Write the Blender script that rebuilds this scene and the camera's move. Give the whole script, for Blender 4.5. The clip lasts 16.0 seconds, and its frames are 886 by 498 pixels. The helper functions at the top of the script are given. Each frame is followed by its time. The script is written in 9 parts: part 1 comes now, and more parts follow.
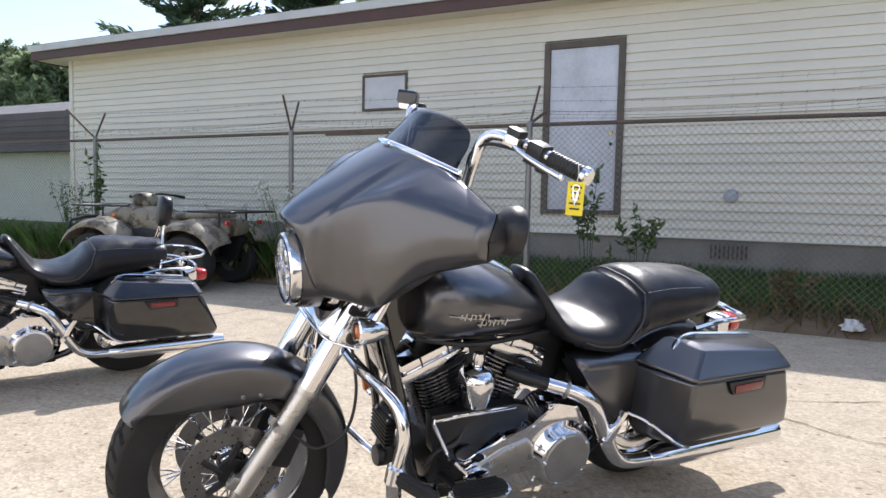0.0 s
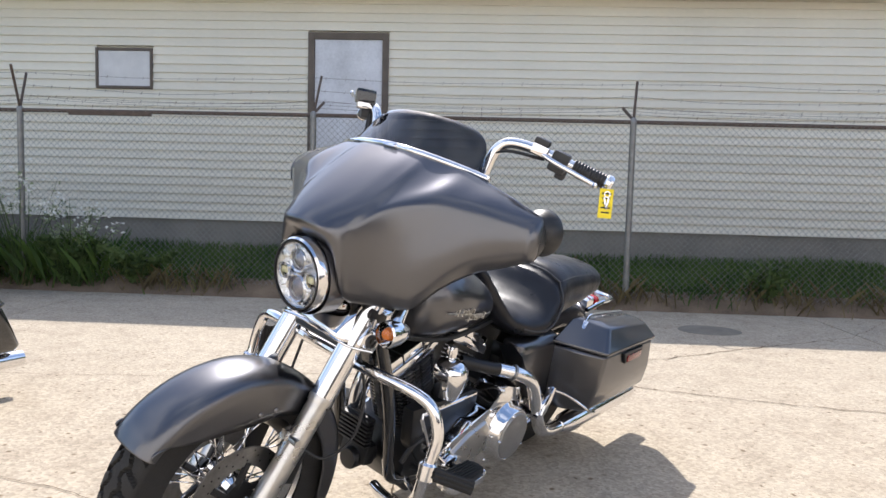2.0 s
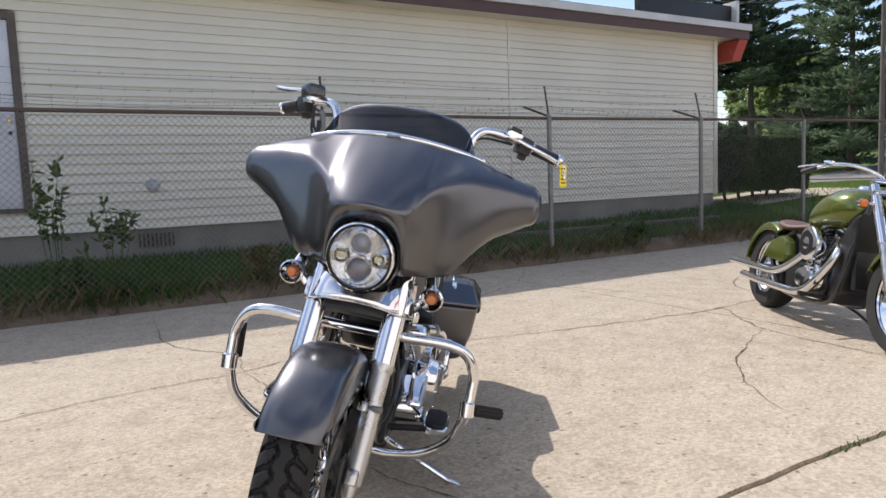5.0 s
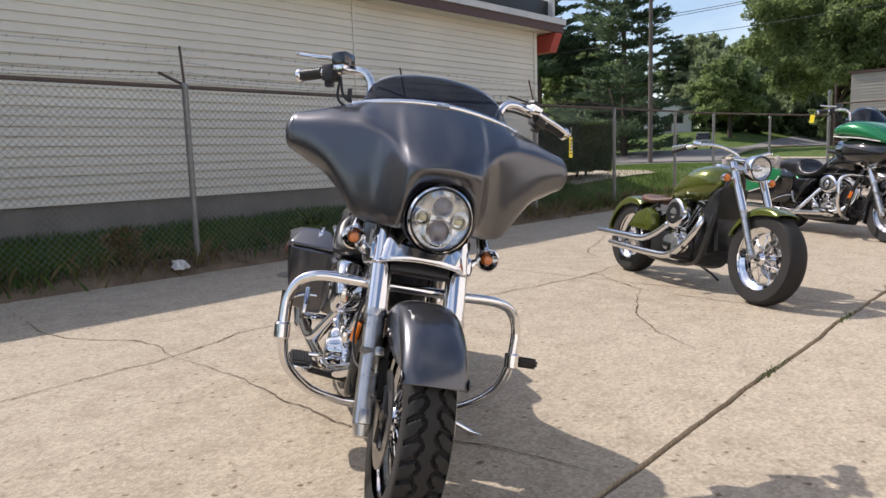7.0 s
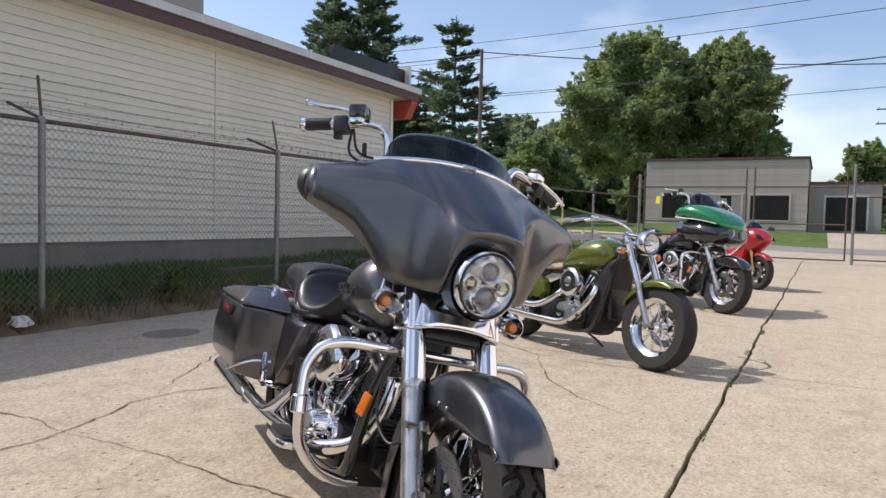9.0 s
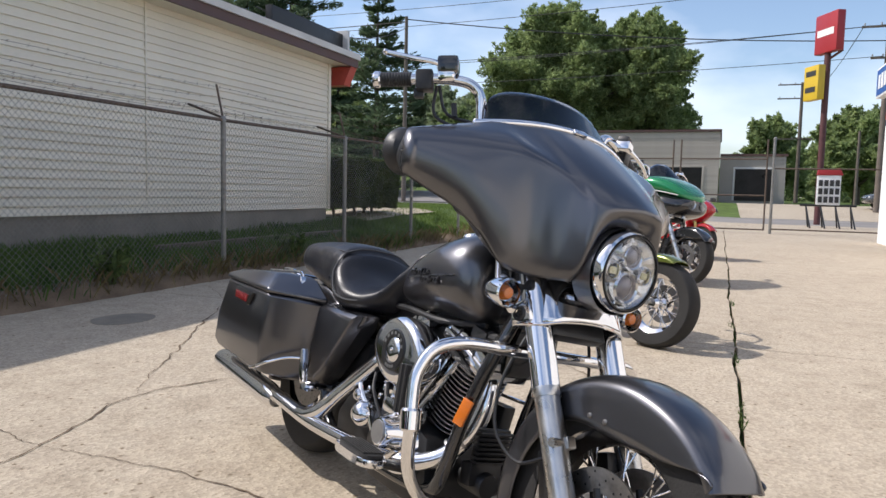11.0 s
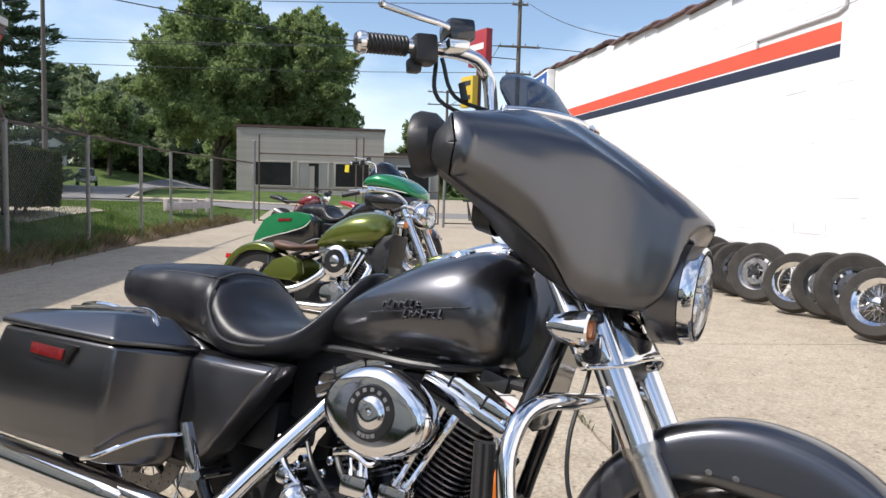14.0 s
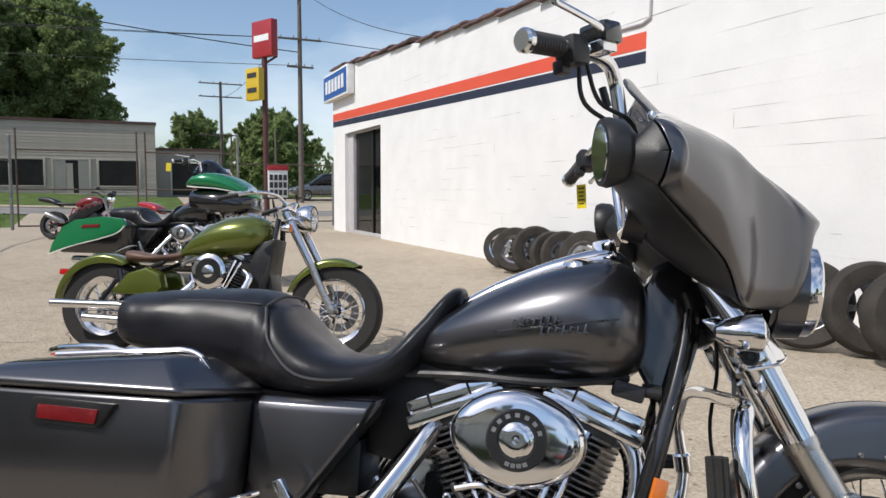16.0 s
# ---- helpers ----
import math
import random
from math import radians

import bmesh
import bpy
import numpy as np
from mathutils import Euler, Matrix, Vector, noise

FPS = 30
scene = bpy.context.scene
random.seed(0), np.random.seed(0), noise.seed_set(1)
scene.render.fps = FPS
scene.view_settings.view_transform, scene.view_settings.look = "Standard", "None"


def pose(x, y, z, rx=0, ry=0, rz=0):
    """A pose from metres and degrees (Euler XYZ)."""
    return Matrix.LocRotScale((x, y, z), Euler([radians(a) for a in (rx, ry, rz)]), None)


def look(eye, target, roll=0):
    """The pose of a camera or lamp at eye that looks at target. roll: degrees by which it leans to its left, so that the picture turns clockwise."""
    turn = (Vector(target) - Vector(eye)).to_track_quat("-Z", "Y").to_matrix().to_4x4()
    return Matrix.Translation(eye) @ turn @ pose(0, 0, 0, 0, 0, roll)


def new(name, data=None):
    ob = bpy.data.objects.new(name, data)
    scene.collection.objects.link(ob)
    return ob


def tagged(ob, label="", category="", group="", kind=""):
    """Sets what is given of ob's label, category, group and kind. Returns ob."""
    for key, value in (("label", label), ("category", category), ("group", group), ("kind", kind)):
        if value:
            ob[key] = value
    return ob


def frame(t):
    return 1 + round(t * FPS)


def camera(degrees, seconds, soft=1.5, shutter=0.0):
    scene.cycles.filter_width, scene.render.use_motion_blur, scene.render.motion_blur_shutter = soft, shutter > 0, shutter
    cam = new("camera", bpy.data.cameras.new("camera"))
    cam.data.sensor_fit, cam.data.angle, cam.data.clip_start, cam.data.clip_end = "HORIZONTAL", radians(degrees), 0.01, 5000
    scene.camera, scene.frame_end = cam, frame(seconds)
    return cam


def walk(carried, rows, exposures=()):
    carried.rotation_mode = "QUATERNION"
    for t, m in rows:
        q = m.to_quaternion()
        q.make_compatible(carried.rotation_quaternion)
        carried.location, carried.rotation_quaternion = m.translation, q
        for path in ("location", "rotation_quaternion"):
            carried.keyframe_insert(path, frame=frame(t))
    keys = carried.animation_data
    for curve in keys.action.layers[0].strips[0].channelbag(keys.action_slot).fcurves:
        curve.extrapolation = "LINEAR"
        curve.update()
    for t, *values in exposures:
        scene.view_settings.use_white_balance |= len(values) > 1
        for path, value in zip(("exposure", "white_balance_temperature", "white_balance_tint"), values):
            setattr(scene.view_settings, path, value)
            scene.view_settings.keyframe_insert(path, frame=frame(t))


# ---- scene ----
cam = camera(64.6, 16.0)
PATH = [
    (0, (0.249, 0.091, 1.129), (-0.663, 1.865, 0.987), 1.1),
    (0.5, (0.051, 0.028, 1.12), (-0.769, 1.847, 0.984), 1.7),
    (1, (-0.143, -0.008, 1.129), (-0.764, 1.89, 1.029), -0.0),
    (1.5, (-0.338, -0.106, 1.13), (-0.84, 1.827, 1.029), 0.1),
    (2, (-0.58, -0.209, 1.155), (-0.687, 1.782, 0.994), 1.5),
    (2.5, (-0.762, -0.214, 1.137), (-0.727, 1.774, 0.924), 1.3),
    (3, (-0.973, -0.162, 1.13), (-0.686, 1.81, 0.968), 0.1),
    (3.5, (-1.203, -0.195, 1.127), (-0.777, 1.756, 1.005), 0.7),
    (4, (-1.47, -0.266, 1.137), (-0.836, 1.626, 1.009), -0.5),
    (4.2, (-1.55, -0.285, 1.135), (-0.836, 1.577, 0.991), -0.8),
    (6.3, (-2.474, -0.008, 1.129), (-1.192, 1.512, 0.913), -3.1),
    (6.5, (-2.532, 0.037, 1.119), (-1.232, 1.541, 0.9), -2.7),
    (7, (-2.669, 0.182, 1.112), (-1.221, 1.538, 0.854), -1.9),
    (7.5, (-2.785, 0.306, 1.128), (-1.231, 1.541, 0.882), 0.8),
    (8, (-2.939, 0.455, 1.149), (-1.277, 1.554, 0.978), 1.2),
    (8.5, (-3.009, 0.602, 1.14), (-1.295, 1.625, 1.026), 2.1),
    (8.7, (-3.003, 0.683, 1.132), (-1.269, 1.674, 1.042), 1.6),
    (10.8, (-2.925, 1.396, 1.102), (-1.074, 2.13, 0.927), 2.2),
    (11, (-2.905, 1.47, 1.118), (-1.05, 2.199, 0.953), 1.3),
    (11.5, (-2.847, 1.642, 1.126), (-0.999, 2.398, 1.014), 0.5),
    (12, (-2.808, 1.847, 1.126), (-0.907, 2.455, 0.991), -0.1),
    (12.5, (-2.818, 2.022, 1.129), (-0.857, 2.377, 0.967), 0.5),
    (13, (-2.72, 2.127, 1.11), (-0.737, 2.31, 0.925), 1.8),
    (13.5, (-2.608, 2.248, 1.125), (-0.615, 2.175, 0.971), 0.6),
    (14, (-2.54, 2.393, 1.125), (-0.556, 2.192, 0.971), 1.5),
    (14.5, (-2.491, 2.621, 1.134), (-0.547, 2.176, 0.984), 0.8),
    (15, (-2.427, 2.803, 1.122), (-0.522, 2.225, 0.925), 1.2),
    (15.5, (-2.293, 2.955, 1.122), (-0.422, 2.272, 0.93), 0.3),
    (16, (-2.227, 3.122, 1.148), (-0.403, 2.317, 0.987), 0.2),
]
walk(cam, [(t, look(eye, target, roll)) for t, eye, target, roll in PATH], [(0, 0.69, 6250, 12), (1, 0.76, 6300, 12), (2, 0.76, 6350, 12), (3.5, 0.5, 6350, 13), (4.2, 0.42, 6350, 13), (7, 0.21, 6600, 14), (8.5, 0.2, 6550, 14), (12, 0.26, 6400, 12), (13.5, 0.29, 6400, 11), (14.5, 0.27, 6400, 11), (15.2, 0.1, 6400, 10), (16, -0.08, 6400, 10)])

# ---- light ----
SUN = Vector((-0.16, 0.86, 1.0)).normalized()
world = bpy.data.worlds.new("world")
scene.world = world
world.use_nodes = True
wn, wl = world.node_tree.nodes, world.node_tree.links
wn.clear()
sky = wn.new("ShaderNodeTexSky")
sky.sky_type, sky.sun_disc = "NISHITA", False
sky.sun_elevation, sky.sun_rotation = math.asin(SUN.z), math.atan2(SUN.x, SUN.y)
sky.air_density, sky.dust_density, sky.ozone_density = 1.0, 1.1, 1.3
wtc, wmap, wnoise, wramp = wn.new("ShaderNodeTexCoord"), wn.new("ShaderNodeMapping"), wn.new("ShaderNodeTexNoise"), wn.new("ShaderNodeValToRGB")
wmap.inputs["Scale"].default_value = (1.6, 1.6, 3.6)
wnoise.inputs["Scale"].default_value, wnoise.inputs["Detail"].default_value, wnoise.inputs["Roughness"].default_value = 1.5, 6.0, 0.5
wramp.color_ramp.elements[0].position, wramp.color_ramp.elements[1].position = 0.46, 0.98
wmix = wn.new("ShaderNodeMix")
wmix.data_type = "RGBA"
wmix.inputs["B"].default_value = (9.0, 9.2, 9.6, 1)
wbg, wout = wn.new("ShaderNodeBackground"), wn.new("ShaderNodeOutputWorld")
wbg.inputs["Strength"].default_value = 0.15
wl.new(wtc.outputs["Generated"], wmap.inputs["Vector"]), wl.new(wmap.outputs["Vector"], wnoise.inputs["Vector"])
wl.new(wnoise.outputs["Fac"], wramp.inputs["Fac"]), wl.new(wramp.outputs["Color"], wmix.inputs["Factor"])
wl.new(sky.outputs["Color"], wmix.inputs["A"]), wl.new(wmix.outputs["Result"], wbg.inputs["Color"])
wl.new(wbg.outputs["Background"], wout.inputs["Surface"])
sun = new("sun", bpy.data.lights.new("sun", "SUN"))
sun.data.energy, sun.data.angle, sun.data.color = 3.7, radians(0.55), (1.0, 0.95, 0.88)
sun.matrix_world = look(SUN * 40, (0, 0, 0))


# ---- materials ----
def ramp(nodes, stops):
    r = nodes.new("ShaderNodeValToRGB")
    els = r.color_ramp.elements
    els[0].position, els[0].color = stops[0][0], (*stops[0][1], 1)
    els[1].position, els[1].color = stops[-1][0], (*stops[-1][1], 1)
    for p, c in stops[1:-1]:
        els.new(p).color = (*c, 1)
    return r


def material(name, colour, rough=0.5, metal=0.0, vary=0.12, scale=6.0, bump=0.0, fine=120.0, coat=0.0, spec=0.5, spread=0.08, piece=0.0, stretch=(1, 1, 1)):
    """Procedural surface: base colour varied at two scales, roughness varied, fine relief; piece: spread from object to object."""
    m = bpy.data.materials.new(name)
    m.use_nodes = True
    n, l = m.node_tree.nodes, m.node_tree.links
    b = n["Principled BSDF"]
    tc, mp = n.new("ShaderNodeTexCoord"), n.new("ShaderNodeMapping")
    mp.inputs["Scale"].default_value = stretch
    l.new(tc.outputs["Object"], mp.inputs["Vector"])
    big, small = n.new("ShaderNodeTexNoise"), n.new("ShaderNodeTexNoise")
    big.inputs["Scale"].default_value, big.inputs["Detail"].default_value = scale, 5.0
    small.inputs["Scale"].default_value, small.inputs["Detail"].default_value = fine, 3.0
    for t in (big, small):
        l.new(mp.outputs["Vector"], t.inputs["Vector"])
    add = n.new("ShaderNodeMath")
    add.operation = "MULTIPLY_ADD"
    add.inputs[1].default_value = 0.45
    l.new(small.outputs["Fac"], add.inputs[0]), l.new(big.outputs["Fac"], add.inputs[2])
    lo = tuple(c * (1 - vary) for c in colour)
    hi = tuple(min(1, c * (1 + vary)) for c in colour)
    r = ramp(n, [(0.45, lo), (0.72, colour), (1.0, hi)])
    l.new(add.outputs[0], r.inputs["Fac"])
    out = r.outputs["Color"]
    if piece:
        info, hsv = n.new("ShaderNodeObjectInfo"), n.new("ShaderNodeHueSaturation")
        rng = n.new("ShaderNodeMapRange")
        rng.inputs["To Min"].default_value, rng.inputs["To Max"].default_value = 1 - piece, 1 + piece
        l.new(info.outputs["Random"], rng.inputs["Value"]), l.new(rng.outputs["Result"], hsv.inputs["Value"])
        l.new(out, hsv.inputs["Color"])
        out = hsv.outputs["Color"]
    l.new(out, b.inputs["Base Color"])
    rr = n.new("ShaderNodeMapRange")
    rr.inputs["From Min"].default_value, rr.inputs["From Max"].default_value = 0.3, 0.7
    rr.inputs["To Min"].default_value, rr.inputs["To Max"].default_value = max(0.02, rough - spread), min(1, rough + spread)
    l.new(big.outputs["Fac"], rr.inputs["Value"]), l.new(rr.outputs["Result"], b.inputs["Roughness"])
    b.inputs["Metallic"].default_value = metal
    b.inputs["Specular IOR Level"].default_value = spec
    b.inputs["Coat Weight"].default_value = coat
    b.inputs["Coat Roughness"].default_value = 0.12
    if bump:
        bp = n.new("ShaderNodeBump")
        bp.inputs["Strength"].default_value, bp.inputs["Distance"].default_value = min(1.0, bump), 0.004
        l.new(small.outputs["Fac"], bp.inputs["Height"]), l.new(bp.outputs["Normal"], b.inputs["Normal"])
    return m


def clear(name, tint):
    """A thin clear or smoked sheet: tinted see-through with a glossy skin."""
    m = bpy.data.materials.new(name)
    m.use_nodes = True
    n, l = m.node_tree.nodes, m.node_tree.links
    n.remove(n["Principled BSDF"])
    tr, gl, fr, mx = n.new("ShaderNodeBsdfTransparent"), n.new("ShaderNodeBsdfGlossy"), n.new("ShaderNodeLayerWeight"), n.new("ShaderNodeMixShader")
    tr.inputs["Color"].default_value = (*tint, 1)
    gl.inputs["Roughness"].default_value = 0.03
    pw, sc = n.new("ShaderNodeMath"), n.new("ShaderNodeMath")
    pw.operation, sc.operation = "POWER", "MULTIPLY_ADD"
    pw.inputs[1].default_value, sc.inputs[1].default_value, sc.inputs[2].default_value = 4.0, 0.7, 0.035
    fr.inputs["Blend"].default_value = 0.5
    l.new(fr.outputs["Facing"], pw.inputs[0]), l.new(pw.outputs[0], sc.inputs[0])
    l.new(sc.outputs[0], mx.inputs[0]), l.new(tr.outputs["BSDF"], mx.inputs[1]), l.new(gl.outputs["BSDF"], mx.inputs[2])
    l.new(mx.outputs["Shader"], n["Material Output"].inputs["Surface"])
    return m


def concrete(name, tint=1.0):
    m = bpy.data.materials.new(name)
    m.use_nodes = True
    n, l = m.node_tree.nodes, m.node_tree.links
    b = n["Principled BSDF"]
    tc = n.new("ShaderNodeNewGeometry")
    vor, big, mid, grit = n.new("ShaderNodeTexVoronoi"), n.new("ShaderNodeTexNoise"), n.new("ShaderNodeTexNoise"), n.new("ShaderNodeTexNoise")
    vor.inputs["Scale"].default_value = 70.0
    for t, s, d in ((big, 0.55, 6.0), (mid, 5.0, 5.0), (grit, 95.0, 3.0)):
        t.inputs["Scale"].default_value, t.inputs["Detail"].default_value = s, d
        l.new(tc.outputs["Position"], t.inputs["Vector"])
    l.new(tc.outputs["Position"], vor.inputs["Vector"])
    base = ramp(n, [(0.32, (0.345 * tint, 0.286 * tint, 0.213 * tint)), (0.5, (0.415 * tint, 0.350 * tint, 0.265 * tint)), (0.72, (0.465 * tint, 0.399 * tint, 0.308 * tint))])
    mixf = n.new("ShaderNodeMath")
    mixf.operation = "MULTIPLY_ADD"
    mixf.inputs[1].default_value = 0.6
    l.new(mid.outputs["Fac"], mixf.inputs[0])
    sub = n.new("ShaderNodeMath")
    sub.operation = "MULTIPLY"
    sub.inputs[1].default_value = 0.42
    l.new(big.outputs["Fac"], sub.inputs[0]), l.new(sub.outputs[0], mixf.inputs[2])
    l.new(mixf.outputs[0], base.inputs["Fac"])
    stone = n.new("ShaderNodeHueSaturation")
    sep = n.new("ShaderNodeSeparateColor")
    l.new(vor.outputs["Color"], sep.inputs["Color"])
    rng = n.new("ShaderNodeMapRange")
    rng.inputs["To Min"].default_value, rng.inputs["To Max"].default_value = 0.81, 1.18
    l.new(sep.outputs["Red"], rng.inputs["Value"]), l.new(rng.outputs["Result"], stone.inputs["Value"])
    l.new(base.outputs["Color"], stone.inputs["Color"])
    pit = ramp(n, [(0.62, (1, 1, 1)), (0.70, (0.45, 0.42, 0.38))])
    l.new(grit.outputs["Fac"], pit.inputs["Fac"])
    mul = n.new("ShaderNodeMix")
    mul.data_type, mul.blend_type = "RGBA", "MULTIPLY"
    mul.inputs["Factor"].default_value = 0.8
    l.new(stone.outputs["Color"], mul.inputs["A"]), l.new(pit.outputs["Color"], mul.inputs["B"])
    chip, csep, far, pick, both = n.new("ShaderNodeTexVoronoi"), n.new("ShaderNodeSeparateColor"), n.new("ShaderNodeMapRange"), n.new("ShaderNodeMapRange"), n.new("ShaderNodeMath")
    chip.inputs["Scale"].default_value, both.operation = 17.0, "MULTIPLY"
    warp, wadd = n.new("ShaderNodeVectorMath"), n.new("ShaderNodeVectorMath")
    warp.operation, wadd.operation = "SCALE", "ADD"
    warp.inputs["Scale"].default_value = 0.09
    l.new(mid.outputs["Color"], warp.inputs[0]), l.new(warp.outputs["Vector"], wadd.inputs[0]), l.new(tc.outputs["Position"], wadd.inputs[1])
    l.new(wadd.outputs["Vector"], chip.inputs["Vector"]), l.new(chip.outputs["Color"], csep.inputs["Color"])
    far.inputs["From Min"].default_value, far.inputs["From Max"].default_value, far.inputs["To Min"].default_value, far.inputs["To Max"].default_value = 0.10, 0.24, 1.0, 0.0
    pick.inputs["From Min"].default_value, pick.inputs["From Max"].default_value = 0.55, 0.85
    l.new(chip.outputs["Distance"], far.inputs["Value"]), l.new(csep.outputs["Green"], pick.inputs["Value"])
    l.new(far.outputs["Result"], both.inputs[0]), l.new(pick.outputs["Result"], both.inputs[1])
    worn = n.new("ShaderNodeMix")
    worn.data_type, worn.blend_type = "RGBA", "MULTIPLY"
    worn.inputs["B"].default_value = (0.42, 0.37, 0.31, 1)
    l.new(both.outputs[0], worn.inputs["Factor"]), l.new(mul.outputs["Result"], worn.inputs["A"])
    l.new(worn.outputs["Result"], b.inputs["Base Color"])
    b.inputs["Roughness"].default_value, b.inputs["Specular IOR Level"].default_value = 0.88, 0.25
    bp = n.new("ShaderNodeBump")
    bp.inputs["Strength"].default_value, bp.inputs["Distance"].default_value = 0.6, 0.004
    l.new(vor.outputs["Distance"], bp.inputs["Height"]), l.new(bp.outputs["Normal"], b.inputs["Normal"])
    return m


def leafy(name, dark, light, scale=1.2):
    m = bpy.data.materials.new(name)
    m.use_nodes = True
    n, l = m.node_tree.nodes, m.node_tree.links
    b = n["Principled BSDF"]
    geo, nz = n.new("ShaderNodeNewGeometry"), n.new("ShaderNodeTexNoise")
    nz.inputs["Scale"].default_value = scale
    l.new(geo.outputs["Position"], nz.inputs["Vector"])
    add = n.new("ShaderNodeMath")
    add.operation = "MULTIPLY_ADD"
    add.inputs[1].default_value = 0.5
    l.new(geo.outputs["Random Per Island"], add.inputs[0]), l.new(nz.outputs["Fac"], add.inputs[2])
    r = ramp(n, [(0.4, dark), (1.0, light)])
    l.new(add.outputs[0], r.inputs["Fac"]), l.new(r.outputs["Color"], b.inputs["Base Color"])
    b.inputs["Roughness"].default_value, b.inputs["Specular IOR Level"].default_value = 0.6, 0.3
    tr, ms = n.new("ShaderNodeBsdfTranslucent"), n.new("ShaderNodeMixShader")
    ms.inputs[0].default_value = 0.5
    l.new(r.outputs["Color"], tr.inputs["Color"])
    l.new(b.outputs["BSDF"], ms.inputs[1]), l.new(tr.outputs["BSDF"], ms.inputs[2])
    l.new(ms.outputs["Shader"], n["Material Output"].inputs["Surface"])
    return m


def camouflage(name):
    """Hard edged blotches of tan, olive and bark brown on moulded plastic."""
    m = bpy.data.materials.new(name)
    m.use_nodes = True
    n, l = m.node_tree.nodes, m.node_tree.links
    b = n["Principled BSDF"]
    tc, nz = n.new("ShaderNodeTexCoord"), n.new("ShaderNodeTexNoise")
    nz.inputs["Scale"].default_value, nz.inputs["Detail"].default_value, nz.inputs["Roughness"].default_value = 5.5, 6.0, 0.62
    l.new(tc.outputs["Object"], nz.inputs["Vector"])
    r = ramp(n, [(0.0, (0.045, 0.036, 0.028)), (0.40, (0.10, 0.085, 0.055)), (0.47, (0.235, 0.20, 0.145)), (0.56, (0.26, 0.235, 0.18)), (0.63, (0.125, 0.115, 0.07))])
    r.color_ramp.interpolation = "CONSTANT"
    l.new(nz.outputs["Fac"], r.inputs["Fac"]), l.new(r.outputs["Color"], b.inputs["Base Color"])
    b.inputs["Roughness"].default_value = 0.45
    return m


CONCRETE = concrete("concrete")
CONCRETE_PALE = concrete("pale concrete", 1.15)
CRACK = material("crack dirt", (0.135, 0.10, 0.07), 0.95, vary=0.4, scale=9, bump=0.6, spec=0.1)
DIRT = material("dirt", (0.17, 0.125, 0.085), 0.95, vary=0.4, scale=3, fine=60, bump=1.0, spec=0.1)
SOIL = material("lawn soil", (0.095, 0.135, 0.040), 0.95, vary=0.45, scale=1.3, fine=50, bump=1.0, spec=0.1)
ASPHALT = material("asphalt", (0.235, 0.22, 0.205), 0.9, vary=0.2, scale=0.6, fine=90, bump=0.5, spec=0.2)
SIDING = material("cream vinyl siding", (0.70, 0.655, 0.545), 0.45, vary=0.07, scale=1.5, fine=35, bump=0.05, piece=0.035, stretch=(0.4, 1, 1))
FOUNDATION = material("foundation block", (0.23, 0.21, 0.18), 0.9, vary=0.25, scale=2, fine=60, bump=0.7)
FASCIA = material("brown fascia", (0.085, 0.042, 0.036), 0.55, vary=0.2, scale=2)
ROOFEDGE = material("pale roof edge", (0.55, 0.54, 0.52), 0.6, vary=0.15, scale=2)
WHITEWALL = material("white painted block", (0.80, 0.79, 0.77), 0.65, vary=0.05, scale=2, fine=45, bump=0.35)
STRIPE_RED = material("orange red stripe", (0.72, 0.10, 0.05), 0.5, vary=0.08, scale=3)
STRIPE_NAVY = material("navy stripe", (0.025, 0.03, 0.055), 0.5, vary=0.1, scale=3)
CLAY = material("clay coping tile", (0.11, 0.06, 0.05), 0.7, vary=0.3, scale=6, piece=0.25)
BROWNTRIM = material("weathered brown wood", (0.12, 0.095, 0.075), 0.75, vary=0.3, scale=5, fine=90, bump=0.4)
DOORWHITE = material("weathered white door", (0.60, 0.60, 0.62), 0.6, vary=0.2, scale=2.6, fine=30, bump=0.1)
BOARDWHITE = material("white board", (0.62, 0.61, 0.60), 0.6, vary=0.12, scale=5)
GALV = material("weathered galvanised steel", (0.26, 0.255, 0.24), 0.55, 0.7, vary=0.25, scale=12, fine=80)
RUSTY = material("rusty steel", (0.115, 0.085, 0.066), 0.8, 0.3, vary=0.4, scale=14, fine=80, bump=0.4)
WIRE = material("fence wire", (0.27, 0.26, 0.235), 0.6, 0.6, vary=0.2, scale=4)
CHROME = material("chrome", (0.80, 0.80, 0.81), 0.07, 1.0, vary=0.02, spread=0.03)
# chrome darkened in its colour for the dim surroundings the rim reflects
RIMCHROME = material("darkened chrome rim", (0.46, 0.46, 0.47), 0.13, 1.0, vary=0.1, scale=20, spread=0.04)
POLISHED = material("brushed aluminium", (0.56, 0.55, 0.53), 0.30, 1.0, vary=0.08, scale=20, fine=300, spread=0.06)
CASTALU = material("dull cast aluminium", (0.36, 0.36, 0.36), 0.45, 0.9, vary=0.12, scale=18)
GREYPAINT = material("charcoal satin metallic paint", (0.092, 0.092, 0.101), 0.35, 0.94, vary=0.06, scale=4, fine=900, coat=1.0, spread=0.03)
GREYPAINT.node_tree.nodes["Principled BSDF"].inputs["Specular Tint"].default_value = (0.35, 0.35, 0.37, 1)
GREYPAINT.node_tree.nodes["Principled BSDF"].inputs["Coat Roughness"].default_value = 0.16
GREYPAINT.node_tree.nodes["Principled BSDF"].inputs["Coat IOR"].default_value = 1.6
BARRIER = material("faded barrier paint", (0.62, 0.52, 0.49), 0.8, vary=0.15, scale=3, bump=0.2)
DISCSTEEL = material("worn brake disc steel", (0.26, 0.25, 0.24), 0.36, 0.95, vary=0.2, scale=30)
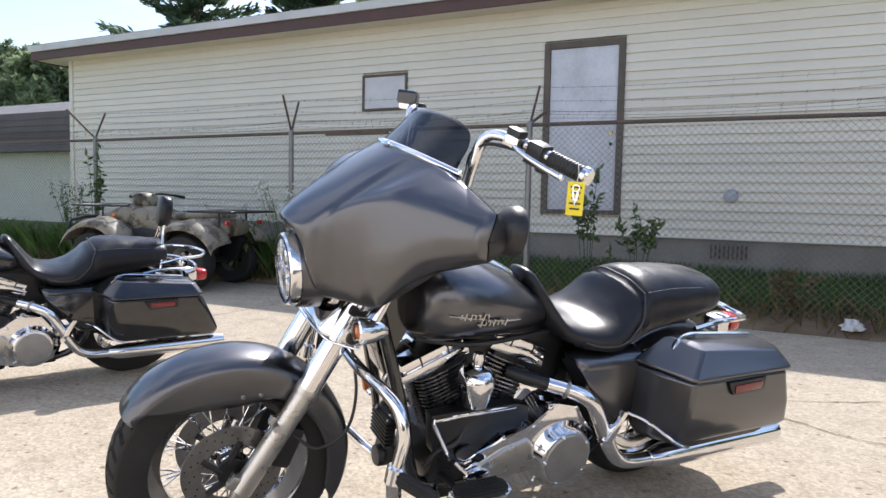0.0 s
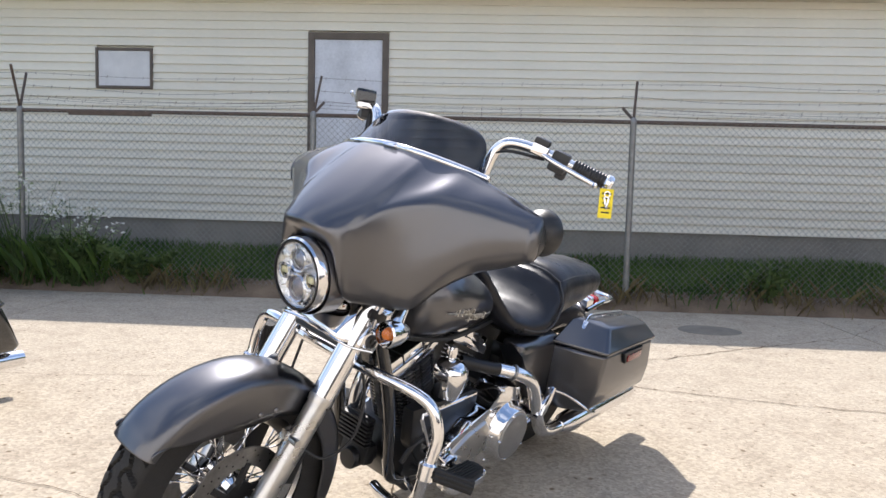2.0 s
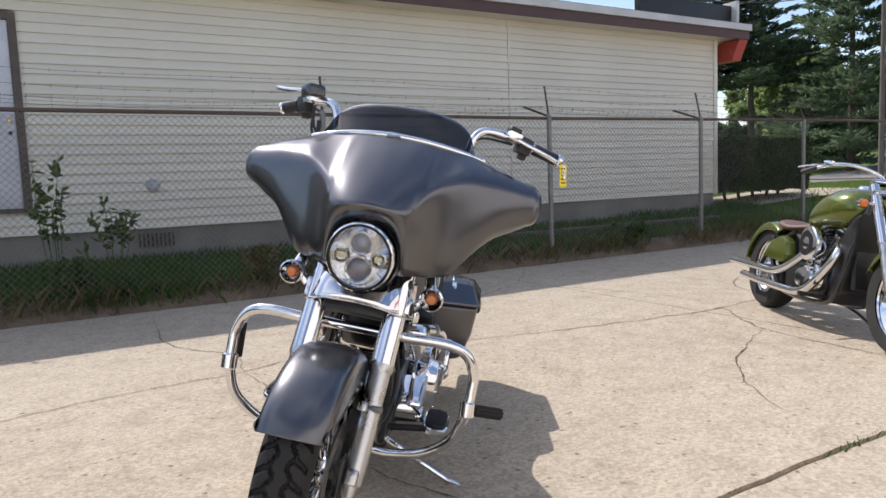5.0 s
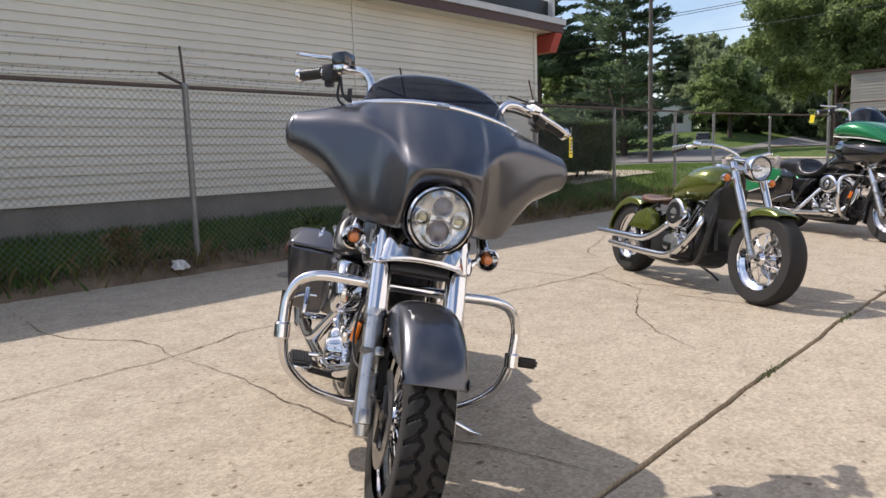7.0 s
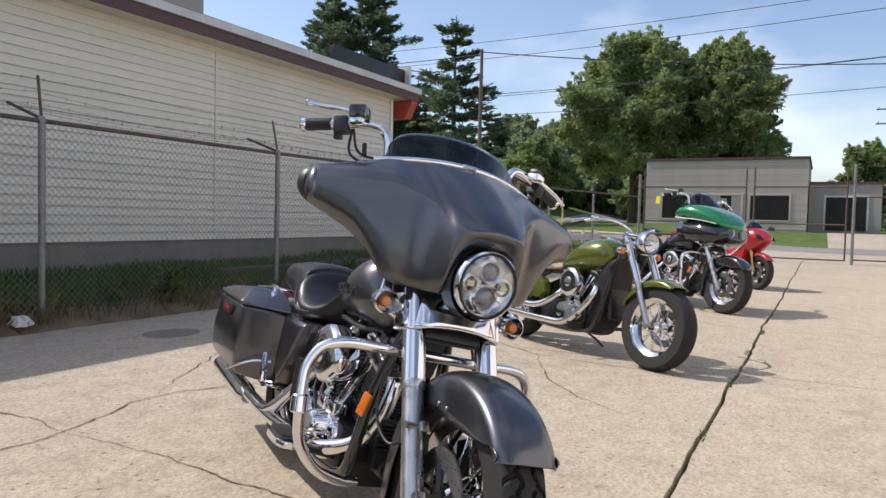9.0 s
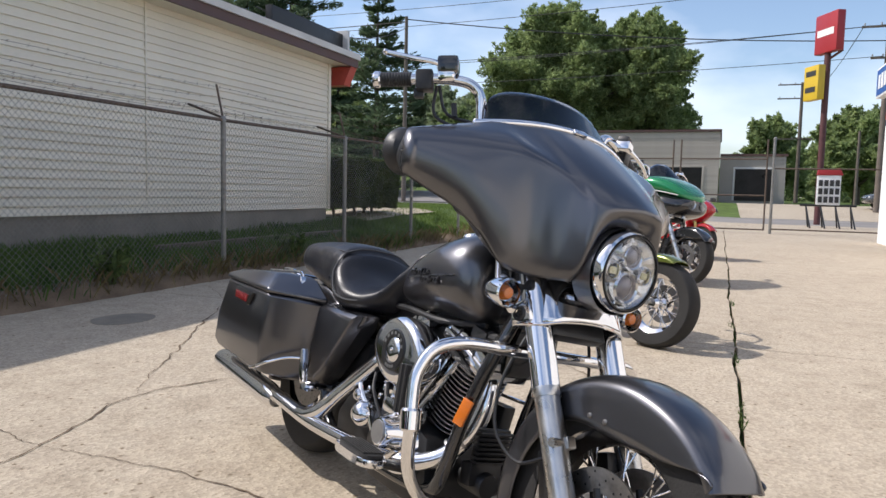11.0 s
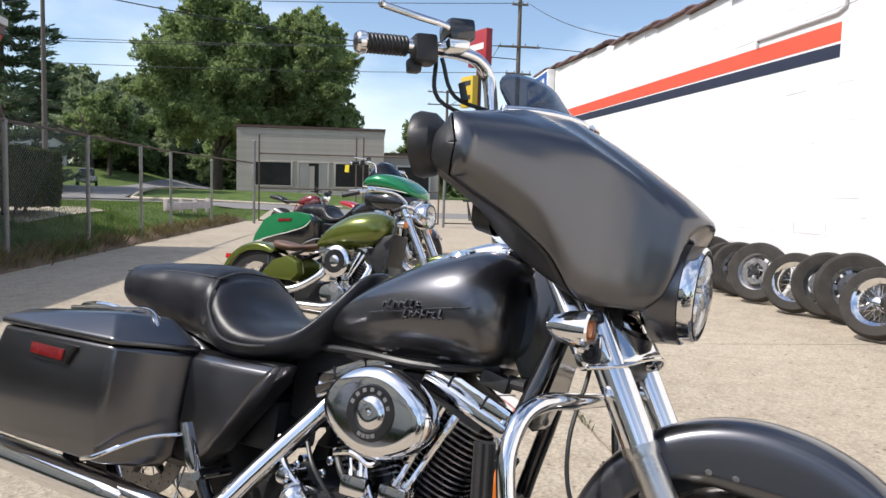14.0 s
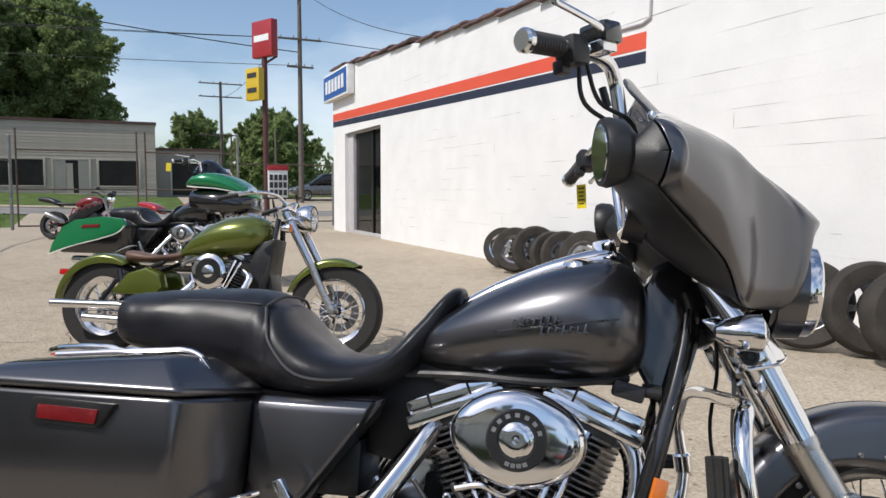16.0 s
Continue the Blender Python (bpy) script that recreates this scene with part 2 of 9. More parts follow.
BLACKPAINT = material("gloss black paint", (0.012, 0.012, 0.013), 0.09, 0.0, vary=0.1, coat=0.9, spread=0.03)
SATINBLACK = material("satin black metal", (0.016, 0.016, 0.017), 0.38, 0.2, vary=0.2, scale=15)
PLASTIC = material("black plastic", (0.018, 0.018, 0.019), 0.45, vary=0.15, scale=14, fine=250, bump=0.1)
RUBBER = material("tyre rubber", (0.022, 0.021, 0.020), 0.72, vary=0.3, scale=9, fine=160, bump=0.25, spec=0.35)
LEATHER = material("black leather", (0.013, 0.013, 0.016), 0.34, vary=0.2, scale=10, fine=620, bump=0.12, spec=0.36)
STITCH = material("seat seam", (0.05, 0.05, 0.052), 0.6)
AMBER = material("amber lens", (0.66, 0.17, 0.02), 0.12, vary=0.08, coat=0.6)
REDLENS = material("red lens", (0.50, 0.012, 0.015), 0.14, vary=0.1, coat=0.6)
DARKRED = material("dark red reflector", (0.16, 0.009, 0.011), 0.2, vary=0.2, scale=40, coat=0.5)
BOWL = material("lamp reflector", (0.74, 0.74, 0.74), 0.14, 1.0, vary=0.2, scale=45, bump=0.25, fine=60)
LAMPEYE = material("projector glass", (0.20, 0.19, 0.22), 0.08, 0.5, vary=0.2, scale=40, coat=1.0)
CREAMLENS = material("pale lamp element", (0.72, 0.66, 0.40), 0.3, vary=0.2, scale=60)
PEWTER = material("dark pewter", (0.13, 0.13, 0.14), 0.3, 0.9, vary=0.2, scale=60)
LENS = clear("clear lens", (0.93, 0.94, 0.95))
SMOKE = clear("smoked windshield", (0.30, 0.31, 0.34))
DARKPANE = material("dark window", (0.012, 0.014, 0.016), 0.10, vary=0.2, spec=0.5)
# opaque: the dimness of rooms and recesses is put into the colour
DUSK = material("painted dim interior", (0.016, 0.014, 0.013), 0.35, vary=0.5, scale=1.2, fine=6, spec=0.25)
SHOPGLASS = clear("tinted shop glass", (0.42, 0.44, 0.45))
YELLOW = material("yellow card", (0.85, 0.68, 0.02), 0.5, vary=0.05, scale=20)
INK = material("dark print", (0.03, 0.03, 0.03), 0.6)
BRASS = material("brass", (0.6, 0.42, 0.15), 0.25, 1.0)
OLIVE = material("olive metallic paint", (0.125, 0.150, 0.022), 0.20, 0.5, vary=0.08, scale=4, fine=900, coat=0.7, spread=0.03)
BROWNLEATHER = material("brown leather", (0.13, 0.07, 0.045), 0.5, vary=0.3, scale=14, fine=200, bump=0.4)
GREEN = material("emerald metallic paint", (0.012, 0.22, 0.075), 0.18, 0.35, vary=0.06, scale=4, fine=900, coat=0.8, spread=0.03)
PINSTRIPE = material("white pinstripe", (0.75, 0.74, 0.70), 0.3)
RED = material("gloss red paint", (0.36, 0.010, 0.016), 0.15, vary=0.08, coat=0.8, spread=0.03)
CAMO = camouflage("tan camouflage plastic")
MANSARD = material("brown mansard shingles", (0.105, 0.085, 0.075), 0.85, vary=0.25, scale=2, fine=25, bump=0.6, piece=0.25)
MAROONPAINT = material("dark red paint", (0.17, 0.008, 0.012), 0.2, vary=0.08, coat=0.7, spread=0.03)
BARK = material("bark", (0.085, 0.065, 0.048), 0.9, vary=0.35, scale=6, fine=40, bump=0.8)
LEAF = leafy("maple leaves", (0.125, 0.178, 0.070), (0.37, 0.45, 0.185), 0.25)
WOODS = leafy("woodland leaves", (0.062, 0.092, 0.040), (0.19, 0.25, 0.10), 0.06)
LEAF_PALE = leafy("pale leaves", (0.17, 0.215, 0.12), (0.40, 0.46, 0.26), 0.4)
NEEDLE = leafy("pine needles", (0.048, 0.085, 0.048), (0.155, 0.21, 0.115), 0.5)
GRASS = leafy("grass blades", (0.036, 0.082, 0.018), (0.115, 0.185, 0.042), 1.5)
# LAWN is a lighter copy of GRASS: sunlight is put into its colour
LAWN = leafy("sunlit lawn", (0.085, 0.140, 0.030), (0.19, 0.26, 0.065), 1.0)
DRY = leafy("dry weeds", (0.10, 0.075, 0.035), (0.24, 0.19, 0.09), 4.0)
WEED = leafy("weed leaves", (0.045, 0.080, 0.025), (0.15, 0.21, 0.07), 5.0)
PETAL = material("white flower", (0.75, 0.75, 0.70), 0.7)
SIGNRED = material("red sign face", (0.36, 0.025, 0.03), 0.4, vary=0.06, scale=2)
SIGNYELLOW = material("yellow sign face", (0.62, 0.42, 0.03), 0.4, vary=0.06, scale=2)
SIGNBLUE = material("blue sign face", (0.03, 0.11, 0.36), 0.4, vary=0.06, scale=2)
SIGNWHITE = material("white sign lettering", (0.78, 0.78, 0.76), 0.5)
MAROON = material("maroon steel pole", (0.09, 0.03, 0.03), 0.6, vary=0.2)
POLEWOOD = material("utility pole wood", (0.14, 0.115, 0.095), 0.9, vary=0.25, scale=3, fine=60, bump=0.5)
CONDUCTOR = material("cable", (0.03, 0.03, 0.032), 0.6)
GREYCLAP = material("grey clapboard", (0.40, 0.352, 0.305), 0.7, vary=0.08, scale=1.5, piece=0.08)
STUCCO = material("grey stucco", (0.30, 0.28, 0.255), 0.85, vary=0.12, scale=1)
HOUSEWHITE = material("white clapboard", (0.70, 0.69, 0.66), 0.7, vary=0.06)
SHINGLE = material("grey shingles", (0.16, 0.15, 0.145), 0.9, vary=0.3, scale=3, fine=25, bump=0.6, piece=0.1)
CARGREY = material("silver car paint", (0.30, 0.31, 0.32), 0.25, 0.6, vary=0.05, coat=0.7)
HEDGE = leafy("hedge needles", (0.020, 0.040, 0.012), (0.085, 0.115, 0.030), 2.0)
GRIT = material("grit", (0.09, 0.075, 0.06), 0.9, vary=0.6, scale=30, spec=0.2)
LITTER = material("white plastic bag", (0.62, 0.60, 0.57), 0.5, vary=0.15, scale=30)


# ---- mesh helpers ----
def part(name, bm, mat, parent=None, label="", smooth=True, bevel=0.0, keep=35):
    """Links a bmesh as one mesh object under a thing or a part."""
    bmesh.ops.recalc_face_normals(bm, faces=bm.faces[:])
    me = bpy.data.meshes.new(name)
    bm.to_mesh(me)
    bm.free()
    me.materials.append(mat)
    ob = new(name, me)
    if parent is not None:
        ob.parent = parent
    if label:
        tagged(ob, label)
    if smooth:
        me.shade_smooth()
        if keep:
            me.set_sharp_from_angle(angle=radians(keep))
    if bevel:
        b = ob.modifiers.new("bevel", "BEVEL")
        b.width, b.segments, b.limit_method = bevel, 2, "ANGLE"
        b.angle_limit = radians(30)
    return ob


def share(name, ob, parent, m):
    """Another object on the same mesh, at the pose m under parent."""
    o = new(name, ob.data)
    o.parent = parent
    o.matrix_local = m
    return o


def thing(name, label, category, m=None, group="", kind=""):
    ob = new(name)
    ob.empty_display_size = 0.1
    if m is not None:
        ob.matrix_world = m
    return tagged(ob, label, category, group, kind)


def spline(pts, n=8):
    """Catmull-Rom points through pts."""
    p = [Vector(a) for a in pts]
    p = [p[0] * 2 - p[1]] + p + [p[-1] * 2 - p[-2]]
    out = []
    for i in range(1, len(p) - 2):
        a, b, c, d = p[i - 1:i + 3]
        for k in range(n):
            t = k / n
            out.append(0.5 * (2 * b + (c - a) * t + (2 * a - 5 * b + 4 * c - d) * t * t + (3 * b - a - 3 * c + d) * t ** 3))
    return out + [p[-2]]


def bridge(bm, rings, closed=True, cap=True):
    vs = [[bm.verts.new(v) for v in r] for r in rings]
    k = len(vs[0])
    for a, b in zip(vs, vs[1:]):
        for i in range(k if closed else k - 1):
            j = (i + 1) % k
            bm.faces.new((a[i], a[j], b[j], b[i]))
    if cap and closed:
        bm.faces.new(vs[0]), bm.faces.new(vs[-1])
    return vs


def tube(bm, pts, r, n=10, smooth=0, flat=1.0):
    """A round bar along pts; r: one radius or one for each end; flat squeezes it in z."""
    p = spline(pts, smooth) if smooth else [Vector(a) for a in pts]
    r0, r1 = (r, r) if not isinstance(r, (tuple, list)) else r
    rings, side = [], None
    for i, c in enumerate(p):
        d = (p[min(i + 1, len(p) - 1)] - p[max(i - 1, 0)]).normalized()
        if side is None:
            side = d.orthogonal().normalized()
        side = (side - d * side.dot(d)).normalized()
        up = d.cross(side)
        rr = r0 + (r1 - r0) * i / (len(p) - 1)
        ring = []
        for k in range(n):
            a = 2 * math.pi * k / n
            o = (side * math.cos(a) + up * math.sin(a)) * rr
            o.z *= flat
            ring.append(c + o)
        rings.append(ring)
    bridge(bm, rings)
    return bm


def lathe(bm, profile, m=None, n=32, cap=True):
    """Turns a profile of (radius, height) round the local z axis of m."""
    m = m or Matrix()
    rings = [[m @ Vector((r * math.cos(2 * math.pi * k / n), r * math.sin(2 * math.pi * k / n), h)) for k in range(n)] for r, h in profile]
    bridge(bm, rings, cap=cap and profile[0][0] > 1e-4 and profile[0] != profile[-1])
    if profile[0][0] <= 1e-4:
        bmesh.ops.remove_doubles(bm, verts=bm.verts[:], dist=1e-5)
    return bm


def box(bm, size, m=None, bevel=0.0):
    sx, sy, sz = (a / 2 for a in size)
    m = m or Matrix()
    v = [bm.verts.new(m @ Vector((x * sx, y * sy, z * sz))) for x in (-1, 1) for y in (-1, 1) for z in (-1, 1)]
    fs = [bm.faces.new([v[i] for i in q]) for q in ((0, 1, 3, 2), (4, 6, 7, 5), (0, 4, 5, 1), (2, 3, 7, 6), (0, 2, 6, 4), (1, 5, 7, 3))]
    if bevel:
        es = list({e for f in fs for e in f.edges})
        bmesh.ops.bevel(bm, geom=es, offset=bevel, segments=2, affect="EDGES", profile=0.6)
    return bm


def span(bm, lo, hi, bevel=0.0):
    c = [(a + b) / 2 for a, b in zip(lo, hi)]
    return box(bm, [b - a for a, b in zip(lo, hi)], pose(*c), bevel)


def slab(bm, outline, a, b, plane="xz", inset=0.0, bevel=0.0):
    """A plate of a flat outline between the depths a and b along the third axis."""
    def at(p, d):
        return Vector((p[0], d, p[1])) if plane == "xz" else Vector((p[0], p[1], d)) if plane == "xy" else Vector((d, p[0], p[1]))
    cx, cy = sum(p[0] for p in outline) / len(outline), sum(p[1] for p in outline) / len(outline)
    top = [(cx + (p[0] - cx) * (1 - inset), cy + (p[1] - cy) * (1 - inset)) for p in outline]
    lo, hi = [bm.verts.new(at(p, a)) for p in outline], [bm.verts.new(at(p, b)) for p in top]
    k = len(lo)
    fs = [bm.faces.new(lo), bm.faces.new(hi[::-1])] + [bm.faces.new((lo[i], hi[i], hi[(i + 1) % k], lo[(i + 1) % k])) for i in range(k)]
    if bevel:
        es = list({e for f in fs for e in f.edges})
        bmesh.ops.bevel(bm, geom=es, offset=bevel, segments=2, affect="EDGES", profile=0.6)
    return bm


def oval(cx, cz, rx, rz, n=28, power=2.0):
    out = []
    for k in range(n):
        a = 2 * math.pi * k / n
        c, s = math.cos(a), math.sin(a)
        out.append((cx + rx * math.copysign(abs(c) ** (2 / power), c), cz + rz * math.copysign(abs(s) ** (2 / power), s)))
    return out


def body(bm, rows, n=28, power=2.4, fine=4):
    """A lengthwise body along x: rows of (x, z_low, z_high, half_width), rounded sections."""
    dense = spline([Vector((a, b, c)) for a, b, c, _ in rows], fine)
    wide = spline([Vector((a, d, 0)) for a, _, _, d in rows], fine)
    rings = []
    for p, w in zip(dense, wide):
        rings.append([Vector((p.x, y, z)) for y, z in oval(0, (p.y + p.z) / 2, max(0.004, w.y), max(0.004, (p.z - p.y) / 2), n, power)])
    bridge(bm, rings)
    return bm


def patch(bm, grid):
    """An open surface through a grid of points."""
    vs = [[bm.verts.new(p) for p in row] for row in grid]
    for a, b in zip(vs, vs[1:]):
        for i in range(len(a) - 1):
            bm.faces.new((a[i], a[i + 1], b[i + 1], b[i]))
    return vs


def bm_new():
    return bmesh.new()


# ---- ground ----
def step(a, b, x):
    t = min(1.0, max(0.0, (x - a) / (b - a)))
    return t * t * (3 - 2 * t)


def height(x, y):
    """The ground: the flat lot, the bank under the fence, the lawn behind it and the rise to the road."""
    east = step(7, 14, x)
    bank = 0.13 * step(6.92, 7.25, y) + (0.16 + 0.30 * east) * step(7.25, 9.1, y)
    road = 0.32 * step(22.5, 28, x) * step(0, 10, y) + 0.10 * step(22.5, 30, x) + 0.62 * step(34, 47, x)
    road += 2.8 * step(66, 100, x) * step(25, 42, y)
    lot = -0.06 if -17 < x < 23.2 and -20 < y < 6.95 else -0.02
    return lot * (1 - step(6.9, 7.0, y)) * (1 - step(22.5, 23.5, x)) + max(bank * (1 - 0.4 * step(22, 30, x)), road)


def sheet(name, xs, ys, lift, mat, label, category, rough=0.0, keep=None):
    bm = bm_new()
    rnd = random.Random(5)
    vs = {}
    for i, x in enumerate(xs):
        for j, y in enumerate(ys):
            vs[i, j] = bm.verts.new((x, y, height(x, y) + lift + rnd.uniform(-rough, rough)))
    for i in range(len(xs) - 1):
        for j in range(len(ys) - 1):
            bm.faces.new((vs[i, j], vs[i + 1, j], vs[i + 1, j + 1], vs[i, j + 1]))
    ob = part(name, bm, mat, keep=0)
    return tagged(ob, label, category, kind="structure")


def steps(a, b, n):
    return [a + (b - a) * i / n for i in range(n + 1)]


sheet("ground", [-1500, -400, -120, -60, -30] + steps(-17.2, 60, 96) + [63 + 3 * k for k in range(14)] + [120, 400, 1500], [-1500, -400, -100, -40] + steps(-20.2, 6.7, 8) + steps(6.86, 10, 24) + steps(10.4, 44, 24) + [52, 60, 120, 400, 1500], 0.0, SOIL, "rough green lawn and soil around the paved lot", "ground")
# strip of bare earth along the slab's edge
bm = bm_new()
rnd = random.Random(9)
rows = []
for i in range(220):
    x = -16 + i * 0.18
    row = []
    for j in range(7):
        y = 6.87 + j * 0.085 + (rnd.uniform(-0.05, 0.05) if j in (0, 6) else 0)
        row.append(Vector((x, y, height(x, y) + (0.03 if 0 < j < 6 else -0.02) + rnd.uniform(-0.012, 0.018))))
    rows.append(row)
patch(bm, rows)
tagged(part("dirt_verge", bm, DIRT, keep=0), "bare brown earth bank along the fence line", "dirt", kind="structure")

# road beyond the gate, its verge and the pale path by the hedge
sheet("road", steps(27.0, 34.5, 8), [-300, -60, -20] + steps(-8, 30, 38) + [50, 90, 300], 0.03, ASPHALT, "grey asphalt street beyond the gate", "road")
# side street leaving the junction behind a lawn corner
bm = bm_new()
rows = []
for i in range(40):
    x = 34.3 + 2.4 * i
    lo, hi = 15.6 + 0.13 * (x - 36), 24.0 + 0.13 * (x - 36)
    if i == 0:
        lo, hi = 13.6, 26.0
    rows.append([Vector((x, lo + (hi - lo) * j / 6, height(x, lo + (hi - lo) * j / 6) + 0.08)) for j in range(7)])
patch(bm, rows)
tagged(part("side_street", bm, ASPHALT, keep=0), "grey asphalt side street past a lawn corner", "road", kind="structure")
bm = bm_new()
kerb = [(34.7, 4.0), (34.7, 11.5), (34.9, 13.2), (35.6, 14.6), (37.2, 15.4), (44.0, 16.4), (60.0, 18.5)]
tube(bm, [Vector((x, y, height(x, y) + 0.09)) for x, y in kerb], 0.10, 6, 3)
tagged(part("kerb", bm, CONCRETE_PALE), "pale concrete kerb round the lawn corner", "kerb", kind="structure")
sheet("driveway", steps(22.9, 27.4, 6), steps(-7, 6.6, 10), 0.035, CONCRETE, "worn concrete driveway apron at the gate", "driveway")
sheet("pavement", steps(10.6, 14.6, 8), steps(8.6, 10.4, 6), 0.04, CONCRETE_PALE, "pale concrete path beside the clipped hedge", "pavement")
sheet("far_driveway", steps(34.4, 47.5, 8), steps(-14, 0.5, 8), 0.04, CONCRETE, "concrete forecourt across the street", "driveway")

# concrete slabs of the lot, with open joints between them
lot = thing("concrete_lot", "sunlit worn concrete lot of large cracked slabs", "paving", kind="structure")
JX = (-17.0, -9.5, -4.6, 2.72, 10.4, 16.6, 23.2)
JY = (-12.0, -2.6, 1.31, 6.95)


def wob(v, seed, amp):
    return amp * noise.noise((v * 0.9, seed * 7.3, 0.5)) + amp * 0.5 * noise.noise((v * 5.0, seed * 3.1, 1.5))


for i in range(len(JX) - 1):
    for j in range(len(JY) - 1):
        x0, x1, y0, y1 = JX[i], JX[i + 1], JY[j], JY[j + 1]
        gap = 0.006
        lo_gap = 0.013 if j == 2 else gap
        hi_gap = 0.010 if j == 1 else gap
        edge = []
        nx, ny = max(4, int((x1 - x0) / 0.12)), max(4, int((y1 - y0) / 0.12))
        for k in range(nx):
            x = x0 + (x1 - x0) * k / nx
            edge.append((x, y0 + lo_gap + (wob(x, j, 0.03) if j else 0) + 0.007 * noise.noise((x * 17, j, 3))))
        for k in range(ny):
            y = y0 + (y1 - y0) * k / ny
            edge.append((x1 - gap + wob(y, i + 11, 0.02), y))
        for k in range(nx):
            x = x1 - (x1 - x0) * k / nx
            edge.append((x, y1 - hi_gap + (wob(x, j + 1, 0.03) if j < 2 else 0.03 * noise.noise((x * 3, 2, 3))) + 0.007 * noise.noise((x * 17, j, 8))))
        for k in range(ny):
            y = y1 - (y1 - y0) * k / ny
            edge.append((x0 + gap + wob(y, i + 10, 0.02), y))
        bm = bm_new()
        slab(bm, edge, -0.14, 0.006 if j == 2 else 0.0, "xy")
        part("slab", bm, CONCRETE, lot, smooth=False)


def crack(points, width, seed):
    """A jagged crack filled with dark dirt, lying on the slab."""
    rnd = random.Random(seed)
    p = spline([Vector((*a, 0)) for a in points], 26)
    bm = bm_new()
    left, right = [], []
    for i, c in enumerate(p):
        d = (p[min(i + 1, len(p) - 1)] - p[max(0, i - 1)]).normalized()
        s = Vector((-d.y, d.x, 0))
        c = c + s * (0.035 * noise.noise((c.x * 6, c.y * 6, seed)) + 0.012 * noise.noise((c.x * 31, c.y * 31, seed)))
        w = 0.8 * width * (0.35 + 0.9 * abs(noise.noise((c.x * 4, c.y * 4, seed + 9)))) * rnd.uniform(0.5, 1.3) * min(1, 0.2 + 3 * min(i, len(p) - 1 - i) / len(p))
        z = 0.0105 if c.y > 1.3 else 0.0045
        left.append(Vector((c.x + s.x * w, c.y + s.y * w, z))), right.append(Vector((c.x - s.x * w, c.y - s.y * w, z)))
    patch(bm, [left, right])
    part("crack", bm, CRACK, lot, smooth=False)


crack([(-4.6, 3.7), (-2.7, 3.82), (-1.56, 4.04), (-0.85, 4.08), (-0.1, 4.28), (0.5, 3.98), (1.5, 3.72), (2.7, 3.55), (3.9, 3.62), (5.3, 3.65), (8.5, 3.9)], 0.011, 1)
crack([(-0.85, 4.08), (-0.82, 3.4), (-0.9, 2.5), (-0.7, 1.9), (-0.62, 1.33)], 0.009, 2)
crack([(-0.85, 4.08), (-0.8, 4.6), (-1.1, 5.3), (-1.0, 6.8)], 0.008, 3)
crack([(-0.12, 4.3), (0.35, 4.6), (0.81, 4.84), (1.63, 5.34), (2.6, 5.9), (3.4, 6.8)], 0.012, 4)
crack([(2.62, 1.35), (2.4, 2.0), (2.5, 2.85), (2.86, 3.4), (2.95, 3.6)], 0.010, 5)
crack([(2.5, 2.85), (1.7, 2.45), (1.25, 2.04), (1.05, 1.7)], 0.008, 6)
crack([(3.72, 3.6), (4.1, 4.3), (5.6, 5.0), (6.0, 5.9)], 0.009, 7)
crack([(1.95, 5.9), (2.7, 5.37), (3.1, 4.12), (2.9, 3.62)], 0.007, 8)
crack([(-4.6, 2.2), (-3.2, 2.6), (-2.3, 2.3), (-1.4, 2.0)], 0.006, 9)
crack([(7.6, 3.85), (8.2, 4.6), (9.6, 5.2), (10.3, 6.4)], 0.008, 11)
crack([(5.2, 1.4), (5.4, 2.2), (6.0, 2.9), (6.1, 3.6)], 0.007, 12)
crack([(-4.5, 0.2), (-3.2, 0.5), (-2.2, 0.2), (-1.0, -0.6), (-0.6, -2.0)], 0.006, 13)
crack([(10.5, 4.2), (13, 4.5), (16.4, 4.3), (20, 4.6)], 0.008, 14)
# a soft edged oil stain lies in the shade
bm = bm_new()
slab(bm, [(1.45 + 0.27 * (1 + 0.12 * noise.noise((math.cos(k * 0.2), math.sin(k * 0.2), 4))) * math.cos(k * 0.19635), 6.0 + 0.22 * (1 + 0.12 * noise.noise((math.cos(k * 0.2), 5, math.sin(k * 0.2)))) * math.sin(k * 0.19635)) for k in range(32)], 0.0, 0.0085, "xy")
tagged(part("oil_stain", bm, material("oil stained concrete", (0.205, 0.178, 0.14), 0.8, vary=0.3, scale=7, fine=70, bump=0.3), smooth=False), "dark round oil stain on the concrete", "stain", kind="structure")


# ---- building with cream siding ----
WX0, WX1, WY = -12.75, 10.03, 9.21
shop = thing("wall_north", "long low building clad in cream horizontal siding", "building", kind="structure")
bm = bm_new()
span(bm, (WX0, WY + 0.06, 0.10), (WX1, WY + 0.25, 3.75))
part("backing_wall", bm, SIDING, shop, smooth=False)
bm = bm_new()
span(bm, (WX0, WY + 0.03, -0.2), (WX1, WY + 0.2, 0.70))
part("foundation", bm, FOUNDATION, shop, "grey block foundation below the siding", smooth=False)
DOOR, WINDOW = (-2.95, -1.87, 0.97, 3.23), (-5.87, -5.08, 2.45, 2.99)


def board(x0, x1):
    bm = bm_new()
    a = [(x0, y, z) for y, z in ((WY + 0.058, 0.0), (WY - 0.012, 0.0), (WY - 0.012, 0.012), (WY + 0.012, 0.1175), (WY + 0.058, 0.1175))]
    bridge(bm, [[Vector(p) for p in a], [Vector((x1, p[1], p[2])) for p in a]])
    return bm


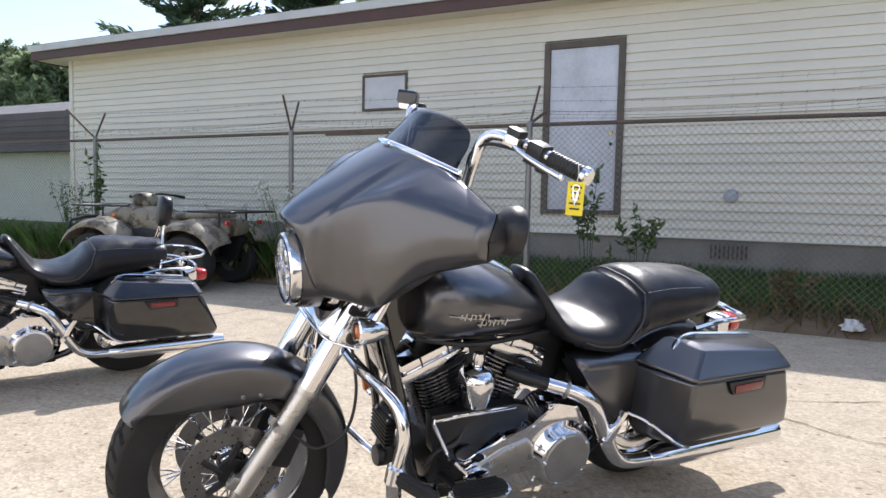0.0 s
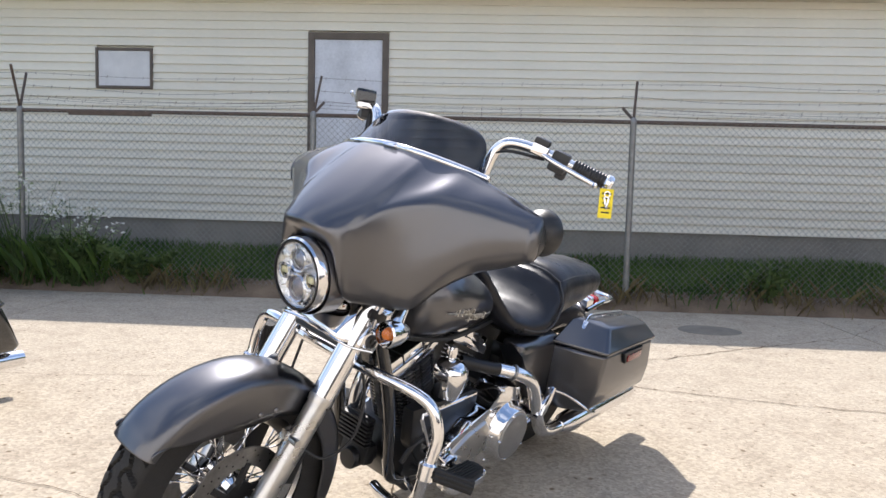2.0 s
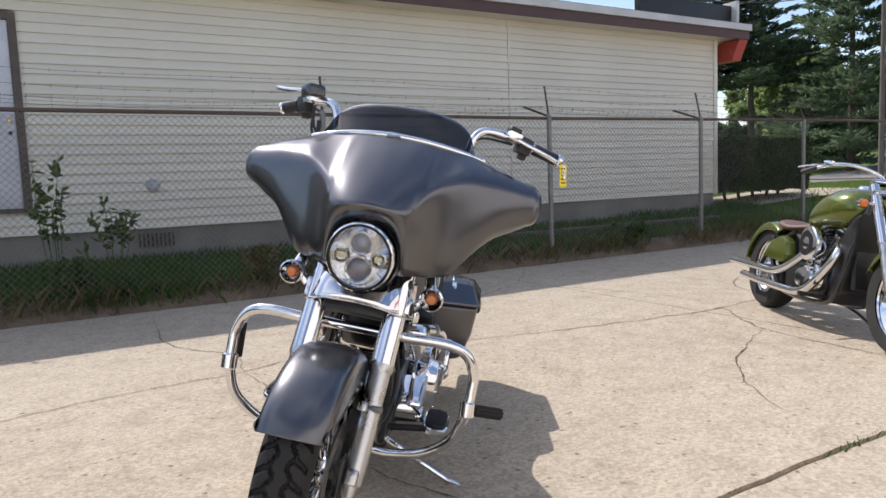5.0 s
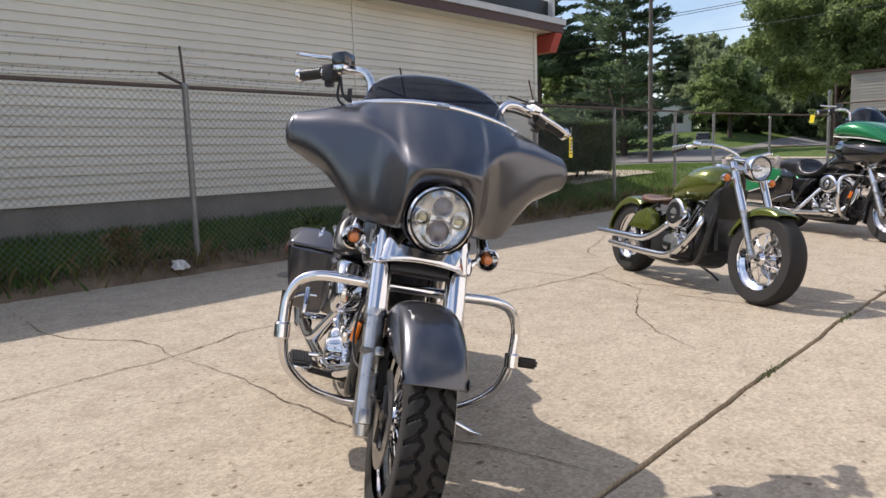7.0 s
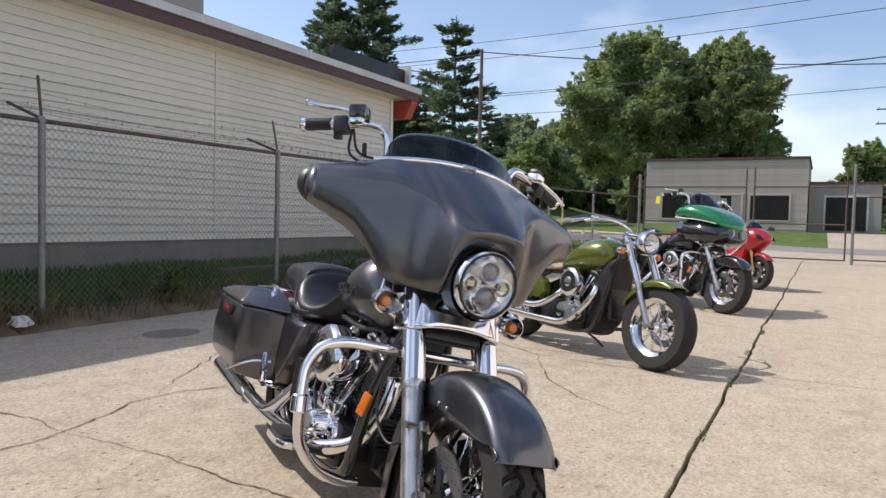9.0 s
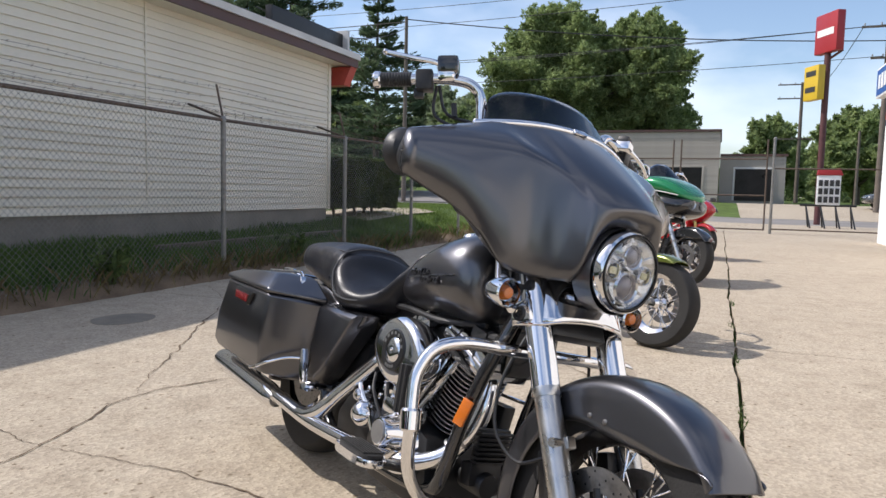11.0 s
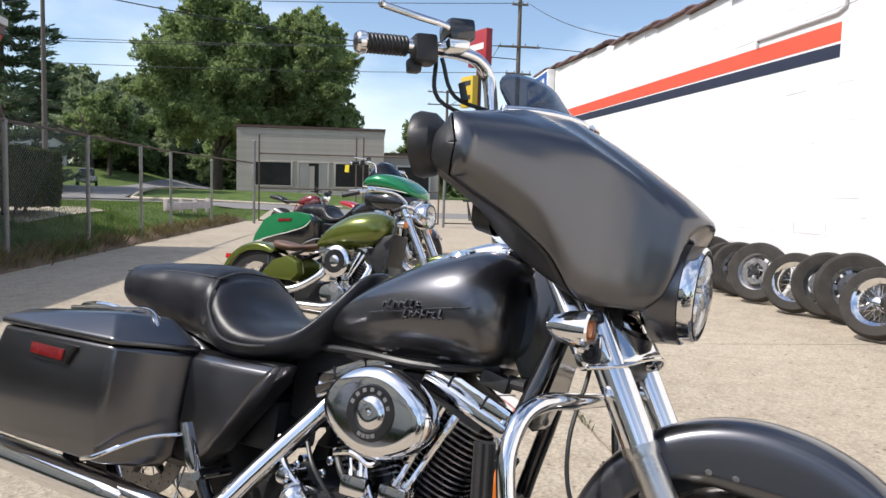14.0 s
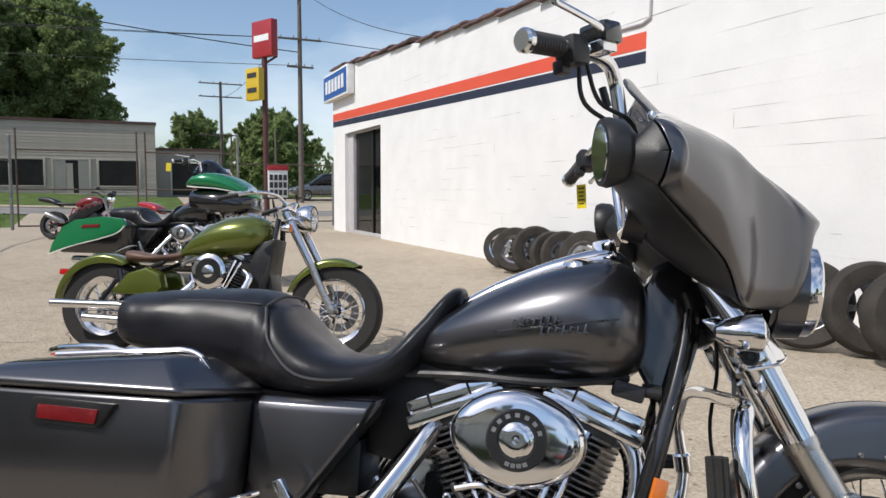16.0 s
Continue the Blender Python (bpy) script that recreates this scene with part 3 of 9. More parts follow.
cache = {}
ROW = 0.1163
for k in range(26):
    z = 0.70 + k * ROW
    cuts = [(WX0, WX1)]
    for x0, x1, z0, z1 in (DOOR, WINDOW):
        if z + ROW > z0 + 0.01 and z < z1 - 0.01:
            cuts = [c for a, b in cuts for c in (((a, x0), (x1, b)) if a < x0 and b > x1 else ((a, b),))]
    cuts = [c for a, b in cuts for c in (((a, 5.0), (5.003, b)) if a < 5.0 < b else ((a, b),))]
    for c in cuts:
        if c not in cache:
            cache[c] = part("siding_board", board(*c), SIDING, shop, smooth=False)
            cache[c].location.z = z
        else:
            share("siding_board", cache[c], shop, pose(0, 0, z))
for x in (WX0 - 0.02, WX1 + 0.02):
    bm = bm_new()
    span(bm, (x - 0.05, WY - 0.03, 0.68), (x + 0.05, WY + 0.06, 3.74), 0.006)
    part("corner_post", bm, SIDING, shop)
bm = bm_new()
span(bm, (4.985, WY - 0.018, 0.9), (5.02, WY + 0.0, 3.7), 0.003)
part("joint_strip", bm, SIDING, shop)
# eave: soffit, brown fascia, pale roof edge, roof
EX0, EX1 = -13.4, 10.55
for name, lo, hi, mat, lab in (("soffit", (EX0, 8.83, 3.70), (EX1, WY + 0.3, 3.725), SIDING, ""), ("fascia", (EX0, 8.79, 3.68), (EX1, 8.83, 3.84), FASCIA, "dark brown fascia board"), ("roof_edge", (EX0 - 0.03, 8.75, 3.84), (EX1 + 0.03, 8.86, 3.96), ROOFEDGE, "pale metal roof edge"), ("end_fascia", (EX1, 8.83, 3.68), (EX1 + 0.035, 13, 3.84), FASCIA, ""), ("end_fascia", (EX0 - 0.035, 8.83, 3.68), (EX0, 13, 3.84), FASCIA, "")):
    bm = bm_new()
    span(bm, lo, hi, 0.004)
    part(name, bm, mat, shop, lab, smooth=False)
bm = bm_new()
slab(bm, [(8.76, 3.93), (8.76, 3.97), (16, 4.55), (16, 4.45)], EX0 - 0.03, EX1 + 0.03, "yz")
tagged(part("roof_north", bm, SHINGLE, smooth=False), "low grey roof of the cream building", "roof", kind="structure")
for x in (WX0, WX1 - 0.2):
    bm = bm_new()
    span(bm, (x, WY + 0.25, 0.0), (x + 0.2, 20, 3.7))
    part("gable_wall", bm, SIDING, shop, smooth=False)
# dark sign box on the roof's end with a pale post and a red return
bm = bm_new()
span(bm, (7.9, 9.1, 3.9), (10.42, 9.25, 4.38), 0.01)
sb = tagged(part("roof_parapet", bm, SATINBLACK), "dark panel standing on the end of the roof", "sign board")
bm = bm_new()
span(bm, (10.42, 8.98, 3.80), (10.50, 9.30, 4.46), 0.008)
part("edge_post", bm, ROOFEDGE, sb)
bm = bm_new()
slab(bm, [(8.83, 3.68), (9.3, 3.68), (9.5, 3.3), (9.0, 3.3)], 10.30, 10.56, "yz")
part("red_return", bm, material("red soffit return", (0.42, 0.06, 0.045), 0.5), sb, "faded red panel end")
# upper storey set back on the roof
upper = thing("upper_storey", "set back upper storey with grey siding and a window", "building", kind="structure")
bm = bm_new()
span(bm, (-3.5, 12.2, 3.9), (7.5, 18, 5.7))
part("wall", bm, GREYCLAP, upper, smooth=False)
bm = bm_new()
span(bm, (5.2, 12.13, 4.80), (5.9, 12.22, 5.62), 0.01)
w = part("window", bm, FASCIA, upper)
bm = bm_new()
span(bm, (5.27, 12.11, 4.87), (5.83, 12.135, 5.56))
part("pane", bm, DARKPANE, w, smooth=False)
bm = bm_new()
span(bm, (-3.6, 12.1, 5.7), (7.6, 18.2, 5.78))
part("roof", bm, SHINGLE, upper, smooth=False)

# door in the siding: brown frame, weathered white leaf, brass knob
x0, x1, z0, z1 = DOOR
door = thing("door_1", "closed weathered white door in a dark brown wooden frame", "door", kind="structure")
for lo, hi in (((x0, z0), (x0 + 0.085, z1)), ((x1 - 0.085, z0), (x1, z1)), ((x0 + 0.085, z1 - 0.085), (x1 - 0.085, z1)), ((x0 + 0.085, z0), (x1 - 0.085, z0 + 0.05))):
    bm = bm_new()
    span(bm, (lo[0], WY - 0.035, lo[1]), (hi[0], WY + 0.06, hi[1]), 0.006)
    part("door_frame", bm, BROWNTRIM, door, "dark weathered wood frame")
bm = bm_new()
span(bm, (x0 + 0.088, WY - 0.008, z0 + 0.053), (x1 - 0.088, WY + 0.04, z1 - 0.088), 0.004)
leaf = part("door_leaf", bm, DOORWHITE, door)
for z, r, mat in ((2.02, 0.026, BRASS), (1.88, 0.022, SATINBLACK)):
    bm = bm_new()
    lathe(bm, [(0.0, 0.05), (r * 0.8, 0.047), (r, 0.03), (r * 0.8, 0.015), (r * 0.4, 0.01), (r * 0.4, 0.0)], pose(x1 - 0.15, WY - 0.008, z, 90, 0, 0), 16)
    part("door_knob", bm, mat, leaf)
x0, x1, z0, z1 = WINDOW
win = thing("window_1", "small boarded window in a thin pale frame", "window", kind="structure")
for lo, hi in (((x0, z0), (x0 + 0.035, z1)), ((x1 - 0.035, z0), (x1, z1)), ((x0 + 0.035, z1 - 0.035), (x1 - 0.035, z1)), ((x0 + 0.035, z0), (x1 - 0.035, z0 + 0.035))):
    bm = bm_new()
    span(bm, (lo[0], WY - 0.03, lo[1]), (hi[0], WY + 0.06, hi[1]), 0.004)
    part("window_frame", bm, BROWNTRIM, win)
bm = bm_new()
span(bm, (x0 + 0.037, WY - 0.012, z0 + 0.037), (x1 - 0.037, WY + 0.05, z1 - 0.037))
part("white_board", bm, BOARDWHITE, win, smooth=False)
# dryer vent and foundation grille
vent = thing("wall_vent", "small round pale vent hood on the siding", "vent", pose(-0.55, WY - 0.012, 1.23))
bm = bm_new()
lathe(bm, [(0.0, 0.05), (0.05, 0.048), (0.075, 0.03), (0.085, 0.0)], pose(0, 0, 0, 90, 0, 0), 24)
part("hood", bm, material("grey vent plastic", (0.42, 0.42, 0.44), 0.5), vent)
grille = thing("foundation_grille", "rusty slatted grille in the foundation", "vent", pose(-0.55, WY + 0.02, 0.55))
for k in range(9):
    bm = bm_new()
    box(bm, (0.018, 0.02, 0.17), pose(-0.2 + 0.05 * k, 0, 0), 0.003)
    part("slat", bm, RUSTY, grille)

# ---- white shop ----
white = thing("wall_south", "white painted block shop with a red and navy stripe", "building", kind="structure")
VY, VX0, VX1, VH = -2.45, -9.0, 18.6, 3.8
DX0, DX1, DZ = 14.2, 17.35, 2.9


def parapet(x):
    return max(VH, 4.06 + 0.064 * (x - 7.8))


bm = bm_new()
slab(bm, [(VX0, -0.1), (DX0, -0.1), (DX0, parapet(DX0)), (3.75, VH), (VX0, VH)], VY - 0.3, VY - 0.016)
slab(bm, [(DX1, -0.1), (VX1, -0.1), (VX1, parapet(VX1)), (DX1, parapet(DX1))], VY - 0.3, VY - 0.016)
slab(bm, [(DX0, DZ), (DX1, DZ), (DX1, parapet(DX1)), (DX0, parapet(DX0))], VY - 0.3, VY - 0.016)
span(bm, (VX1 - 0.3, VY - 9, -0.1), (VX1, VY - 0.3, parapet(VX1)))
part("core_wall", bm, WHITEWALL, white, smooth=False)
rnd = random.Random(4)


def course(x0, x1, z, y):
    bm = bm_new()
    span(bm, (x0, y, z), (x1, y + 0.016, z + 0.1996), 0.0008)
    return bm


for k in range(23):
    z = k * 0.2
    runs = [(VX0, DX0), (DX1, VX1)] if z < DZ - 0.12 else [(VX0 if z + 0.2 <= VH + 0.01 else 7.8 + (z + 0.2 - 4.06) / 0.064, VX1)]
    for a, b in runs:
        part("block_course", course(a, b, z, VY - 0.016 + rnd.uniform(-0.0006, 0.0006)), WHITEWALL, white, smooth=False)
# broken mortar lines showing through the paint
bm = bm_new()
for k in range(230):
    x, z = rnd.uniform(VX0 + 1, DX0 - 1.2), 0.2 * rnd.randint(1, 18)
    if 2.5 < z < 3.1 and x > 4:
        continue
    ln = rnd.choice((0.10, 0.2, 0.3, 0.5, 0.9)) * rnd.uniform(0.6, 1.3)
    slab(bm, [(x, z - 0.001), (x + ln * 0.4, z + rnd.uniform(0.001, 0.004)), (x + ln, z), (x + ln * 0.5, z - rnd.uniform(0.001, 0.004))], VY - 0.004, VY + 0.0022)
for k in range(16):
    x, z = rnd.uniform(VX0 + 1, DX0 - 1.2), 0.2 * rnd.randint(1, 12)
    slab(bm, [(x, z), (x + 0.003, z + 0.07), (x + 0.001, z + 0.17), (x - 0.003, z + 0.08)], VY - 0.004, VY + 0.0022)
tagged(part("mortar_line", bm, material("grey mortar", (0.42, 0.41, 0.40), 0.9, vary=0.3), white, "broken grey mortar lines", smooth=False), kind="stuff")
STR = 4.5
for z0, z1, mat, nm in ((2.675, 2.815, STRIPE_NAVY, "navy_stripe"), (2.845, 3.042, STRIPE_RED, "red_stripe")):
    bm = bm_new()
    a = [(STR, z0), (VX1, z0 + 0.40), (VX1, z1 + 0.42), (STR, z1)]
    slab(bm, a, VY - 0.002, VY + 0.004)
    part(nm, bm, mat, white, smooth=False)
# clay coping stepping along the parapet
for k in range(60):
    x = VX1 - 0.3 - k * 0.44
    if x < VX0:
        break
    z = parapet(x) + 0.02 * (k % 3) - (0.06 if (k // 16) % 2 else 0.0)
    if k % 16 == 15:
        continue
    bm = bm_new()
    bridge(bm, [[Vector((x + dx, VY - 0.15 + 0.24 * math.cos(a), z + 0.02 + h * math.sin(a))) for a in [math.pi * i / 8 for i in range(9)] + [math.pi, 0]] for dx, h in ((0, 0.075), (0.03, 0.11), (0.43, 0.085))])
    part("coping_tile", bm, CLAY, white)
# shop door with glass, seen from outside
sdoor = thing("door_2", "tall glazed shop door in a grey frame", "door", kind="structure")
FR = material("pale painted steel frame", (0.48, 0.46, 0.47), 0.5, vary=0.1)
for lo, hi in (((DX0, -0.0), (DX0 + 0.12, DZ)), ((DX1 - 0.5, 0.0), (DX1, DZ)), ((DX0 + 0.12, DZ - 0.14), (DX1 - 0.5, DZ)), ((DX0 + 0.12, 0.0), (DX1 - 0.5, 0.08))):
    bm = bm_new()
    span(bm, (lo[0], VY - 0.25, lo[1]), (hi[0], VY - 0.10, hi[1]), 0.006)
    part("door_frame", bm, FR, sdoor)
bm = bm_new()
span(bm, (15.25, VY - 0.22, 0.08), (15.33, VY - 0.14, DZ - 0.14), 0.004)
part("mullion", bm, SATINBLACK, sdoor)
bm = bm_new()
span(bm, (DX0 + 0.12, VY - 0.19, 0.08), (DX1 - 0.5, VY - 0.18, DZ - 0.14))
pn = part("pane", bm, SHOPGLASS, sdoor, smooth=False)
pn.visible_shadow = False
bm = bm_new()
span(bm, (DX0 - 0.2, VY - 4, -0.08), (VX1 - 0.35, VY - 0.32, 0.0))
tagged(part("shop_floor", bm, CONCRETE, smooth=False), "plain concrete floor inside the shop", "floor", kind="structure")
# inner walls: the dimness of the room is put into their near-black colour
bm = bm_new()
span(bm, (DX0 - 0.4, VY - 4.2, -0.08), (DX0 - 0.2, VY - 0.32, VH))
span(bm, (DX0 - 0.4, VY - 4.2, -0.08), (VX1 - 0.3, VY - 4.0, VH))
tagged(part("shop_partition", bm, material("shade coloured shop wall", (0.05, 0.05, 0.055), 0.8, vary=0.2), smooth=False), "inner shop walls coloured dark for the dim room", "wall", kind="structure")
bm = bm_new()
span(bm, (VX0, VY - 9, VH - 0.2), (VX1, VY - 0.3, VH - 0.1))
tagged(part("shop_roof", bm, SHINGLE, smooth=False), "flat roof behind the parapet of the white shop", "roof", kind="structure")
# white machine standing inside the shop door
inm = thing("utility_cart", "white plastic bodied utility machine inside the shop", "vehicle", pose(15.6, VY - 1.6, 0.0, 0, 0, 20))
bm = bm_new()
body(bm, [(-0.75, 0.55, 0.70, 0.30), (-0.55, 0.48, 0.78, 0.42), (-0.1, 0.50, 0.72, 0.40), (0.35, 0.52, 0.86, 0.42), (0.65, 0.55, 0.82, 0.34), (0.8, 0.60, 0.70, 0.2)], 24, 3.2, 5)
inb = part("body_shell", bm, HOUSEWHITE, inm, keep=0)
bm = bm_new()
body(bm, [(-0.5, 0.76, 0.84, 0.2), (-0.3, 0.76, 0.88, 0.22), (0.1, 0.72, 0.84, 0.18)], 20, 3.5, 4)
part("seat", bm, LEATHER, inm, "black seat")
for x in (-0.5, 0.52):
    for s in (1, -1):
        bm = bm_new()
        lathe(bm, [(0.0, -0.10), (0.14, -0.10), (0.24, -0.09), (0.28, -0.04), (0.28, 0.04), (0.24, 0.09), (0.14, 0.10), (0.0, 0.10)], pose(x, s * 0.42, 0.28, 90, 0, 0), 28)
        part("tyre", bm, RUBBER, inm)
bm = bm_new()
tube(bm, [(0.3, 0.0, 0.8), (0.22, 0.0, 1.0), (0.2, 0.3, 1.05)], 0.015, 8)
tube(bm, [(0.22, 0.0, 1.0), (0.2, -0.3, 1.05)], 0.015, 8)
part("handlebar", bm, SATINBLACK, inm)
# blue lettered sign box on the corner
sign = thing("wall_sign", "blue and white box sign on the white shop's corner", "sign", pose(17.6, VY + 0.12, 4.2))
bm = bm_new()
box(bm, (2.55, 0.2, 0.78), None, 0.015)
part("case", bm, SIGNWHITE, sign)
bm = bm_new()
box(bm, (2.42, 0.012, 0.66), pose(0, 0.104, 0))
part("face", bm, SIGNBLUE, sign, smooth=False)
for k in range(6):
    bm = bm_new()
    box(bm, (0.23, 0.01, 0.36 if k % 2 else 0.38), pose(-0.85 + 0.34 * k, 0.115, 0.0))
    part("bar", bm, SIGNWHITE, sign, smooth=False)
# thin conduit on the wall
cond = thing("conduit", "thin pale pipe running up the white wall", "pipe")
bm = bm_new()
tube(bm, [(6.1, VY + 0.02, 3.08), (6.1, VY + 0.02, 3.18), (4.55, VY + 0.02, 3.14), (4.42, VY + 0.02, 3.18), (4.4, VY + 0.02, 3.8)], 0.016, 8)
part("pipe", bm, FR, cond)

# ---- chain link fence ----
FY = 7.13
fence = thing("chain_link_fence", "weathered chain link fence topped with barbed wire", "fence")
POSTS = (-12.4, -9.28, -5.55, -2.37, 0.94, 4.11, 7.09, 9.73, 12.42, 14.56, 18.2)
RAIL = 1.92


def post(x, y, top, r=0.03, base=-0.1, mat=GALV):
    bm = bm_new()
    tube(bm, [(x, y, base), (x, y, top)], r, 12)
    lathe(bm, [(0.0, 0.03), (r * 0.7, 0.022), (r * 1.15, 0.0), (r * 1.15, -0.04)], pose(x, y, top), 12)
    return bm


def run(a, b, name, z0, z1, pitch=0.062, gauge=0.0012, thin=99.0):
    """Woven diagonal wires between two ends of a fence panel."""
    a, b = Vector(a), Vector(b)
    length = (b - a).length
    d = (b - a) / length
    nrm = Vector((-d.y, d.x, 0))
    verts, faces = [], []
    hgt = z1 - z0
    for way in (1, -1):
        u = -hgt
        while u < length + hgt:
            s0, s1 = max(0, u if way > 0 else u), min(length, u + hgt)
            if s1 - s0 > 0.03:
                za, zb = (z0 + s0 - u, z0 + s1 - u) if way > 0 else (z1 - (s0 - u), z1 - (s1 - u))
                pa, pb = a + d * s0, a + d * s1
                r = gauge if pa.x < thin else gauge * 0.5
                k = len(verts)
                off = nrm * 0.002 * way
                for p, z in ((pa, za), (pb, zb)):
                    for o in (Vector((0, 0, r)) + nrm * r, Vector((0, 0, -r)) + nrm * r, -nrm * r * 1.3):
                        verts.append((p.x + o.x + off.x + d.x * o.z * -way, p.y + o.y + off.y + d.y * o.z * -way, z + o.z))
                faces += [(k, k + 1, k + 4, k + 3), (k + 1, k + 2, k + 5, k + 4), (k + 2, k, k + 3, k + 5)]
            u += pitch * 1.05
    me = bpy.data.meshes.new(name)
    me.from_pydata(verts, [], faces)
    me.materials.append(WIRE)
    return new(name, me)


for x in POSTS:
    y = FY if x < 15 else FY - 0.12
    base = height(x, y) - 0.1
    part("post", post(x, y, RAIL + 0.02, 0.032, base), GALV, fence)
    if x > 14 or x == 12.42:
        continue
    bm = bm_new()
    if x < -5:
        for k, sx in ((-1, 0.10), (1, -0.11)) if x > -9 else ((-1, -0.26), (1, -0.14)):
            tube(bm, [(x, y, RAIL + 0.02), (x + sx, y + k * 0.28, RAIL + 0.43)], 0.014, 6)
    else:
        tube(bm, [(x, y, RAIL), (x + 0.05, y + 0.14, RAIL + 0.43)], 0.014, 6)
        tube(bm, [(x, y, RAIL + 0.02), (x - 0.01, y + 0.52, RAIL + 0.2)], 0.017, 6)
    part("barb_arm", bm, RUSTY, fence, "rusty angled wire arm")
bm = bm_new()
tube(bm, [(-12.4, FY, RAIL), (-9.28, FY, RAIL - 0.01), (-2.37, FY, RAIL + 0.005), (4.11, FY, RAIL - 0.005), (9.73, FY, RAIL + 0.03), (14.56, FY, RAIL + 0.05), (21.5, 6.4, RAIL + 0.1)], 0.021, 8)
part("top_rail", bm, RUSTY, fence, "brown weathered top rail")
for j, (dy, dz, sag) in enumerate(((0.13, 0.40, 0.02), (0.09, 0.27, 0.05), (0.05, 0.16, 0.06), (0.48, 0.20, 0.03), (0.33, 0.15, 0.04), (0.18, 0.10, 0.04))):
    bm = bm_new()
    pts = []
    for a, b in zip(POSTS[:9], POSTS[1:9]):
        for k in range(8):
            t = k / 8
            pts.append((a + (b - a) * t, FY + dy + 0.02 * noise.noise((a + t * 3, j, 0)), RAIL + dz - sag * 4 * t * (1 - t) + 0.03 * noise.noise((a + t * 2, j, 4))))
    tube(bm, pts, 0.0021, 4)
    ob = part("barbed_wire", bm, RUSTY, fence, "thin rusty barbed wire")
    bm = bm_new()
    for p, q in zip(pts, pts[1:]):
        for t in (0.25, 0.75):
            c = Vector(p).lerp(Vector(q), t)
            tube(bm, [c + Vector((0.004, 0.012, 0.018)), c - Vector((0.004, 0.012, 0.018))], 0.0012, 3)
            tube(bm, [c + Vector((0.008, -0.012, 0.016)), c - Vector((0.008, -0.012, 0.016))], 0.0012, 3)
    tagged(part("barb", bm, RUSTY, ob, smooth=False), kind="stuff")
links = run((-12.4, FY - 0.03, 0), (9.9, FY - 0.03, 0), "wire_mesh", 0.12, RAIL, thin=7.0)
links.parent = fence
tagged(links, "woven wire mesh", kind="stuff")
bm = bm_new()
box(bm, (0.9, 0.03, 0.05), pose(-4.55, FY - 0.02, RAIL - 0.02), 0.004)
part("rail_plank", bm, RUSTY, fence, "short brown board on the rail")

# gate across the drive: two leaves and a fixed panel
GX = 21.5
for ya, yb, top in ((6.2, 2.98, 2.35), (2.74, 0.16, 2.35)):
    gate = thing("gate", "wide gate leaf of rusty steel pipe across the drive", "gate", group="gate leaves")
    for z in (0.12, 1.2, top):
        bm = bm_new()
        tube(bm, [(GX, ya, z), (GX, yb, z)], 0.024, 8)
        part("rail", bm, RUSTY, gate)
    for y in (ya, yb):
        bm = bm_new()
        tube(bm, [(GX, y, 0.10), (GX, y, top + 0.62)], 0.026, 8)
        part("upright", bm, RUSTY, gate)
for y, top in ((6.36, 2.75), (-0.03, 3.0), (-3.2, 2.15)):
    gp = thing("gate_post", "round weathered steel gate post", "post", group="gate posts")
    part("pole", post(GX, y, top, 0.045, -0.1), GALV, gp)
gp = thing("side_fence", "short pipe rail fence beside the drive gate", "fence")
for z in (0.15, 2.05):
    bm = bm_new()
    tube(bm, [(GX, -0.05, z), (GX, -3.2, z)], 0.022, 8)
    part("rail", bm, RUSTY, gp)


# ---- motorcycle pieces shared by several machines ----
def tyre_mesh(r, w, rim, tread=0, n=120):
    """A rounded tyre round the y axis; tread cuts zigzag grooves into the crown."""
    bm = bm_new()
    m = 56 if tread else 14
    h = r - rim
    rings = []
    for k in range(n):
        a = 2 * math.pi * k / n
        ring = []
        for j in range(m + 1):
            t = -1 + 2 * j / m
            ang = t * 1.95
            y = w / 2 * math.sin(ang) * (1.0 if abs(ang) < 1.57 else 0.97)
            rr = rim + h * (0.5 + 0.5 * math.cos(ang * 0.92)) ** 0.62
            if abs(ang) > 1.57:
                rr = rim + h * 0.42 * (1.95 - abs(ang)) / 0.38
            if tread and abs(t) < 0.60:
                u = a / (2 * math.pi) * tread
                zig = min(1.0, max(0.0, (abs((u % 1.0) - 0.5) * 2 - 0.2) / 0.6))
                e = abs(t) - 0.13 - 0.09 * (zig if t > 0 else 1 - zig)
                s = (u + (0.0 if t > 0 else 0.5) + abs(t) * 1.1) % 1.0
                if abs(e) < 0.040 or (e > 0 and s < 0.27):
                    rr -= 0.012
            ring.append(Vector((rr * math.cos(a), y, rr * math.sin(a))))
        rings.append(ring)
    rings.append(rings[0])
    patch(bm, rings)
    bmesh.ops.remove_doubles(bm, verts=bm.verts[:], dist=1e-5)
    return bm


def rim_mesh(rim, w, n=72):
    bm = bm_new()
    prof = [(rim + 0.012, -w / 2), (rim + 0.014, -w / 2 + 0.006), (rim - 0.004, -w / 2 + 0.014), (rim - 0.016, -w * 0.28), (rim - 0.034, -w * 0.16), (rim - 0.036, w * 0.16), (rim - 0.016, w * 0.28), (rim - 0.004, w / 2 - 0.014), (rim + 0.014, w / 2 - 0.006), (rim + 0.012, w / 2)]
    lathe(bm, prof + [(rim - 0.002, w * 0.3), (rim - 0.002, -w * 0.3), prof[0]], pose(0, 0, 0, -90, 0, 0), n)
    return bm


WHEELS = {}


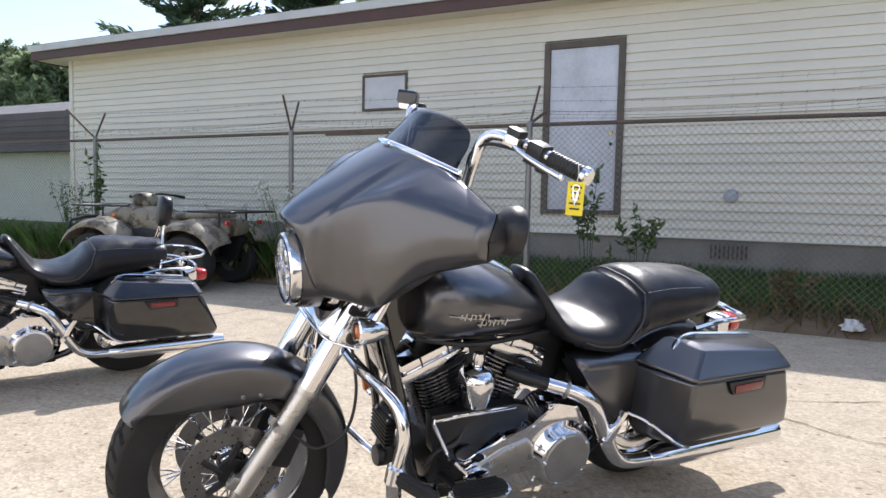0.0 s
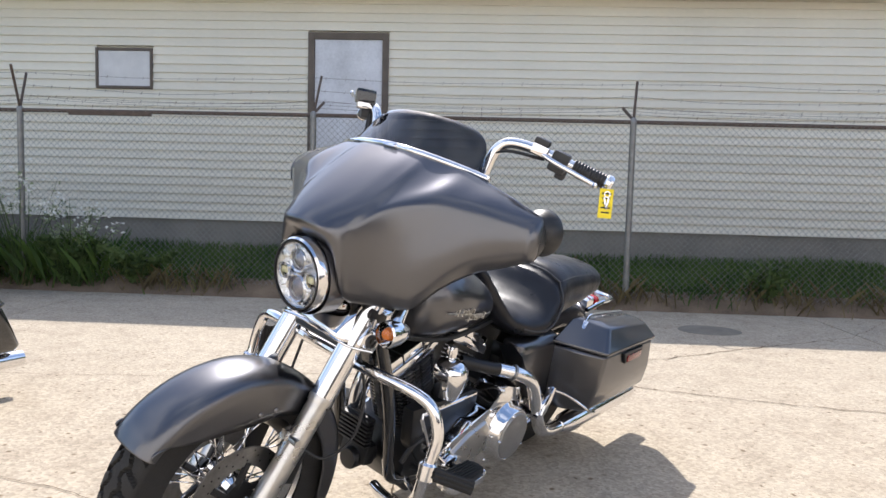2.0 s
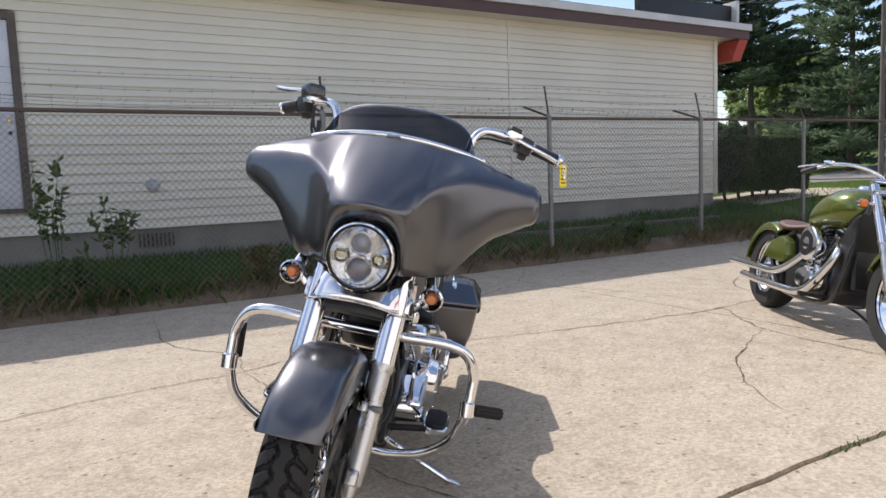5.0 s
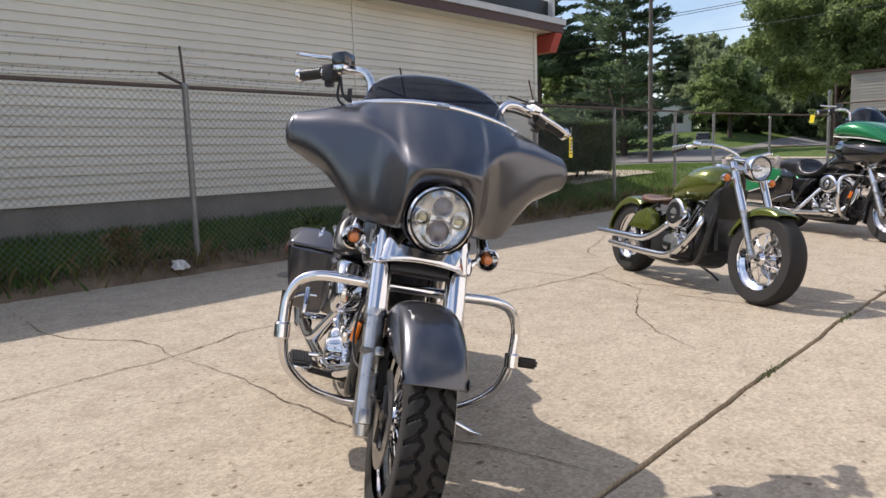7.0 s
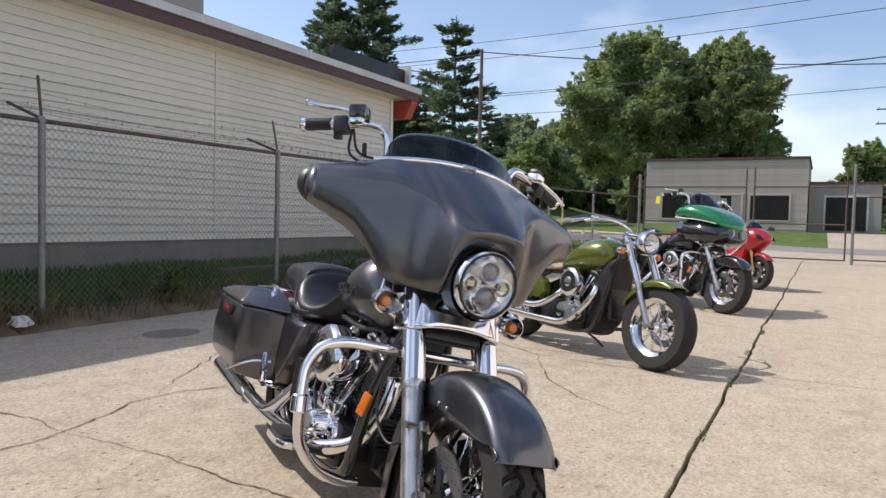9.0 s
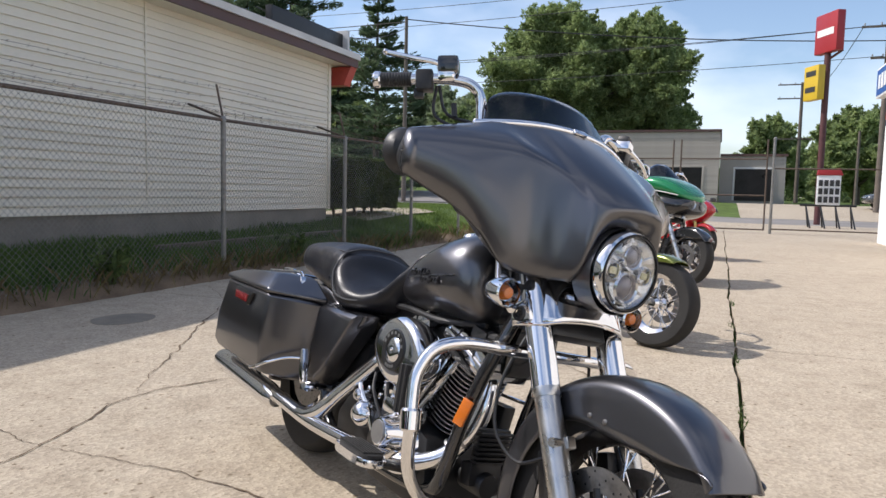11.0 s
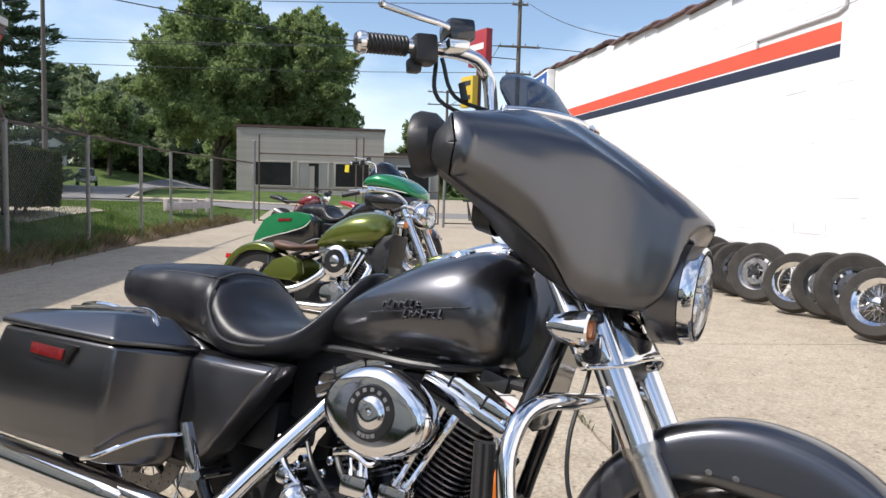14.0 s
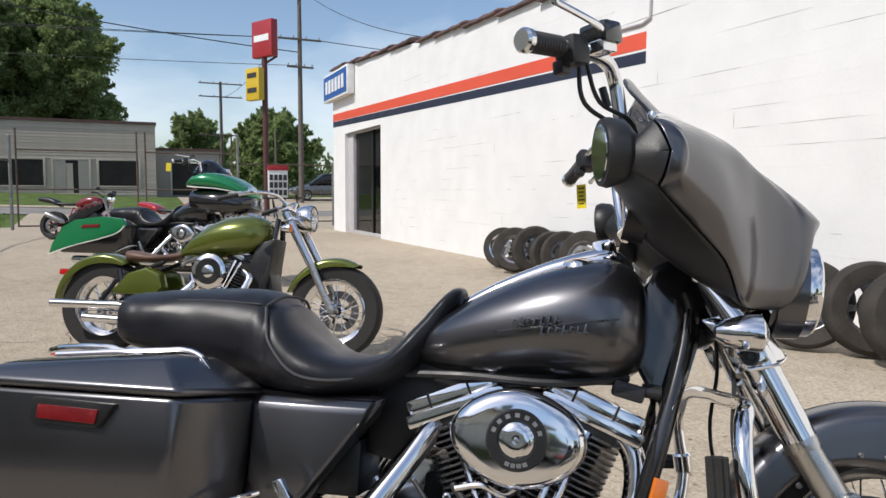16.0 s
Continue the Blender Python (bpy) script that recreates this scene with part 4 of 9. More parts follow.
def wheel(parent, x, z, r=0.335, w=0.135, rim=0.222, tread=0, spokes=40, disc=(1, -1), turn=None, cast=0, tyre=RUBBER, rim_mat=CHROME, name="wheel", y=0.0):
    """A wheel part: the rim carries tyre, hub, spokes and brake discs."""
    key = (r, w, rim, tread)
    m = (turn or Matrix()) @ pose(x, y, z)
    if key not in WHEELS:
        ob = part(name, rim_mesh(rim, w * 0.66), rim_mat, parent, "bright round rim")
        t = part("tyre", tyre_mesh(r, w, rim, tread, 480 if tread else 96), tyre, ob, "black rubber tyre", keep=28)
        WHEELS[key] = (ob.data, t.data)
        ob.matrix_local = m
    else:
        ob = new(name, WHEELS[key][0])
        ob.parent, ob.matrix_local = parent, m
        t = new("tyre", WHEELS[key][1])
        t.parent = ob
    bm = bm_new()
    lathe(bm, [(0.012, -w * 0.52), (0.034, -w * 0.5), (0.052, -w * 0.34), (0.05, -w * 0.30), (0.028, -w * 0.2), (0.028, w * 0.2), (0.05, w * 0.30), (0.052, w * 0.34), (0.034, w * 0.5), (0.012, w * 0.52)], pose(0, 0, 0, -90, 0, 0), 28)
    part("hub", bm, CHROME, ob)
    if spokes:
        base = []
        for s, dirn in ((1, 1), (1, -1), (-1, 1), (-1, -1)):
            bm = bm_new()
            a0, a1 = 0.0, dirn * 0.62
            tube(bm, [(0.046 * math.cos(a0), s * w * 0.32, 0.046 * math.sin(a0)), ((rim - 0.03) * math.cos(a1), s * w * 0.08, (rim - 0.03) * math.sin(a1))], 0.0024, 6)
            base.append(bm)
        for q, bm in enumerate(base):
            first = part("spoke", bm, CHROME, ob)
            first.matrix_local = pose(0, 0, 0, 0, q * 9 * 36 / spokes, 0)
            for k in range(1, spokes // 4):
                share("spoke", first, ob, pose(0, 0, 0, 0, k * 1440 / spokes + q * 9 * 36 / spokes, 0))
    if cast:
        bm = bm_new()
        slab(bm, [(0.03, -0.030), (rim * 0.6, -0.016), (rim - 0.02, -0.034), (rim - 0.02, 0.034), (rim * 0.6, 0.016), (0.03, 0.030)], -0.018, 0.018, "xz", bevel=0.005)
        first = part("cast_spoke", bm, rim_mat, ob)
        for k in range(1, cast):
            share("cast_spoke", first, ob, pose(0, 0, 0, 0, k * 360 / cast, 0))
    for s in disc:
        bm = bm_new()
        y0 = s * (w * 0.5 + 0.004)
        lathe(bm, [(0.09, y0 - 0.003), (0.146, y0 - 0.003), (0.146, y0 + 0.003), (0.09, y0 + 0.003), (0.09, y0 - 0.003)], pose(0, 0, 0, -90, 0, 0), 48)
        d = part("brake_disc", bm, DISCSTEEL, ob, "dull steel brake disc")
        bm = bm_new()
        for k in range(5):
            a = 2 * math.pi * k / 5
            tube(bm, [(0.03 * math.cos(a), y0, 0.03 * math.sin(a)), (0.098 * math.cos(a + 0.5), y0, 0.098 * math.sin(a + 0.5))], 0.011, 6)
        lathe(bm, [(0.02, y0 - 0.006), (0.045, y0 - 0.006), (0.045, y0 + 0.008), (0.02, y0 + 0.008)], pose(0, 0, 0, -90, 0, 0), 20)
        part("disc_carrier", bm, SATINBLACK, d)
        bm = bm_new()
        for k in range(15):
            a = 2 * math.pi * k / 15
            for q, rr in enumerate((0.108, 0.122, 0.136)):
                lathe(bm, [(0.0, 0.0042 * s), (0.0032, 0.0042 * s)], pose(0, y0, 0, -90, 0, 0) @ pose(rr * math.cos(a + q * 0.14), rr * math.sin(a + q * 0.14), 0), 6)
        tagged(part("drill_holes", bm, SATINBLACK, d, smooth=False), kind="stuff")
    return ob


def bolt(bm, x, y, z, s, r=0.007):
    lathe(bm, [(0.0, 0.006), (r * 0.6, 0.006), (r, 0.003), (r, -0.004)], pose(x, y, z, -90 if s > 0 else 90, 0, 0), 10)


def vtwin(root, x0, z0, fins=12, chrome=CHROME, oval_cover=True, s=1.0):
    """A V-twin engine: crankcase, two finned barrels, rocker boxes, pushrods, covers."""
    bm = bm_new()
    slab(bm, [(x0 - 0.15, z0 - 0.13), (x0 + 0.13, z0 - 0.13), (x0 + 0.18, z0 - 0.04), (x0 + 0.15, z0 + 0.08), (x0 + 0.02, z0 + 0.12), (x0 - 0.17, z0 + 0.09), (x0 - 0.2, z0 - 0.02)], -0.14, 0.14, "xz", bevel=0.02)
    part("crankcase", bm, SATINBLACK, root, "black engine case")
    bm = bm_new()
    slab(bm, [(x0 - 0.42, z0 - 0.12), (x0 - 0.17, z0 - 0.13), (x0 - 0.17, z0 + 0.08), (x0 - 0.38, z0 + 0.1), (x0 - 0.45, z0)], -0.13, 0.13, "xz", bevel=0.02)
    part("gearbox", bm, SATINBLACK, root, "black gearbox case")
    for tilt, nm in ((22.5, "front"), (-22.5, "rear")):
        frame_m = pose(x0, 0, z0) @ pose(0, 0, 0, 0, tilt, 0)
        bm = bm_new()
        lathe(bm, [(0.072, 0.08), (0.072, 0.39)], frame_m, 24)
        cyl = part("cylinder", bm, SATINBLACK, root, "black finned cylinder")
        bm = bm_new()
        slab(bm, oval(0, 0, 0.110, 0.092, 28, 3.2), -0.0024, 0.0024, "xy")
        mesh_fin = None
        for k in range(fins):
            m = frame_m @ pose(0, 0, 0.148 + 0.222 / fins * k)
            if mesh_fin is None:
                mesh_fin = part("cooling_fin", bm, FINMAT, cyl)
                mesh_fin.matrix_local = m
            else:
                share("cooling_fin", mesh_fin, cyl, m)
        bm = bm_new()
        box(bm, (0.175, 0.160, 0.045), frame_m @ pose(0, 0, 0.368), 0.012)
        part("cylinder_head", bm, SATINBLACK, root)
        bm = bm_new()
        off = 0.018 if tilt > 0 else -0.002
        box(bm, (0.248, 0.180, 0.034), frame_m @ pose(off, 0, 0.392), 0.008)
        box(bm, (0.232, 0.168, 0.046), frame_m @ pose(off, 0, 0.420), 0.014)
        rk = part("rocker_cover", bm, chrome, root, "chrome rocker cover")
        for dx in (-0.055, 0.045):
            bm = bm_new()
            box(bm, (0.006, 0.172, 0.0475), frame_m @ pose(dx + off, 0, 0.420), 0.002)
            part("cover_seam", bm, SATINBLACK, rk)
        for dx in (-0.09, 0.09):
            for dy in (-0.075, 0.075):
                bm = bm_new()
                lathe(bm, [(0.0, 0.007), (0.006, 0.007), (0.008, 0.0)], frame_m @ pose(dx * 1.2 + off, dy * 1.08, 0.409), 8)
                part("rocker_bolt", bm, chrome, rk)
        for dx in (-0.022, 0.022):
            top = frame_m @ Vector((dx, -0.088, 0.36))
            low = Vector((x0 + (0.05 if tilt > 0 else -0.05) + dx * 0.6, -0.145, z0 + 0.12))
            bm = bm_new()
            tube(bm, [low, low.lerp(top, 0.18)], 0.0135, 10)
            tube(bm, [low.lerp(top, 0.15), low.lerp(top, 0.85)], 0.0095, 10)
            tube(bm, [low.lerp(top, 0.82), top], 0.012, 10)
            part("pushrod_tube", bm, chrome, root, "thin chrome pushrod tube")
    # cam cover and lifter blocks on the right flank
    bm = bm_new()
    slab(bm, oval(x0 + 0.0, z0 + 0.02, 0.125, 0.095, 30, 2.6), -0.128, -0.158, "xz", inset=0.1, bevel=0.006)
    cc = part("cam_cover", bm, chrome, root, "polished chrome cam cover")
    for k in range(9):
        bm = bm_new()
        a = 2 * math.pi * k / 9
        bolt(bm, x0 + 0.0 + 0.108 * math.cos(a), -0.154, z0 + 0.02 + 0.08 * math.sin(a), -1, 0.0075)
        part("cover_bolt", bm, chrome, cc)
    bm = bm_new()
    lathe(bm, [(0.0, 0.062), (0.042, 0.060), (0.047, 0.052), (0.052, 0.03), (0.066, 0.0)], pose(x0 - 0.01, -0.152, z0 + 0.05, 90, 0, 0), 30)
    tc = part("timer_cover", bm, chrome, cc, "conical chrome timer cover")
    bm = bm_new()
    lathe(bm, [(0.0, 0.004), (0.036, 0.004), (0.038, 0.0)], pose(x0 - 0.01, -0.213, z0 + 0.05, 90, 0, 0), 24)
    part("timer_lid", bm, CASTALU, tc, "round grey lid")
    for sx in (-0.055, 0.055):
        bm = bm_new()
        box(bm, (0.075, 0.055, 0.05), pose(x0 + sx, -0.140, z0 + 0.125), 0.010)
        part("lifter_block", bm, chrome, root)


FINMAT = material("black fins with machined edges", (0.20, 0.20, 0.21), 0.28, 0.9, vary=0.3, scale=30)


def fender_mesh(ax, az, rows, half, crown, n=22, nose=4):
    """A fender round an axle: rows of (degrees, outer radius, inner radius of the skirt)."""
    bm = bm_new()
    dense = spline([Vector(r) for r in rows], 6)
    grid = []
    for p in dense:
        ro, ri = p.y, min(p.z, p.y - 0.012)
        fade = max(0.0, 1 - (p.x - rows[0][0]) / 28), max(0.0, 1 - (rows[-1][0] - p.x) / 28)
        ring = []
        for j in range(n + 1):
            t = -1 + 2 * j / n
            if abs(t) < 0.62:
                q = t / 0.62
                y = half * math.sin(q * math.pi / 2 * 0.98)
                rr = ro - crown * (1 - math.cos(q * math.pi / 2)) ** 1.25
            else:
                q = (abs(t) - 0.62) / 0.38
                y = math.copysign(half * (1.0 + 0.015 * q), t)
                rr = (ro - crown) + (ri - (ro - crown)) * q
            a = radians(p.x + nose * t * t * (fade[0] - fade[1]))
            ring.append(Vector((ax + rr * math.cos(a), y, az + rr * math.sin(a))))
        grid.append(ring)
    patch(bm, grid)
    return bm


def thick(ob, t=0.004):
    m = ob.modifiers.new("thickness", "SOLIDIFY")
    m.thickness, m.offset = t, 0
    return ob


# ---- touring motorcycles ----
def saddlebag(root, s, paint, stretch=0.0):
    """A hard pannier: slanted case, faceted lid, chrome rail and latch, recessed red reflector, lower guard rods."""
    y0, y1, drop, seam = 0.195, 0.398, 0.012 if s > 0 else 0.0, 0.028 if s > 0 else -0.006
    rings = []
    for f in (0.0, 0.12, 0.5, 1.0):
        z = 0.318 + (0.310 - seam) * f
        xa, xb = -0.482 - stretch * (1 - f) + 0.148 * f, 0.165 + 0.025 * f
        yo = y0 + (y1 - y0) * (0.80 + 0.20 * min(1, f * 1.6)) if f else y0 + (y1 - y0) * 0.72
        yi = y0 + (0.02 if f == 0 else 0)
        xa, xb = (xa + 0.025, xb - 0.02) if f == 0 else (xa, xb)
        rings.append([Vector((x, s * y, z)) for x, y in ((xa, yi), (xa - 0.005, (yi + yo) / 2), (xa + 0.012, yo - 0.025), (xa + 0.035, yo), (xb - 0.02, yo), (xb, yo - 0.012), (xb + 0.055, (yi + yo) / 2), (xb + 0.085, yi))])
    bm = bm_new()
    bridge(bm, rings)
    bag = part("saddlebag", bm, paint, root, "hard saddlebag in the bike's body colour", bevel=0.012)
    rings = []
    for z, dx0, dx1, dyo, dyi in ((0.630, 0.0, 0.0, 0.004, 0.0), (0.644, -0.003, 0.004, 0.009, 0.0), (0.652, 0.004, -0.004, 0.002, 0.0), (0.712, 0.040, -0.062, -0.040, 0.012), (0.722, 0.075, -0.085, -0.085, 0.03)):
        xa, xb, yo, yi = -0.338 + dx0 - stretch * 0.3, 0.195 + dx1, y1 + dyo, y0 + dyi
        rings.append([Vector((x, s * y, z - (drop if z > 0.7 else seam) - (0.028 if z > 0.7 and x < -0.1 else 0.0))) for x, y in ((xa, yi), (xa, yo - 0.03), (xa + 0.03, yo), (xb - 0.015, yo), (xb, yo - 0.015), (xb + 0.085 * (1 if z < 0.7 else 0.55), yi))])
    bm = bm_new()
    bridge(bm, rings)
    lid = part("lid", bm, paint, bag, "faceted saddlebag lid", bevel=0.006)
    bm = bm_new()
    tube(bm, [(0.166, s * 0.262, 0.704 - drop), (0.142, s * 0.256, 0.722 - drop), (0.10, s * 0.250, 0.731 - drop), (0.03, s * 0.246, 0.727 - drop), (-0.1, s * 0.244, 0.716 - drop), (-0.24, s * 0.243, 0.704 - drop)], 0.0062, 8, 4)
    part("lid_rail", bm, CHROME, lid, "slim chrome rail")
    bm = bm_new()
    box(bm, (0.040, 0.024, 0.008), pose(0.170, s * 0.263, 0.702 - drop, 0, 48, 0), 0.003)
    part("latch", bm, CHROME, lid, "chrome latch tip")
    bm = bm_new()
    slab(bm, [(x + 0.048 + 0.024 * (s < 0), z - 0.008 - drop + 0.010 * (s < 0)) for x, z in ((-0.228, 0.563), (-0.06, 0.558), (-0.022, 0.612), (-0.228, 0.616))], s * (y1 - 0.002), s * (y1 + 0.012), "xz", inset=0.04, bevel=0.004)
    rc = part("reflector_cover", bm, SATINBLACK, bag, "dark reflector surround")
    bm = bm_new()
    slab(bm, [(x + 0.048 + 0.024 * (s < 0), z - 0.008 - drop + 0.010 * (s < 0)) for x, z in ((-0.205, 0.572), (-0.065, 0.568), (-0.060, 0.598), (-0.205, 0.602))], s * (y1 + 0.010), s * (y1 + 0.0165), "xz", bevel=0.002)
    part("reflector", bm, DARKRED, rc, "dark red reflector strip")
    bm = bm_new()
    tube(bm, [(0.31, s * 0.24, 0.425), (0.262, s * 0.30, 0.412), (0.215, s * 0.352, 0.380), (0.17, s * 0.380, 0.350), (0.125, s * 0.384, 0.336)], 0.0058, 8, 5)
    part("guard_rod", bm, CHROME, bag, "curved chrome guard rod")
    return bag


def seat_parts(root, leather=LEATHER):
    bm = bm_new()
    body(bm, [(-0.176, 0.765, 0.848, 0.09), (-0.168, 0.735, 0.868, 0.132), (-0.142, 0.722, 0.876, 0.148), (-0.09, 0.712, 0.882, 0.156), (0.0, 0.69, 0.892, 0.160), (0.12, 0.665, 0.898, 0.165), (0.215, 0.645, 0.893, 0.178), (0.275, 0.632, 0.862, 0.195), (0.33, 0.622, 0.80, 0.208), (0.40, 0.622, 0.752, 0.21), (0.48, 0.635, 0.738, 0.19), (0.555, 0.665, 0.758, 0.158), (0.61, 0.705, 0.822, 0.128), (0.66, 0.775, 0.888, 0.100), (0.692, 0.835, 0.918, 0.078), (0.716, 0.868, 0.920, 0.055), (0.726, 0.885, 0.908, 0.02)], 36, 2.5, 5)
    bm.normal_update()
    for v in bm.verts:
        dip = 0.010 * math.exp(-((v.co.x - 0.262) / 0.014) ** 2) if v.co.z > 0.72 else 0.0
        v.co += v.normal * (0.0045 * noise.noise(v.co * 12) + 0.0022 * noise.noise(v.co * 33) - dip)
    seat = part("seat", bm, leather, root, "black leather two-up seat", keep=0)
    for s in (1, -1):
        bm = bm_new()
        tube(bm, [(0.25, s * 0.150, 0.842), (0.27, s * 0.185, 0.80), (0.29, s * 0.203, 0.755), (0.36, s * 0.213, 0.69), (0.46, s * 0.198, 0.68), (0.55, s * 0.150, 0.705)], 0.004, 6, 5)
        part("piping", bm, STITCH, seat, "sewn seam")
    bm = bm_new()
    tube(bm, [(0.25, -0.150, 0.846), (0.262, -0.08, 0.874), (0.266, 0, 0.879), (0.262, 0.08, 0.874), (0.25, 0.150, 0.846)], 0.004, 6, 5)
    part("piping", bm, STITCH, seat, "sewn seam")
    for z in (0.80,):
        for s in (1, -1):
            bm = bm_new()
            tube(bm, [(-0.172, s * 0.128, z + 0.040), (-0.05, s * 0.136, z + 0.050), (0.10, s * 0.140, z + 0.055), (0.235, s * 0.150, z + 0.050)], 0.0022, 6, 5)
            part("piping", bm, STITCH, seat, "sewn seam")
    return seat


def tank_parts(root, paint, emblem=True):
    bm = bm_new()
    body(bm, [(0.575, 0.748, 0.775, 0.02), (0.60, 0.728, 0.800, 0.065), (0.68, 0.710, 0.852, 0.125), (0.78, 0.704, 0.910, 0.170), (0.90, 0.710, 0.960, 0.205), (0.99, 0.708, 0.988, 0.218), (1.06, 0.706, 1.000, 0.214), (1.11, 0.712, 0.990, 0.194), (1.148, 0.736, 0.955, 0.152), (1.166, 0.79, 0.90, 0.06)], 40, 2.35, 6)
    tank = part("fuel_tank", bm, paint, root, "teardrop fuel tank in the body colour", keep=0)
    bm = bm_new()
    body(bm, [(0.66, 0.815, 0.850, 0.012), (0.70, 0.83, 0.880, 0.028), (0.80, 0.89, 0.937, 0.036), (0.92, 0.94, 0.990, 0.042), (1.02, 0.96, 1.022, 0.050), (1.075, 0.96, 1.030, 0.054), (1.115, 0.94, 1.012, 0.046), (1.135, 0.93, 0.985, 0.02)], 20, 2.6, 5)
    con = part("console", bm, CHROME, tank, "chrome tank console")
    bm = bm_new()
    lathe(bm, [(0.0, 0.016), (0.03, 0.014), (0.036, 0.006), (0.036, -0.02)], pose(1.00, -0.105, 0.972, 18, -5, 0), 24)
    part("fuel_cap", bm, CHROME, tank, "round chrome fuel cap")
    bm = bm_new()
    box(bm, (0.055, 0.085, 0.06), pose(1.065, 0, 1.018, 0, -12, 0), 0.010)
    part("console_pod", bm, CHROME, con)
    if emblem:
        for s in (1, -1):
            bm = bm_new()
            rnd = random.Random(3)
            for row, x0, z0 in ((0, 0.955 if s > 0 else 0.862, 0.838), (1, 0.885 if s > 0 else 0.925, 0.816)):
                for k in range(7):
                    x = x0 + 0.0155 * k
                    yy = 0.2125 + 0.007 * min(1.0, (x - 0.85) / 0.1) - (0.006 if x > 1.03 else 0)
                    m = pose(x, s * yy, z0 + 0.08 * (x - 0.95) * (1 if s < 0 else 0.4), 0, 14 * -s, 0)
                    h = rnd.choice((0.014, 0.016, 0.024))
                    box(bm, (0.0042, 0.009, h), m, 0.001)
                    box(bm, (0.011, 0.009, 0.0036), m @ pose(0.005, 0, rnd.choice((-0.006, 0.0, 0.006))), 0.001)
            tube(bm, [(0.815, s * 0.194, 0.808), (0.86, s * 0.2095, 0.814), (0.93, s * 0.2185, 0.822), (1.0, s * 0.2205, 0.834), (1.09, s * 0.2145, 0.846)], 0.0022, 6, 4)
            part("emblem", bm, POLISHED if s > 0 else PEWTER, tank, "raised silver script emblem" if s > 0 else "raised dark pewter emblem")
    return tank


def front_end(root, turn, paint, tread=0, ape=True, spokes=40):
    """Fork, wheel, fender, lamps and bars, all turned with the steering."""
    def fp(name, bm, mat, parent=root, label="", **k):
        bmesh.ops.transform(bm, matrix=turn, verts=bm.verts[:])
        return part(name, bm, mat, parent, label, **k)
    AX, AZ = 1.668, 0.334
    wheel(root, AX, AZ, 0.339, 0.138, 0.231, tread, spokes, turn=turn, rim_mat=RIMCHROME, name="front_wheel")
    fender = thick(fp("front_fender", fender_mesh(AX, AZ, [(34, 0.362, 0.352), (37, 0.364, 0.346), (41, 0.366, 0.327), (48, 0.366, 0.289), (58, 0.365, 0.254), (75, 0.362, 0.226), (92, 0.362, 0.222), (108, 0.362, 0.240), (125, 0.363, 0.262), (150, 0.365, 0.274), (175, 0.367, 0.282), (198, 0.368, 0.294), (207, 0.367, 0.33)], 0.090, 0.034, nose=3), paint, root, "deep valanced front fender in the body colour", keep=60), 0.004)
    for s in (1, -1):
        for dx, dz in ((-0.068, 0.252), (-0.018, 0.250), (-0.19, 0.18)):
            bm = bm_new()
            bolt(bm, AX + dx, s * 0.0925, AZ + dz, s, 0.007)
            fp("fender_bolt", bm, DISCSTEEL, fender)
    for s in (1, -1):
        y = s * 0.128
        top, mid, low = Vector((1.300, y, 0.95)), Vector((1.476, y, 0.605)), Vector((1.650, y, 0.300))
        bm = bm_new()
        tube(bm, [mid.lerp(top, 0.02), top], 0.0365, 24)
        up = fp("fork_cover", bm, CHROME, root, "polished chrome upper fork cover")
        bm = bm_new()
        tube(bm, [mid + (mid - top).normalized() * -0.012, mid, mid.lerp(low, 0.55), low], 0.0325, 24)
        lathe(bm, [(0.036, -0.012), (0.038, 0.0), (0.036, 0.016)], Matrix.Translation(mid) @ (top - mid).to_track_quat("Z", "Y").to_matrix().to_4x4(), 24)
        lo = fp("fork_slider", bm, POLISHED, root, "brushed aluminium fork slider")
        bm = bm_new()
        tube(bm, [low.lerp(mid, 0.0), low + (low - mid).normalized() * 0.035], (0.033, 0.022), 16)
        box(bm, (0.05, 0.035, 0.045), pose(AX - 0.005, y, AZ - 0.005, 0, -28, 0), 0.008)
        fp("axle_clamp", bm, POLISHED, lo)
        bm = bm_new()
        box(bm, (0.03, 0.028, 0.03), pose(1.560, s * 0.105, 0.505, 0, -28, 0), 0.006)
        tube(bm, [(1.560, s * 0.128, 0.505), (1.565, s * 0.165, 0.508)], 0.011, 10)
        fp("fender_bracket", bm, POLISHED, lo, "stubby alloy fender bracket")
        # caliper behind the leg
        bm = bm_new()
        box(bm, (0.075, 0.05, 0.135), pose(1.522, s * 0.088, 0.41, 0, -20, 0), 0.014)
        fp("brake_caliper", bm, SATINBLACK, lo, "black brake caliper")
        bm = bm_new()
        tube(bm, [(1.50, s * 0.11, 0.45), (1.44, s * 0.15, 0.42), (1.36, s * 0.17, 0.48), (1.335, s * 0.16, 0.60), (1.345, s * 0.11, 0.74), (1.33, s * 0.05, 0.86)], 0.0048, 8, 6)
        fp("brake_hose", bm, PLASTIC, lo, "thin black brake hose")
        # turn signal
        bm = bm_new()
        lathe(bm, [(0.0, -0.062), (0.014, -0.058), (0.027, -0.04), (0.036, -0.012), (0.039, 0.018), (0.039, 0.03), (0.034, 0.034)], pose(1.347, s * 0.232, 0.828, 0, 90, 0), 28)
        sg = fp("turn_signal", bm, CHROME, root, "chrome bullet turn signal")
        bm = bm_new()
        lathe(bm, [(0.0, 0.046), (0.018, 0.043), (0.03, 0.034), (0.033, 0.026)], pose(1.347, s * 0.232, 0.828, 0, 90, 0), 24)
        fp("lens_ring", bm, LENS, sg)
        bm = bm_new()
